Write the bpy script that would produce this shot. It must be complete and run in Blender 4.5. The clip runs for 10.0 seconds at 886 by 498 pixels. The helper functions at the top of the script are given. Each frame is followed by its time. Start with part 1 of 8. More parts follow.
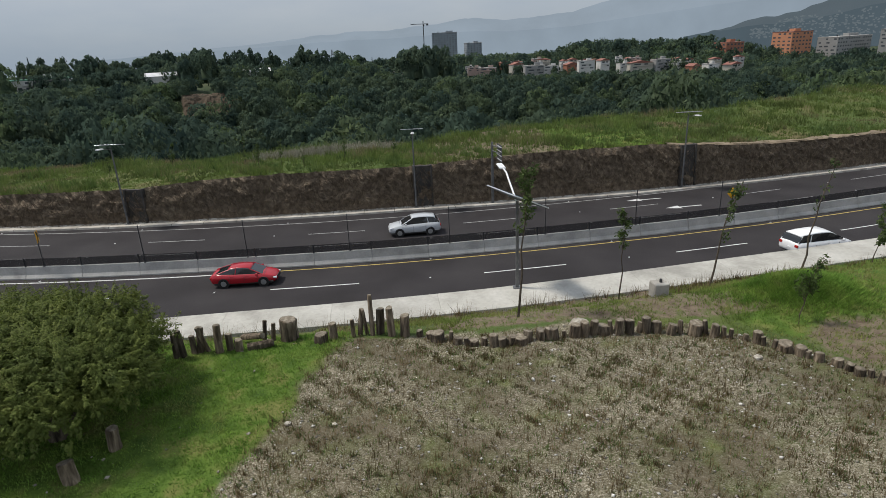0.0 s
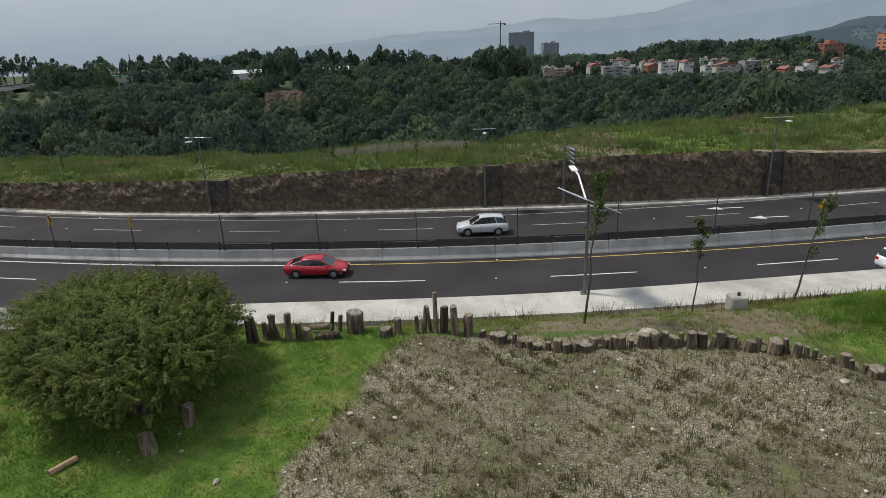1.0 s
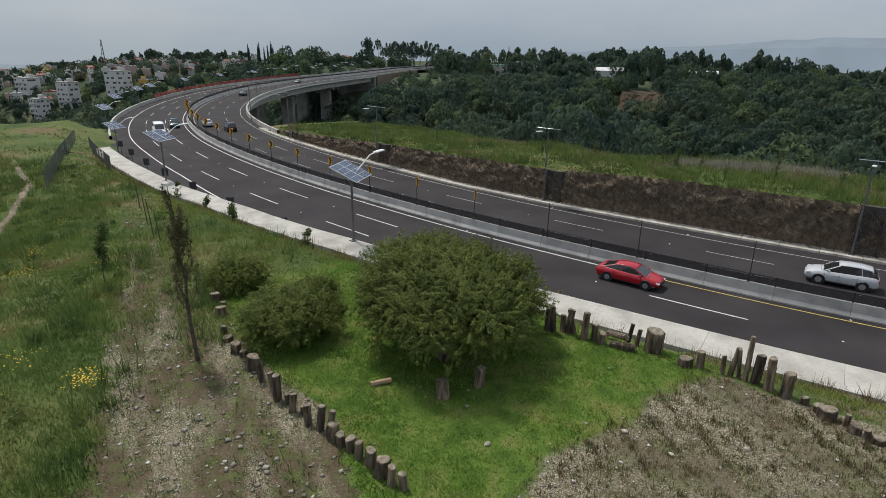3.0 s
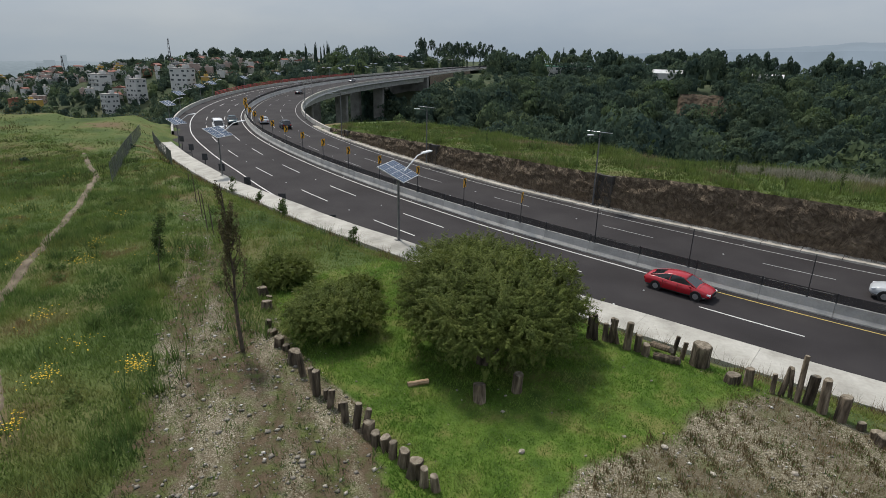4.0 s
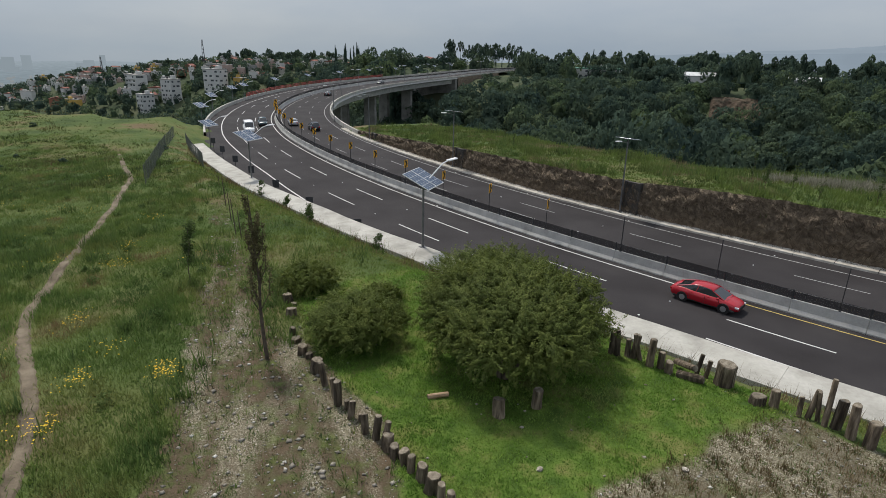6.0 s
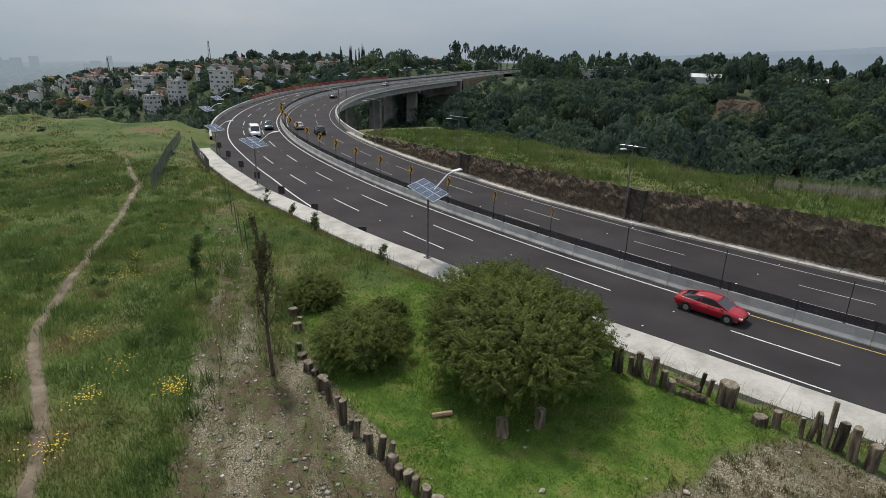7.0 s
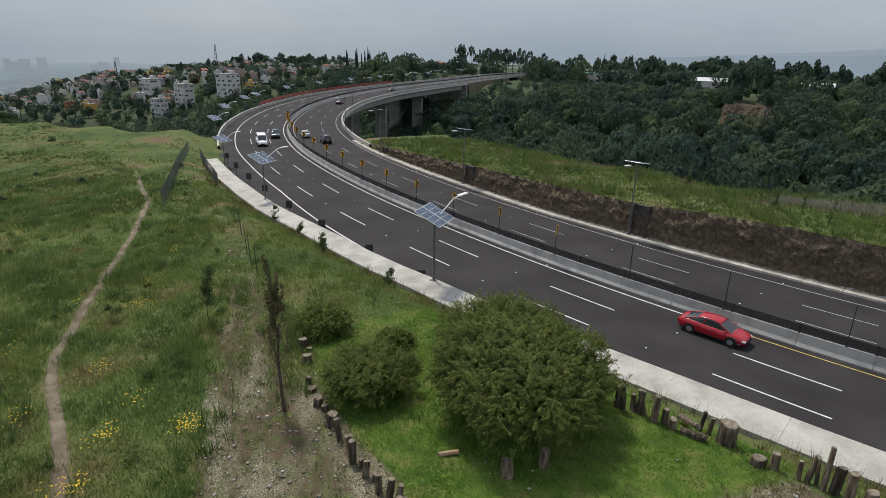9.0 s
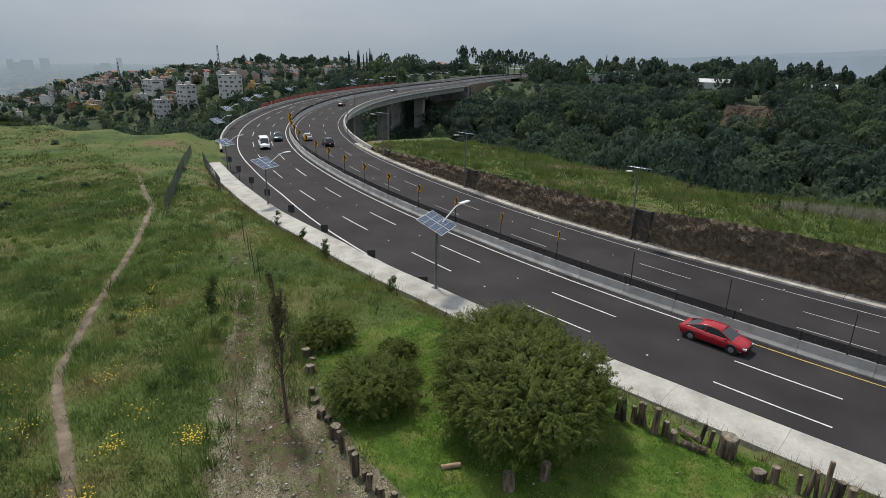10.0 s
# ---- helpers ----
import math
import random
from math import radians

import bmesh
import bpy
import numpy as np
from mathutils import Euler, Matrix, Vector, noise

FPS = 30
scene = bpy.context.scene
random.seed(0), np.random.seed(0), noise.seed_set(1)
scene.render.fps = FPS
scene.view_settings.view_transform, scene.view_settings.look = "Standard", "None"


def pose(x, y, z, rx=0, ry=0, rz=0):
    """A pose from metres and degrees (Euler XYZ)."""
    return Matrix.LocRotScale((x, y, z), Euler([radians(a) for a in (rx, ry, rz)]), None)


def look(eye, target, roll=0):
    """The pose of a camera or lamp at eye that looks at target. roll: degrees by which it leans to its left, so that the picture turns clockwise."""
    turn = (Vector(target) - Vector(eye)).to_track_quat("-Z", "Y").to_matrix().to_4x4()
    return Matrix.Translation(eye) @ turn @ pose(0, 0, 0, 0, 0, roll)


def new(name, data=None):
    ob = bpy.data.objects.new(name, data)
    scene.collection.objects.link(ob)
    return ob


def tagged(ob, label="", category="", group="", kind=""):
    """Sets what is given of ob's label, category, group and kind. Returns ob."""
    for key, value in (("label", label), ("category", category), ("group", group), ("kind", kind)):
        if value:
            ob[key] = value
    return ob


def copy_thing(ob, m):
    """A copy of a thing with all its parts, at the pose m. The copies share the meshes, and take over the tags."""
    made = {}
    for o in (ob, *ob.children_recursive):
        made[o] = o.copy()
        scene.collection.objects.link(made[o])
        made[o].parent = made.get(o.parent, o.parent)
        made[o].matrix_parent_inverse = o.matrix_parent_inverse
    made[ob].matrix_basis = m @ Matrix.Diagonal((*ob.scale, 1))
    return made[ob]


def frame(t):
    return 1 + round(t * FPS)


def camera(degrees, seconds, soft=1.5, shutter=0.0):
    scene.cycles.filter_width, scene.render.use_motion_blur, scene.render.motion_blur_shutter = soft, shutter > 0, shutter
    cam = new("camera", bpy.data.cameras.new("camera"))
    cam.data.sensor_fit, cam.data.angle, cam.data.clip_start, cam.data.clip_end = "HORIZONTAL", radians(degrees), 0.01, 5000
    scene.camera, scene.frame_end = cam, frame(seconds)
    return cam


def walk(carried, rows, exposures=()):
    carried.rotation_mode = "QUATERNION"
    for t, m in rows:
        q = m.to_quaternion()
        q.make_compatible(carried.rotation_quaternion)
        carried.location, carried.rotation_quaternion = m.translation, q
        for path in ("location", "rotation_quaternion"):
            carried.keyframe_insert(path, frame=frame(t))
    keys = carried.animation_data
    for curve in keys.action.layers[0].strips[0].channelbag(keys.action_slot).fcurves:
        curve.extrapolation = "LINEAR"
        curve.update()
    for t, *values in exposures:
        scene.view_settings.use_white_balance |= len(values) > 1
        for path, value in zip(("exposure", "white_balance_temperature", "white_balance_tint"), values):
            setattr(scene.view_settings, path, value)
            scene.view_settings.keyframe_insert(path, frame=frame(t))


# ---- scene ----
cam = camera(74.39, 10.0, soft=0.6)
# seconds, eye, yaw to the left of +y, pitch, roll
PATH = [
    (0, (0.000, 0.000, 14.420), 0.000, -19.690, -2.564),
    (0.5, (0.001, 0.002, 14.420), 0.983, -19.624, -2.559),
    (1, (0.001, 0.001, 14.423), 6.963, -19.437, -2.298),
    (1.5, (0.003, 0.014, 14.421), 18.546, -19.197, -1.219),
    (2, (-0.006, -0.067, 14.439), 26.750, -19.115, -0.369),
    (2.5, (0.022, -0.104, 14.490), 33.378, -19.127, 0.340),
    (3, (0.087, -0.018, 14.525), 39.125, -19.169, 0.811),
    (4.5, (0.207, 0.138, 14.631), 44.789, -19.209, 1.235),
    (5, (0.224, 0.171, 14.681), 45.668, -19.214, 1.236),
    (5.5, (0.223, 0.193, 14.778), 46.269, -19.195, 1.266),
    (7, (0.207, 0.206, 15.605), 47.143, -19.146, 1.267),
    (7.5, (0.209, 0.154, 15.959), 47.330, -19.125, 1.284),
    (8, (0.211, 0.123, 16.313), 47.460, -19.086, 1.286),
    (8.5, (0.196, 0.105, 16.659), 47.569, -19.067, 1.277),
    (9, (0.182, 0.096, 16.992), 47.652, -19.033, 1.266),
    (9.5, (0.170, 0.063, 17.324), 47.732, -19.014, 1.276),
    (10, (0.179, 0.064, 17.460), 47.832, -19.001, 1.249),
]


def pose_of(eye, yaw, pitch, roll):
    y, p = radians(yaw), radians(pitch)
    ahead = Vector((-math.sin(y) * math.cos(p), math.cos(y) * math.cos(p), math.sin(p)))
    return look(eye, Vector(eye) + ahead, roll)


walk(cam, [(t, pose_of(eye, yaw, pitch, roll)) for t, eye, yaw, pitch, roll in PATH])

# ---- light ----
SUN_ELEV, SUN_AZ = 60.0, 76.0   # degrees above the horizon; degrees to the left of +y
world = bpy.data.worlds.new("world")
scene.world = world
world.use_nodes = True
wn, wl = world.node_tree.nodes, world.node_tree.links
sky = wn.new("ShaderNodeTexSky")
sky.sky_type, sky.sun_disc = "NISHITA", False
sky.sun_elevation, sky.sun_rotation = radians(SUN_ELEV), radians(-SUN_AZ)
sky.air_density, sky.dust_density, sky.ozone_density, sky.altitude = 1.0, 5.0, 1.0, 2300
cloud_map = wn.new("ShaderNodeTexCoord")
stretch = wn.new("ShaderNodeMapping")
stretch.inputs["Scale"].default_value = (1.0, 1.0, 3.2)
cloud = wn.new("ShaderNodeTexNoise")
cloud.inputs["Scale"].default_value, cloud.inputs["Detail"].default_value, cloud.inputs["Roughness"].default_value = 1.7, 6, 0.55
cloud_ramp = wn.new("ShaderNodeValToRGB")
cloud_ramp.color_ramp.elements[0].position, cloud_ramp.color_ramp.elements[1].position = 0.36, 0.66
cloud_ramp.color_ramp.elements[0].color, cloud_ramp.color_ramp.elements[1].color = (3.7, 4.2, 4.95, 1), (4.9, 5.15, 5.5, 1)
veil = wn.new("ShaderNodeMix")
veil.data_type = "RGBA"
veil.inputs["Factor"].default_value = 0.9
wl.new(cloud_map.outputs["Generated"], stretch.inputs["Vector"])
wl.new(stretch.outputs["Vector"], cloud.inputs["Vector"])
wl.new(cloud.outputs["Fac"], cloud_ramp.inputs["Fac"])
wl.new(sky.outputs["Color"], veil.inputs["A"])
wl.new(cloud_ramp.outputs["Color"], veil.inputs["B"])
# bluish, dimmer air low over the horizon; a bright veil overhead
low_sep, low_map, low_ramp, low_mix = wn.new("ShaderNodeSeparateXYZ"), wn.new("ShaderNodeMapRange"), wn.new("ShaderNodeValToRGB"), wn.new("ShaderNodeMix")
low_map.inputs["From Min"].default_value, low_map.inputs["From Max"].default_value = -0.05, 0.45
for p_ in (0.06, 0.16, 0.32):
    low_ramp.color_ramp.elements.new(p_)
for e_, p_, c_ in zip(low_ramp.color_ramp.elements, (0.0, 0.08, 0.17, 0.30, 1.0), ((0.68, 0.74, 0.78), (0.76, 0.82, 0.86), (0.92, 0.95, 0.965), (1.06, 1.06, 1.06), (1.42, 1.43, 1.45))):
    e_.position, e_.color = p_, (*c_, 1)
low_mix.data_type, low_mix.blend_type = "RGBA", "MULTIPLY"
low_mix.inputs["Factor"].default_value = 1.0
wl.new(cloud_map.outputs["Generated"], low_sep.inputs["Vector"])
wl.new(low_sep.outputs["Z"], low_map.inputs["Value"])
wl.new(low_map.outputs["Result"], low_ramp.inputs["Fac"])
wl.new(veil.outputs["Result"], low_mix.inputs["A"])
wl.new(low_ramp.outputs["Color"], low_mix.inputs["B"])
wl.new(low_mix.outputs["Result"], wn["Background"].inputs["Color"])
wn["Background"].inputs["Strength"].default_value = 0.099

# the air stays bright down to the hazy plain
flat_dir, flat_sep, flat_max = wn.new("ShaderNodeCombineXYZ"), wn.new("ShaderNodeSeparateXYZ"), wn.new("ShaderNodeMath")
flat_max.operation = "MAXIMUM"
flat_max.inputs[1].default_value = 0.02
wl.new(cloud_map.outputs["Generated"], flat_sep.inputs["Vector"])
wl.new(flat_sep.outputs["X"], flat_dir.inputs["X"])
wl.new(flat_sep.outputs["Y"], flat_dir.inputs["Y"])
wl.new(flat_sep.outputs["Z"], flat_max.inputs[0])
wl.new(flat_max.outputs[0], flat_dir.inputs["Z"])
wl.new(flat_dir.outputs["Vector"], sky.inputs["Vector"]) if "Vector" in sky.inputs else None

sun_data = bpy.data.lights.new("sun", "SUN")
sun_data.energy, sun_data.angle, sun_data.color = 3.4, radians(8.0), (1.0, 0.94, 0.85)
sun = new("sun", sun_data)
sa, se = radians(SUN_AZ), radians(SUN_ELEV)
SUN_DIR = Vector((-math.sin(sa) * math.cos(se), math.cos(sa) * math.cos(se), math.sin(se)))
sun.matrix_world = look(SUN_DIR * 100, (0, 0, 0))


# ---- materials ----
def mat(name, colours, scale=4.0, rough=0.85, metal=0.0, bump=0.0, bump_scale=None, fine=None, detail=6.0,
        stops=None, per_object=0.0, per_island=0.0, spec=0.4, alpha=None):
    """A noise-mixed material: colours over one noise, finer grain over another, bump, variation by object or island."""
    m = bpy.data.materials.new(name)
    m.use_nodes = True
    n, l = m.node_tree.nodes, m.node_tree.links
    b = n["Principled BSDF"]
    b.inputs["Roughness"].default_value, b.inputs["Metallic"].default_value = rough, metal
    b.inputs["Specular IOR Level"].default_value = spec
    geo = n.new("ShaderNodeNewGeometry")
    t = n.new("ShaderNodeTexNoise")
    t.inputs["Scale"].default_value, t.inputs["Detail"].default_value = scale, detail
    l.new(geo.outputs["Position"], t.inputs["Vector"])
    r = n.new("ShaderNodeValToRGB")
    el = r.color_ramp.elements
    if stops is None:
        stops = [0.3 + 0.4 * i / max(1, len(colours) - 1) for i in range(len(colours))]
    while len(el) < len(colours):
        el.new(0.5)
    for e, p, c in zip(el, stops, colours):
        e.position, e.color = p, (*c, 1)
    l.new(t.outputs["Fac"], r.inputs["Fac"])
    out = r.outputs["Color"]

    def times_value(out, source, lo, hi):
        mr = n.new("ShaderNodeMapRange")
        mr.inputs["To Min"].default_value, mr.inputs["To Max"].default_value = lo, hi
        l.new(source, mr.inputs["Value"])
        hsv = n.new("ShaderNodeHueSaturation")
        l.new(mr.outputs["Result"], hsv.inputs["Value"])
        l.new(out, hsv.inputs["Color"])
        return hsv.outputs["Color"]
    if fine:
        t2 = n.new("ShaderNodeTexNoise")
        t2.inputs["Scale"].default_value, t2.inputs["Detail"].default_value = fine[0], 4
        l.new(geo.outputs["Position"], t2.inputs["Vector"])
        out = times_value(out, t2.outputs["Fac"], 1 - fine[1], 1 + fine[1])
    if per_object:
        oi = n.new("ShaderNodeObjectInfo")
        out = times_value(out, oi.outputs["Random"], 1 - per_object, 1 + per_object)
    if per_island:
        out = times_value(out, geo.outputs["Random Per Island"], 1 - per_island, 1 + per_island)
    l.new(out, b.inputs["Base Color"])
    if bump:
        t3 = n.new("ShaderNodeTexNoise")
        t3.inputs["Scale"].default_value, t3.inputs["Detail"].default_value = bump_scale or scale * 4, 8
        l.new(geo.outputs["Position"], t3.inputs["Vector"])
        bp = n.new("ShaderNodeBump")
        bp.inputs["Strength"].default_value, bp.inputs["Distance"].default_value = 1.0, bump
        l.new(t3.outputs["Fac"], bp.inputs["Height"])
        l.new(bp.outputs["Normal"], b.inputs["Normal"])
    return m


def leafy(m, amount=0.35):
    """Lets part of the light through a leaf."""
    n, l = m.node_tree.nodes, m.node_tree.links
    b, out = n["Principled BSDF"], n["Material Output"]
    tr, mx = n.new("ShaderNodeBsdfTranslucent"), n.new("ShaderNodeMixShader")
    l.new(b.inputs["Base Color"].links[0].from_socket, tr.inputs["Color"])
    mx.inputs["Fac"].default_value = amount
    l.new(b.outputs["BSDF"], mx.inputs[1])
    l.new(tr.outputs["BSDF"], mx.inputs[2])
    l.new(mx.outputs["Shader"], out.inputs["Surface"])
    return m


def stretched(m, k):
    """Draws the noise of a material out along z, as grain and bark run."""
    n, l = m.node_tree.nodes, m.node_tree.links
    for t in [q for q in n if q.type == "TEX_NOISE"]:
        mp = n.new("ShaderNodeMapping")
        mp.inputs["Scale"].default_value = (1, 1, k)
        l.new(t.inputs["Vector"].links[0].from_socket, mp.inputs["Vector"])
        l.new(mp.outputs["Vector"], t.inputs["Vector"])
    return m


def see_through(m, amount):
    """Open mesh: part of the light goes straight on."""
    n, l = m.node_tree.nodes, m.node_tree.links
    tr, mx = n.new("ShaderNodeBsdfTransparent"), n.new("ShaderNodeMixShader")
    mx.inputs["Fac"].default_value = amount
    l.new(n["Principled BSDF"].outputs["BSDF"], mx.inputs[1])
    l.new(tr.outputs["BSDF"], mx.inputs[2])
    l.new(mx.outputs["Shader"], n["Material Output"].inputs["Surface"])
    return m


ASPHALT = mat("asphalt", [(0.022, 0.0198, 0.0208), (0.030, 0.0273, 0.0288), (0.0385, 0.0355, 0.0365)], 0.22, 0.9, bump=0.004, bump_scale=60, fine=(35, 0.3), detail=9, spec=0.22)
PAINT_WHITE = mat("road_paint_white", [(0.42, 0.42, 0.42), (0.62, 0.62, 0.61)], 3.0, 0.7, fine=(30, 0.2))
PAINT_WORN = mat("worn_road_paint", [(0.26, 0.26, 0.26), (0.42, 0.42, 0.415)], 3.0, 0.75, fine=(30, 0.25))
PAINT_YELLOW = mat("road_paint_yellow", [(0.45, 0.33, 0.08), (0.55, 0.42, 0.14)], 3.0, 0.7, fine=(30, 0.2))
CONCRETE = mat("concrete", [(0.27, 0.262, 0.235), (0.37, 0.36, 0.325), (0.44, 0.43, 0.395)], 0.8, 0.88, bump=0.006, bump_scale=18, fine=(7, 0.2), per_object=0.08, detail=10)
CONCRETE_GREY = mat("concrete_grey", [(0.30, 0.295, 0.28), (0.40, 0.395, 0.375), (0.47, 0.46, 0.44)], 0.9, 0.85, bump=0.004, bump_scale=25, fine=(9, 0.18), per_object=0.08)
CONCRETE_OLD = mat("concrete_old", [(0.22, 0.205, 0.18), (0.36, 0.34, 0.305), (0.46, 0.435, 0.39)], 0.5, 0.9, bump=0.01, bump_scale=12, fine=(6, 0.2))
CUT_ROCK = mat("cut_bank", [(0.072, 0.054, 0.037), (0.128, 0.098, 0.068), (0.182, 0.141, 0.099), (0.26, 0.208, 0.146)], 2.6, 0.95, bump=0.25, bump_scale=9, fine=(0.35, 0.45), detail=12)
MESH_DARK = mat("screen_mesh", [(0.018, 0.018, 0.020), (0.028, 0.028, 0.030)], 2.0, 0.8)
STEEL = mat("galvanised_steel", [(0.12, 0.123, 0.126), (0.19, 0.194, 0.198)], 3.0, 0.5, 0.6)
STEEL_DARK = mat("dark_steel", [(0.035, 0.035, 0.037), (0.06, 0.06, 0.062)], 3.0, 0.6, 0.3)
WHITE_METAL = mat("white_metal", [(0.62, 0.63, 0.64), (0.72, 0.73, 0.74)], 3.0, 0.4)
SIGN_YELLOW = mat("sign_yellow", [(0.72, 0.36, 0.015), (0.80, 0.42, 0.02)], 2.0, 0.5)
SIGN_BLACK = mat("sign_black", [(0.012, 0.012, 0.012), (0.02, 0.02, 0.02)], 2.0, 0.5)
SIGN_BACK = mat("sign_back", [(0.05, 0.052, 0.055), (0.08, 0.082, 0.085)], 2.0, 0.6, 0.3)
PV_CELL = mat("solar_cell", [(0.05, 0.075, 0.12), (0.07, 0.10, 0.15)], 2.0, 0.25, per_object=0.1)
PV_FRAME = mat("aluminium", [(0.55, 0.56, 0.57), (0.65, 0.66, 0.67)], 4.0, 0.4, 0.5)
LOG_BARK = mat("weathered_log", [(0.028, 0.020, 0.013), (0.078, 0.059, 0.040), (0.148, 0.116, 0.082), (0.26, 0.212, 0.155)], 9.0, 0.92, bump=0.06, bump_scale=22, fine=(34, 0.45), per_object=0.45, detail=10)
LOG_END = mat("cut_wood", [(0.09, 0.074, 0.054), (0.16, 0.135, 0.10), (0.26, 0.225, 0.175)], 9.0, 0.85, fine=(40, 0.25), per_object=0.25)
BARK = mat("bark", [(0.05, 0.038, 0.028), (0.10, 0.08, 0.06)], 8.0, 0.95, bump=0.01, bump_scale=30)
STONE = mat("stone", [(0.17, 0.152, 0.125), (0.27, 0.246, 0.205), (0.42, 0.39, 0.335)], 7.0, 0.9, bump=0.01, per_island=0.3, per_object=0.2)
LEAF_BUSH = mat("bush_leaf", [(0.070, 0.097, 0.021), (0.110, 0.142, 0.030), (0.154, 0.182, 0.042)], 1.6, 0.7, per_island=0.22, spec=0.25)
LEAF_SAPLING = mat("sapling_leaf", [(0.045, 0.075, 0.02), (0.085, 0.125, 0.035)], 2.0, 0.7, per_island=0.3, spec=0.25)
LEAF_FOREST = mat("forest_leaf", [(0.046, 0.070, 0.059), (0.063, 0.091, 0.068), (0.079, 0.108, 0.074), (0.097, 0.124, 0.076)], 0.12, 0.85, per_island=0.22, fine=(1.3, 0.25), spec=0.05, detail=8)
GRASS_LAWN = mat("lawn_blade", [(0.070, 0.142, 0.020), (0.122, 0.225, 0.034), (0.175, 0.270, 0.050), (0.215, 0.235, 0.082)], 0.9, 0.75, per_island=0.36, spec=0.2, detail=9, fine=(3.0, 0.2))
GRASS_FIELD = mat("field_blade", [(0.058, 0.104, 0.028), (0.094, 0.152, 0.038), (0.136, 0.190, 0.048), (0.175, 0.196, 0.062), (0.185, 0.140, 0.070)], 0.42, 0.8, per_island=0.22, spec=0.2, fine=(0.11, 0.3), detail=8, stops=[0.3, 0.42, 0.53, 0.61, 0.69])
GRASS_DRY = mat("dry_blade", [(0.085, 0.070, 0.032), (0.145, 0.105, 0.054), (0.235, 0.178, 0.10)], 0.6, 0.85, per_island=0.4, spec=0.15)
GRASS_BERM = mat("berm_blade", [(0.064, 0.088, 0.030), (0.105, 0.135, 0.040), (0.130, 0.185, 0.046), (0.165, 0.165, 0.074), (0.18, 0.145, 0.088)], 0.20, 0.8, per_island=0.28, spec=0.2, fine=(0.9, 0.3), detail=8, stops=[0.3, 0.41, 0.52, 0.61, 0.7])
GRASS_FAR = mat("open_field_blade", [(0.040, 0.060, 0.021), (0.062, 0.087, 0.027), (0.084, 0.107, 0.034), (0.105, 0.102, 0.042), (0.115, 0.078, 0.044)], 0.10, 0.8, per_island=0.2, spec=0.2, fine=(0.9, 0.3), detail=9, stops=[0.3, 0.42, 0.53, 0.61, 0.68])
GRASS_VERGE = mat("verge_blade", [(0.095, 0.142, 0.032), (0.145, 0.200, 0.045), (0.195, 0.225, 0.064), (0.23, 0.205, 0.10)], 0.6, 0.8, per_island=0.25, spec=0.2, fine=(3.0, 0.25), detail=9)
PLUME = mat("plume_blade", [(0.20, 0.19, 0.14), (0.36, 0.34, 0.27)], 2.0, 0.85, per_island=0.4, spec=0.15)
STALK = mat("dry_stalk", [(0.075, 0.058, 0.04), (0.135, 0.105, 0.075), (0.22, 0.178, 0.13)], 2.0, 0.9, per_island=0.4, spec=0.1)
WEED = mat("weed_leaf", [(0.06, 0.10, 0.03), (0.095, 0.145, 0.042), (0.14, 0.175, 0.055)], 0.5, 0.8, per_island=0.25, spec=0.2)
FLOWER = mat("yellow_petal", [(0.65, 0.42, 0.01), (0.75, 0.50, 0.02)], 5.0, 0.7)
for m_ in (LEAF_BUSH, LEAF_SAPLING, GRASS_FAR, GRASS_VERGE, GRASS_LAWN, GRASS_FIELD, GRASS_DRY, GRASS_BERM, WEED):
    leafy(m_)
leafy(LEAF_FOREST, 0.45)
stretched(LOG_BARK, 0.14)
see_through(MESH_DARK, 0.45)
KERB_STONE = mat("pale_kerb", [(0.25, 0.23, 0.20), (0.39, 0.365, 0.32), (0.52, 0.495, 0.45)], 1.1, 0.9, bump=0.008, bump_scale=16, fine=(6, 0.25), per_object=0.12, detail=9)


# ---- mesh helpers ----
def mesh_from(name, verts, faces, material):
    me = bpy.data.meshes.new(name)
    me.from_pydata([tuple(map(float, v)) for v in verts], [], [tuple(map(int, f)) for f in faces])
    me.materials.append(material)
    me.update()
    return me


def tri_mesh(name, verts, tris, material):
    """A triangle mesh straight from arrays."""
    me = bpy.data.meshes.new(name)
    verts, tris = np.asarray(verts, np.float32), np.asarray(tris, np.int32)
    me.vertices.add(len(verts))
    me.vertices.foreach_set("co", verts.ravel())
    me.loops.add(tris.size)
    me.loops.foreach_set("vertex_index", tris.ravel())
    me.polygons.add(len(tris))
    me.polygons.foreach_set("loop_start", np.arange(0, tris.size, 3, dtype=np.int32))
    me.materials.append(material)
    me.update(calc_edges=True)
    return me


def part(name, bm, material, parent, label=""):
    """Links a bmesh as one mesh object under a thing or a part."""
    me = bpy.data.meshes.new(name)
    bm.to_mesh(me)
    bm.free()
    me.materials.append(material)
    ob = new(name, me)
    ob.parent = parent
    if label:
        ob["label"] = label
    return ob


def piece(name, me, parent, m=None, label=""):
    """One more object on shared mesh data, under its thing."""
    ob = new(name, me)
    ob.parent = parent
    if m is not None:
        ob.matrix_basis = m
    if label:
        ob["label"] = label
    return ob


def thing(name, x, y, z, turn=0.0, label="", category="", group="", kind=""):
    ob = new(name)
    ob.empty_display_size = 0.2
    ob.matrix_basis = pose(x, y, z, 0, 0, turn)
    return tagged(ob, label, category, group, kind)


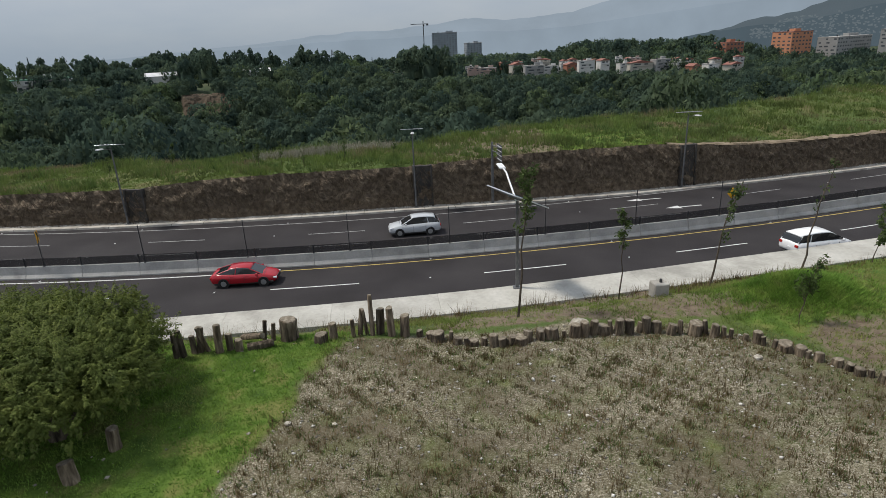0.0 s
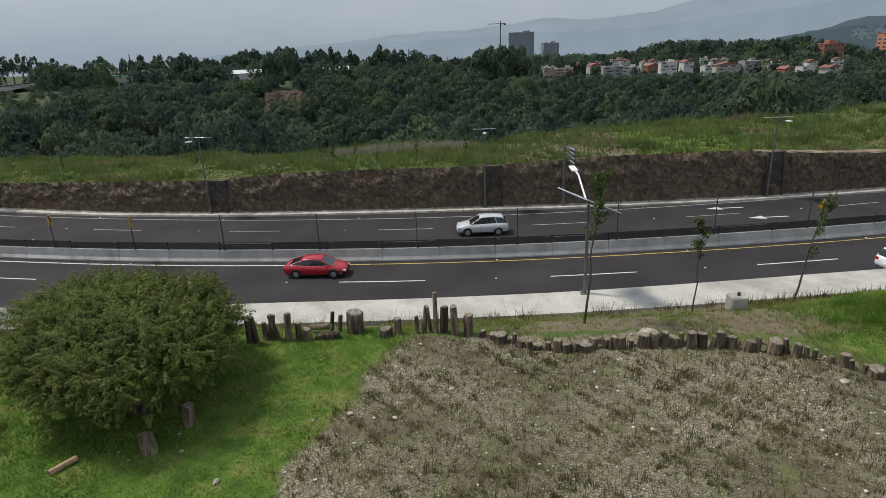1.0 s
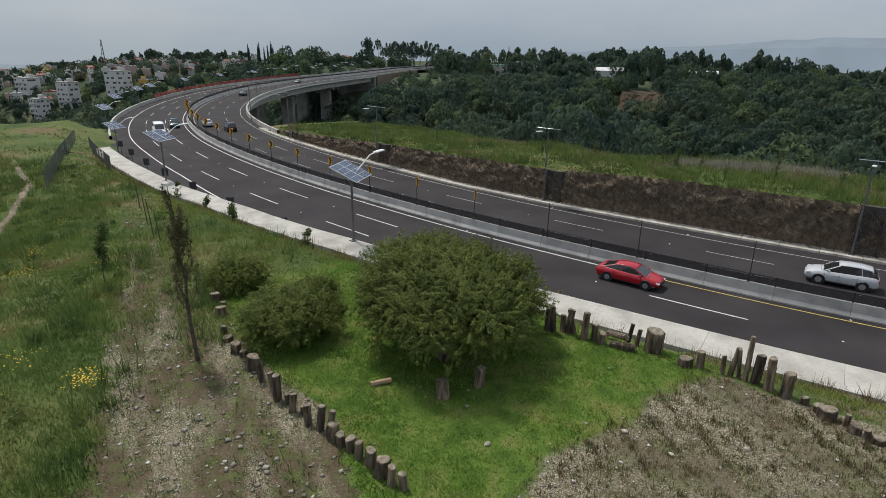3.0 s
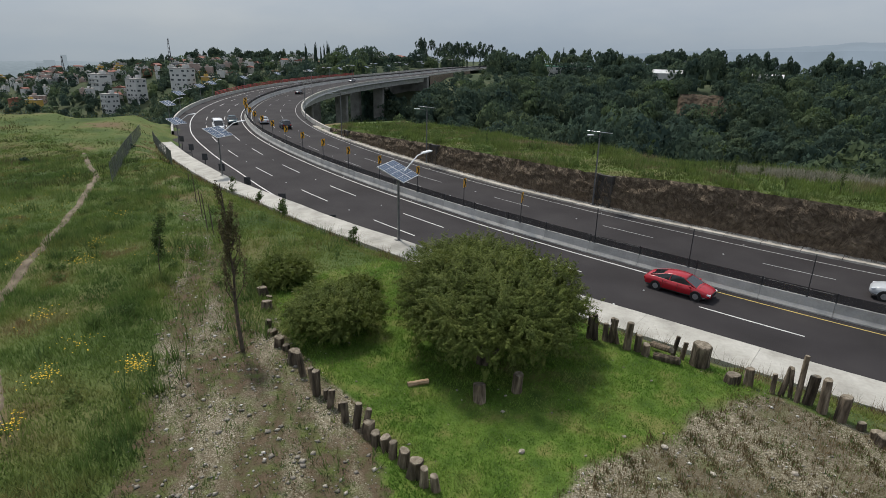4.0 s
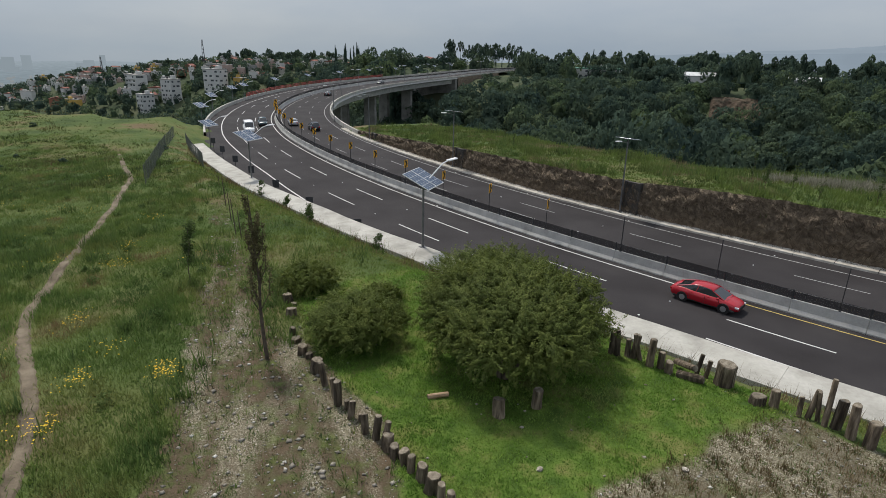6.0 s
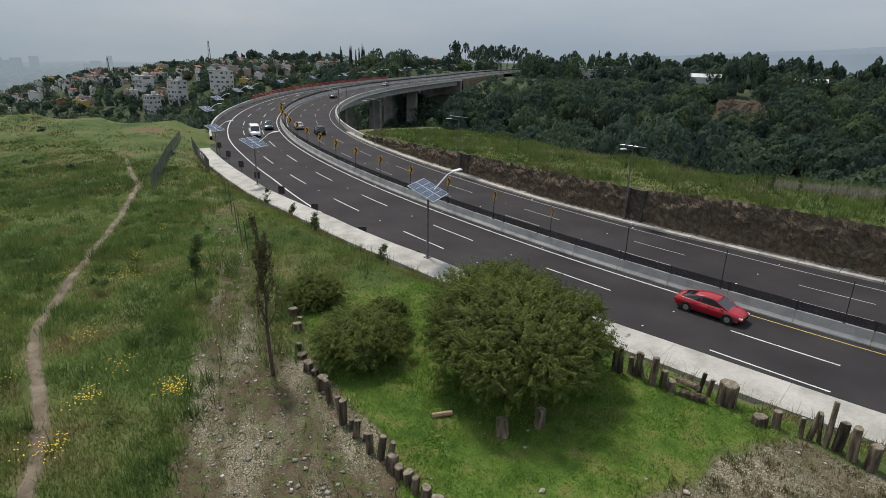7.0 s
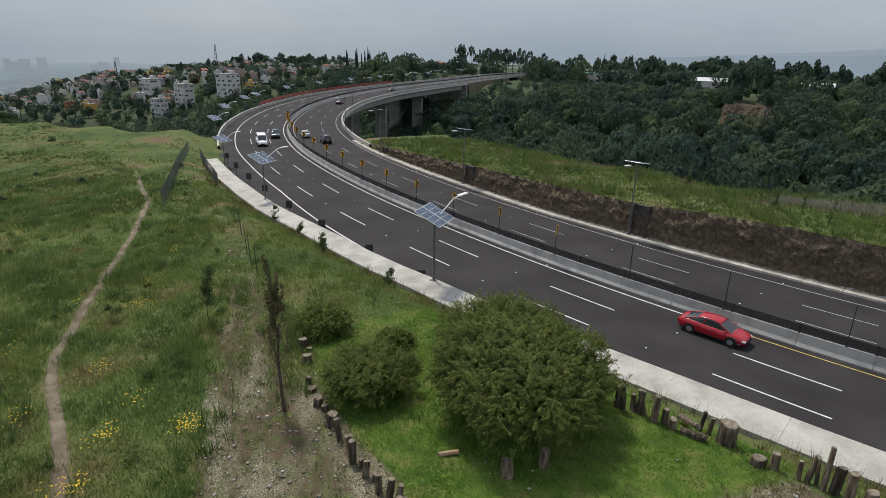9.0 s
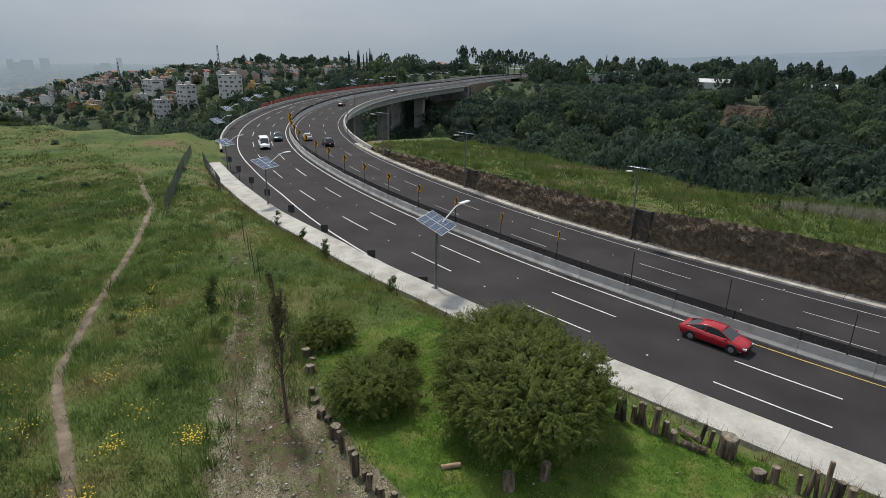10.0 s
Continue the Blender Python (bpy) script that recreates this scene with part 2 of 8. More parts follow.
def add_box(bm, sx, sy, sz, m=None, bevel=0.0):
    r = bmesh.ops.create_cube(bm, size=1.0)
    vs = r["verts"]
    bmesh.ops.scale(bm, vec=(sx, sy, sz), verts=vs)
    if bevel:
        es = list({e for v in vs for e in v.link_edges})
        r2 = bmesh.ops.bevel(bm, geom=es, offset=bevel, segments=1, affect="EDGES")
        vs = list({v for f in r2["faces"] for v in f.verts} | {v for v in vs if v.is_valid})
    if m is not None:
        bmesh.ops.transform(bm, matrix=m, verts=vs)
    return vs


def box_bm(sx, sy, sz, m=None, bevel=0.0):
    bm = bmesh.new()
    add_box(bm, sx, sy, sz, m, bevel)
    return bm


def add_tube(bm, p, q, r0, r1=None, seg=8):
    """A tapered round bar from p to q."""
    p, q = Vector(p), Vector(q)
    d = q - p
    m = Matrix.Translation((p + q) / 2) @ d.to_track_quat("Z", "Y").to_matrix().to_4x4()
    bmesh.ops.create_cone(bm, cap_ends=True, segments=seg, radius1=r0, radius2=r0 if r1 is None else r1, depth=d.length, matrix=m)


def tube_bm(p, q, r0, r1=None, seg=8):
    bm = bmesh.new()
    add_tube(bm, p, q, r0, r1, seg)
    return bm


def prism_bm(profile, y0, y1, axis="Y"):
    """A closed profile in x and z, drawn out along y."""
    bm = bmesh.new()
    a = [bm.verts.new((x, y0, z)) for x, z in profile]
    b = [bm.verts.new((x, y1, z)) for x, z in profile]
    k = len(profile)
    for i in range(k):
        bm.faces.new((a[i], a[(i + 1) % k], b[(i + 1) % k], b[i]))
    bm.faces.new(a[::-1])
    bm.faces.new(b)
    bmesh.ops.recalc_face_normals(bm, faces=bm.faces)
    return bm


# ---- the road's line: near foot of the median barrier, from the far right to the far end of the viaduct ----
LINE = [(150, 87), (110, 70.5), (70, 56.5), (36.6, 46.3), (22.1, 42.5), (8.6, 39.9), (-2, 38.4), (-11, 37.75), (-20, 37.5), (-28, 37.6), (-38.6, 38.3), (-51.6, 39.7),
        (-65, 42.0), (-78, 45.0), (-92, 49.2), (-108, 55.8), (-121.5, 63), (-135, 72), (-152, 86), (-173, 108), (-195, 139), (-214, 174), (-232, 212),
        (-252, 250), (-270, 290), (-284, 330), (-293, 372), (-295, 420), (-285, 470), (-260, 520)]


def spline(pts, step=1.0):
    p = np.array([2 * np.array(pts[0]) - pts[1], *pts, 2 * np.array(pts[-1]) - pts[-2]], float)
    out = []
    for i in range(1, len(p) - 2):
        k = max(2, int(np.linalg.norm(p[i + 1] - p[i]) / step))
        t = np.linspace(0, 1, k, endpoint=False)[:, None]
        out.append(0.5 * (2 * p[i] + (p[i + 1] - p[i - 1]) * t + (2 * p[i - 1] - 5 * p[i] + 4 * p[i + 1] - p[i + 2]) * t**2
                          + (3 * p[i] - p[i - 1] - 3 * p[i + 1] + p[i + 2]) * t**3))
    out = np.vstack([*out, p[-2:-1]])
    for _ in range(25):
        out[1:-1] = 0.25 * out[:-2] + 0.5 * out[1:-1] + 0.25 * out[2:]
    return out


ROAD = spline(LINE)
TAN = np.gradient(ROAD, axis=0)
TAN /= np.linalg.norm(TAN, axis=1)[:, None]
NOR = np.stack([-TAN[:, 1], TAN[:, 0]], 1)     # to the near (outer) side
STA = np.concatenate([[0], np.cumsum(np.linalg.norm(np.diff(ROAD, axis=0), axis=1))])


def at(s, o, z=0.0):
    """The place at station s along the road, o metres to the near side of the barrier's foot."""
    x, y = np.interp(s, STA, ROAD[:, 0]), np.interp(s, STA, ROAD[:, 1])
    nx, ny = np.interp(s, STA, NOR[:, 0]), np.interp(s, STA, NOR[:, 1])
    return np.array([x + nx * o, y + ny * o, z])


def heading(s):
    """Degrees by which the road's run at station s is turned from +x."""
    return math.degrees(math.atan2(np.interp(s, STA, TAN[:, 1]), np.interp(s, STA, TAN[:, 0])))


def sta_x(x):
    """The station at which the road's line passes x (right of the viaduct's far bend)."""
    return float(np.interp(-x, -ROAD[: 380, 0], STA[:380]))


def sta_at(x, o):
    """The station at which the line o metres to the side passes x; o may be a function of x."""
    oo = np.array([o(v) for v in ROAD[:380, 0]]) if callable(o) else o
    xs = ROAD[:380, 0] + NOR[:380, 0] * oo
    return float(np.interp(-x, -xs, STA[:380]))


def road_coords(x, y):
    """Station and offset of places (arrays)."""
    x, y = np.asarray(x, float).ravel(), np.asarray(y, float).ravel()
    s, o = np.empty(len(x)), np.empty(len(x))
    R = ROAD[::2]
    for a in range(0, len(x), 4000):
        q = np.stack([x[a:a + 4000], y[a:a + 4000]], 1)
        d = ((q[:, None] - R[None]) ** 2).sum(2)
        i = d.argmin(1) * 2
        v = q - ROAD[i]
        o[a:a + 4000] = (v * NOR[i]).sum(1)
        far = np.sqrt((v**2).sum(1))
        o[a:a + 4000] = np.where(np.abs(o[a:a + 4000]) < far * 0.7, np.sign(o[a:a + 4000]) * far, o[a:a + 4000])
        s[a:a + 4000] = STA[i] + (v * TAN[i]).sum(1)
    return s, o


def smooth(a, b, x):
    t = np.clip((np.asarray(x, float) - a) / (b - a), 0, 1)
    return t * t * (3 - 2 * t)


def wob(x, y, k, seed=0.0):
    """Cheap smooth unevenness, about -1 to 1."""
    return (np.sin(x * k + 1.3 + seed) * np.cos(y * k * 1.13 - 0.7 + seed) + 0.5 * np.sin(x * k * 2.3 + y * k * 1.9 + seed * 2)
            + 0.3 * np.sin(x * k * 4.1 - y * k * 4.7 + 2.0 + seed)) / 1.5


def strip_offset(x):
    return np.interp(x, [-88, -81, -74, -57, -47, -40, -35, -32, -27, -20, -10, 0, 10, 30], [12.85, 13.9, 13.95, 14.6, 15.2, 15.3, 15.42, 15.65, 15.85, 15.9, 15.6, 15.6, 15.4, 15.3])


def strip_height(x):
    return np.interp(x, [-130, -88, -77, -24, -10, 5, 12, 24, 40], [0.6, 0.9, 1.4, 3.9, 4.08, 4.3, 4.4, 4.55, 4.6])


def wall_offset(x):
    return np.interp(x, [-95, -54, -40, -27, -14, -2, 12, 23, 36, 47], [-12.2, -13.0, -12.6, -13.0, -13.4, -13.5, -12.7, -12.1, -11.4, -11.0])


def wall_height(x):
    return np.interp(x, [-95, -75, -54, -40, -28, -21, -14, -2, 12, 23, 36, 60], [0.2, 1.5, 2.5, 2.9, 3.0, 3.5, 3.7, 3.65, 4.25, 4.2, 3.35, 3.2])


def far_land(x, y):
    """The land beyond the ravine: a wooded slope, a plateau, plains and mountains."""
    d, az = np.hypot(x, y), np.degrees(np.arctan2(-x, y))
    top_d = np.interp(az, [-90, -40, 0, 20, 35, 45, 52, 60, 80, 100, 140], [420, 430, 410, 400, 370, 335, 390, 480, 600, 700, 700])
    top_z = np.interp(az, [-90, -40, -15, 0, 20, 35, 45, 52, 60, 70, 78, 86, 100], [-25, -20, -14, -12, -8, -6, -1, -1, -4, -9, -19, -45, -50])
    low = top_d - 205
    z = -42 + (top_z + 42) * smooth(0, 1, (d - low) / 205) + 3.0 * wob(x, y, 0.021) * smooth(0, 40, d - low)
    z = z + 11 * smooth(455, 560, d) * smooth(-9, -15, az) * smooth(-29, -24, az)
    # a landslip's steep brow in the wooded slope
    z = z + 6.5 * smooth(331, 345, d) * smooth(405, 362, d) * smooth(3.4, 2.2, np.abs(az - 20.4))
    plain = smooth(620, 1600, d) * np.interp(az, [-46, -24, 0, 55, 70, 84], [30, 70, 90, 110, 120, 90])
    return z - plain


MOUND = (12.5, 18.7)


def ground_z(x, y, sheet=False):
    """Height of the ground. sheet: lowered under the road, the strip and the banks' faces."""
    shape = np.shape(x)
    x, y = np.asarray(x, float).ravel(), np.asarray(y, float).ravel()
    s, o = road_coords(x, y)
    # near plateau
    base = np.interp(x, [-150, -110, -88, -77, -60, -45, -30, -18, -6, 4, 30], [2.6, 2.3, 1.9, 2.2, 3.4, 4.3, 4.9, 5.1, 5.2, 5.45, 5.4])
    base = base + 0.25 * smooth(14, 8, y) * smooth(-9, -1, x) + 0.05 * wob(x, y, 0.9) + 0.10 * wob(x, y, 0.23, 2.0)
    base = base + 0.6 * np.exp(-(((x - MOUND[0]) / 1.9) ** 2 + ((y - MOUND[1]) / 1.3) ** 2))
    so, sh = strip_offset(x), strip_height(x)
    near = sh - 0.05 + (base - sh + 0.05) * smooth(so + 2.1, so + 5.6, o)
    # far bank
    wo, wh = wall_offset(x), wall_height(x)
    back = wo - o
    bank = wh + 0.12 * wob(x, y, 0.5) + 0.25 * wob(x, y, 0.12, 1.0) + smooth(0, 25, back) * np.interp(x, [-90, -30, 0, 25, 60], [-0.9, -1.4, -0.7, 0.0, 2.3])
    mid = np.zeros_like(x) - (0.25 if sheet else 0.0)
    if sheet:
        near = np.where(o < so + 2.1, near - 0.2, near)
    t_near = smooth(so + 0.25, so + 0.9, o)
    t_far = smooth(wo - 0.45, wo - 0.85, o)
    z = np.where(o > 0, mid + (near - mid) * t_near, mid + (bank - mid) * t_far)
    # brow of the plateau, and the ravine
    beyond = np.maximum(0, -33 - o)
    beyond = np.maximum(beyond, np.where(o > 0, -np.interp(o, [0, 26, 60], [112, 114, 148]) - x, -96 - x))
    beyond = np.maximum(beyond, np.where(y > 100, np.hypot(x, y) - 250, 0))
    z = z - 0.62 * np.maximum(0, beyond) - 1.5 * smooth(0, 6, beyond)
    far = far_land(x, y)
    z = np.where(beyond > 0, np.maximum(z, far), z)
    return z.reshape(shape)


# ---- ground: one sheet to the horizon ----
def ticks(lo, hi, fine, reach, grow=1.16):
    mid = np.arange(lo, hi + 1e-6, fine)
    out, step, left, right = list(mid), fine, lo, hi
    while right < reach or left > -reach:
        step = min(step * grow, 260)
        left, right = left - step, right + step
        out = [left] + out + [right]
    return np.array(out)


gx, gy = ticks(-46, 24, 0.4, 4300), ticks(0, 60, 0.4, 4300)
GX, GY = np.meshgrid(gx, gy, indexing="ij")
GZ = ground_z(GX, GY, sheet=True)
nx_, ny_ = GX.shape
idx = np.arange(nx_ * ny_).reshape(nx_, ny_)
q1, q2, q3, q4 = idx[:-1, :-1].ravel(), idx[1:, :-1].ravel(), idx[1:, 1:].ravel(), idx[:-1, 1:].ravel()
ground_me = tri_mesh("ground", np.stack([GX.ravel(), GY.ravel(), GZ.ravel()], 1), np.vstack([np.stack([q1, q2, q3], 1), np.stack([q1, q3, q4], 1)]), ASPHALT)
tagged(new("ground", ground_me), "grassy and stony ground falling away to a wooded ravine", "ground", kind="structure")


def ribbon(name, s0, s1, rows, material, step=1.0, smooth_shade=False):
    """A strip that follows the road: rows of (offset, height), each a number or a function of x."""
    ss = np.arange(s0, s1 + step * 0.5, step)
    verts, faces = [], []
    for s in ss:
        x = at(s, 0)[0]
        for o, z in rows:
            oo, zz = (o(x) if callable(o) else o), (z(x) if callable(z) else z)
            verts.append(at(s, oo, zz))
    k = len(rows)
    for i in range(len(ss) - 1):
        for j in range(k - 1):
            a = i * k + j
            faces.append((a, a + k, a + k + 1, a + 1))
    return mesh_from(name, verts, faces, material)


S0, S_END = 6.0, float(STA[-1]) - 2
S_AB_IN = sta_x(-100)      # abutment, inner side
road_me = ribbon("road", S0, S_END, [(strip_offset, -0.3), (strip_offset, 0.0), (10.4, 0.0), (0.0, 0.0), (-1.0, 0.0), (-11.0, 0.0), (wall_offset, 0.0), (wall_offset, -0.3)], ASPHALT)
tagged(new("road", road_me), "dark asphalt dual carriageway with painted lanes", "road", kind="structure")


# ---- ground cover: masks on the sheet, mixed by noise in the material ----
def near_line(x, y, pts):
    """Distance of places to a polyline."""
    best = np.full(np.shape(x), 1e9)
    p = np.array(pts, float)
    for a, b in zip(p[:-1], p[1:]):
        ab = b - a
        t = np.clip(((x - a[0]) * ab[0] + (y - a[1]) * ab[1]) / (ab @ ab), 0, 1)
        best = np.minimum(best, np.hypot(x - a[0] - t * ab[0], y - a[1] - t * ab[1]))
    return best


TRAIL = [(-8, -3.0), (-14, 0.4), (-17.4, 1.4), (-20, 1.7), (-22.3, 1.9), (-24.9, 2.3), (-27.1, 3.3), (-31.1, 5.0), (-36, 7.2), (-43.3, 10.4), (-53.8, 14.4), (-60, 15.5), (-75, 19)]
TRACK = [(-6, 0.5), (-11, 4.6), (-14, 5.8), (-18.3, 7.3), (-25, 10.4), (-32, 13.2), (-40, 15.8), (-48, 18)]


def in_gravel(x, y):
    """1 on the stony plot before the near posts."""
    edge = np.interp(y, [4, 8, 10, 12, 14, 16.5], [-5.2, -5.4, -5.2, -4.7, -4.4, -3.4]) + 0.35 * wob(x, y, 1.3)
    top = np.interp(x, [-6, 5, 8, 10.5, 13], [17.1, 17.2, 16.8, 15.1, 13.0]) + 0.2 * wob(x, y, 1.7)
    return smooth(edge - 0.5, edge + 0.6, x) * smooth(top + 0.3, top - 0.3, y)


def in_lawn(x, y):
    cut = np.interp(x, [-20, -16.5, -14.5, -12.6, -10.6, -7.6, -5.5], [11.0, 9.4, 8.9, 8.6, 8.4, 6.7, 4.0])
    right = np.interp(y, [4, 8, 10, 12, 14, 16.5], [-5.2, -5.4, -5.2, -4.7, -4.4, -3.4]) + 0.35 * wob(x, y, 1.3)
    return smooth(cut - 0.15, cut + 0.25, y) * smooth(right + 0.5, right - 0.7, x) * smooth(-21, -19, x) * smooth(19.5, 18.0, y)


def in_trail(x, y):
    return smooth(0.36, 0.10, near_line(x, y, TRAIL) + 0.14 * wob(x, y, 1.9))


def in_track(x, y):
    d = near_line(x, y, TRACK)
    w = np.interp(x, [-48, -35, -25, -18, -10], [0.15, 0.30, 0.65, 1.3, 2.5])
    ridge_ = 0.55 * smooth(0.45, 0.1, d) * smooth(-17, -22, x)      # grass between the ruts
    cut = np.interp(x, [-20, -16.5, -14.5, -12.6, -10.6, -7.6, -5.5], [11.0, 9.4, 8.9, 8.6, 8.4, 6.7, 4.0])
    beside = smooth(-19, -14.5, x + 1.2 * wob(x, y, 0.8, 3.0)) * smooth(-0.4, 0.3, y - np.interp(x, [-25, -18.3, -14, -11, -6], [10.4, 7.3, 5.8, 4.6, 0.5])) * smooth(cut + 0.3, cut, y)
    worn = smooth(w + 0.7, w - 0.6, d + 0.45 * wob(x, y, 1.1) + 0.3 * wob(x, y, 2.7, 1.0)) * (1 - ridge_)
    return np.maximum(worn, beside) * (1 - in_lawn(x, y))


mx, my = GX.ravel(), GY.ravel()
masks = np.zeros((len(mx), 4), np.float32)
masks[:, 0] = in_gravel(mx, my)
masks[:, 1] = np.maximum(in_lawn(mx, my), 0.8 * smooth(8.2, 10.5, mx) * smooth(0.2, 1.2, my - np.interp(mx, [8, 10.5, 13], [16.8, 15.1, 13.0])) * smooth(26, 22, mx))
masks[:, 3] = in_track(mx, my)
layer = ground_me.color_attributes.new("cover", "FLOAT_COLOR", "POINT")
layer.data.foreach_set("color", masks.ravel())
d_m, o_m = np.hypot(mx, my), road_coords(mx, my)[1]
masks2 = np.zeros((len(mx), 4), np.float32)
masks2[:, 0] = np.where((o_m < -36) | (mx < -140) | (d_m > 330), 1.0, 0.0)                     # woodland floor
masks2[:, 1] = smooth(-1.5, 0.5, mx) * smooth(13.0, 10.0, mx) * smooth(17.2, 17.8, my)            # bare soil behind the posts
masks2[:, 1] = np.maximum(masks2[:, 1], smooth(19, 21, mx) * smooth(21.5, 19.5, my) * 0.9)
masks2[:, 1] = np.maximum(masks2[:, 1], smooth(2.2, 0.9, np.hypot((mx - 13.2) * 0.7, my - 15.3)))
masks2[:, 2] = smooth(15, 9, np.hypot(mx + 121, (my - 330) * 0.8))                                 # landslip scar
layer2 = ground_me.color_attributes.new("cover_b", "FLOAT_COLOR", "POINT")
layer2.data.foreach_set("color", masks2.ravel())
for p_ in ground_me.polygons:
    p_.use_smooth = True


def ground_material():
    m = bpy.data.materials.new("ground_cover")
    m.use_nodes = True
    n, l = m.node_tree.nodes, m.node_tree.links
    b = n["Principled BSDF"]
    b.inputs["Roughness"].default_value, b.inputs["Specular IOR Level"].default_value = 0.95, 0.15
    geo = n.new("ShaderNodeNewGeometry")

    def noise(scale, detail=6):
        t = n.new("ShaderNodeTexNoise")
        t.inputs["Scale"].default_value, t.inputs["Detail"].default_value = scale, detail
        l.new(geo.outputs["Position"], t.inputs["Vector"])
        return t.outputs["Fac"]

    def ramp(fac, cols):
        r = n.new("ShaderNodeValToRGB")
        el = r.color_ramp.elements
        while len(el) < len(cols):
            el.new(0.5)
        for e, (p, c) in zip(el, cols):
            e.position, e.color = p, (*c, 1)
        l.new(fac, r.inputs["Fac"])
        return r.outputs["Color"]

    def mix(fac, a, b2):
        x = n.new("ShaderNodeMix")
        x.data_type = "RGBA"
        l.new(fac, x.inputs["Factor"])
        l.new(a, x.inputs["A"])
        l.new(b2, x.inputs["B"])
        return x.outputs["Result"]

    def edged(mask, amount=0.7):
        """The mask, its edge broken up by noise."""
        a = n.new("ShaderNodeMath")
        a.operation = "MULTIPLY_ADD"
        l.new(noise(3.5), a.inputs[0])
        a.inputs[1].default_value, a.inputs[2].default_value = amount, -amount / 2
        c = n.new("ShaderNodeMath")
        l.new(a.outputs[0], c.inputs[0])
        l.new(mask, c.inputs[1])
        r = n.new("ShaderNodeMapRange")
        r.inputs["From Min"].default_value, r.inputs["From Max"].default_value = 0.35, 0.65
        l.new(c.outputs[0], r.inputs["Value"])
        return r.outputs["Result"]
    att = n.new("ShaderNodeAttribute")
    att.attribute_name = "cover"
    sep = n.new("ShaderNodeSeparateColor")
    l.new(att.outputs["Color"], sep.inputs["Color"])
    field = ramp(noise(0.16, 11), [(0.3, (0.045, 0.072, 0.022)), (0.46, (0.072, 0.104, 0.030)), (0.58, (0.104, 0.12, 0.041)), (0.70, (0.138, 0.102, 0.058))])
    lawn = ramp(noise(1.3, 11), [(0.32, (0.045, 0.085, 0.015)), (0.5, (0.085, 0.14, 0.024)), (0.66, (0.14, 0.15, 0.046))])
    vor = n.new("ShaderNodeTexVoronoi")
    vor.inputs["Scale"].default_value = 27
    l.new(geo.outputs["Position"], vor.inputs["Vector"])
    vs = n.new("ShaderNodeSeparateColor")
    l.new(vor.outputs["Color"], vs.inputs["Color"])
    pebble = ramp(vs.outputs["Red"], [(0.0, (0.07, 0.059, 0.036)), (0.45, (0.165, 0.145, 0.098)), (0.85, (0.285, 0.257, 0.188)), (1.0, (0.55, 0.51, 0.42))])
    grit = ramp(noise(30, 9), [(0.36, (0.042, 0.035, 0.02)), (0.46, (0.12, 0.104, 0.066)), (0.55, (0.225, 0.203, 0.146)), (0.64, (0.42, 0.39, 0.32))])
    bare = mix(ramp(noise(3.1, 8), [(0.42, (0, 0, 0)), (0.58, (0.75, 0.75, 0.75))]), grit, pebble)
    film = ramp(noise(1.1, 11), [(0.3, (0.108, 0.088, 0.060)), (0.48, (0.083, 0.072, 0.042)), (0.62, (0.076, 0.086, 0.030)), (0.72, (0.098, 0.122, 0.028))])
    gravel = mix(ramp(noise(0.3, 12), [(0.40, (0.05, 0.05, 0.05)), (0.60, (0.74, 0.74, 0.74))]), bare, film)
    # the track: stony ruts along it, damp soil and weeds between them
    lie = n.new("ShaderNodeMapping")
    lie.vector_type = "TEXTURE"
    lie.inputs["Rotation"].default_value, lie.inputs["Scale"].default_value = (0, 0, radians(152.5)), (5, 1, 1)
    l.new(geo.outputs["Position"], lie.inputs["Vector"])
    rut = n.new("ShaderNodeTexNoise")
    rut.inputs["Scale"].default_value, rut.inputs["Detail"].default_value = 0.95, 9
    l.new(lie.outputs["Vector"], rut.inputs["Vector"])
    damp = ramp(noise(2.3, 11), [(0.3, (0.105, 0.074, 0.048)), (0.46, (0.075, 0.056, 0.034)), (0.58, (0.068, 0.072, 0.028)), (0.70, (0.082, 0.105, 0.026))])
    track = mix(ramp(rut.outputs["Fac"], [(0.36, (0.08, 0.08, 0.08)), (0.52, (0.92, 0.92, 0.92))]), bare, damp)
    earth = ramp(noise(5.0, 9), [(0.3, (0.13, 0.105, 0.08)), (0.5, (0.23, 0.195, 0.155)), (0.7, (0.33, 0.29, 0.245))])
    col = mix(edged(att.outputs["Alpha"], 0.9), field, track)
    col = mix(edged(sep.outputs["Red"], 0.6), col, gravel)
    col = mix(edged(sep.outputs["Green"], 0.5), col, lawn)
    col = mix(edged(sep.outputs["Blue"], 0.4), col, earth)
    att2 = n.new("ShaderNodeAttribute")
    att2.attribute_name = "cover_b"
    sep2 = n.new("ShaderNodeSeparateColor")
    l.new(att2.outputs["Color"], sep2.inputs["Color"])
    woods = ramp(noise(0.05, 9), [(0.3, (0.034, 0.05, 0.028)), (0.5, (0.052, 0.07, 0.036)), (0.7, (0.085, 0.092, 0.05))])
    scar = ramp(noise(0.3, 9), [(0.3, (0.13, 0.075, 0.05)), (0.5, (0.20, 0.125, 0.085)), (0.7, (0.27, 0.18, 0.125))])
    soil = ramp(noise(2.2, 9), [(0.3, (0.10, 0.075, 0.052)), (0.5, (0.17, 0.135, 0.098)), (0.65, (0.10, 0.11, 0.045)), (0.8, (0.25, 0.21, 0.165))])
    col = mix(sep2.outputs["Red"], col, woods)
    col = mix(edged(sep2.outputs["Green"], 0.9), col, soil)
    col = mix(edged(sep2.outputs["Blue"], 0.5), col, scar)
    l.new(col, b.inputs["Base Color"])
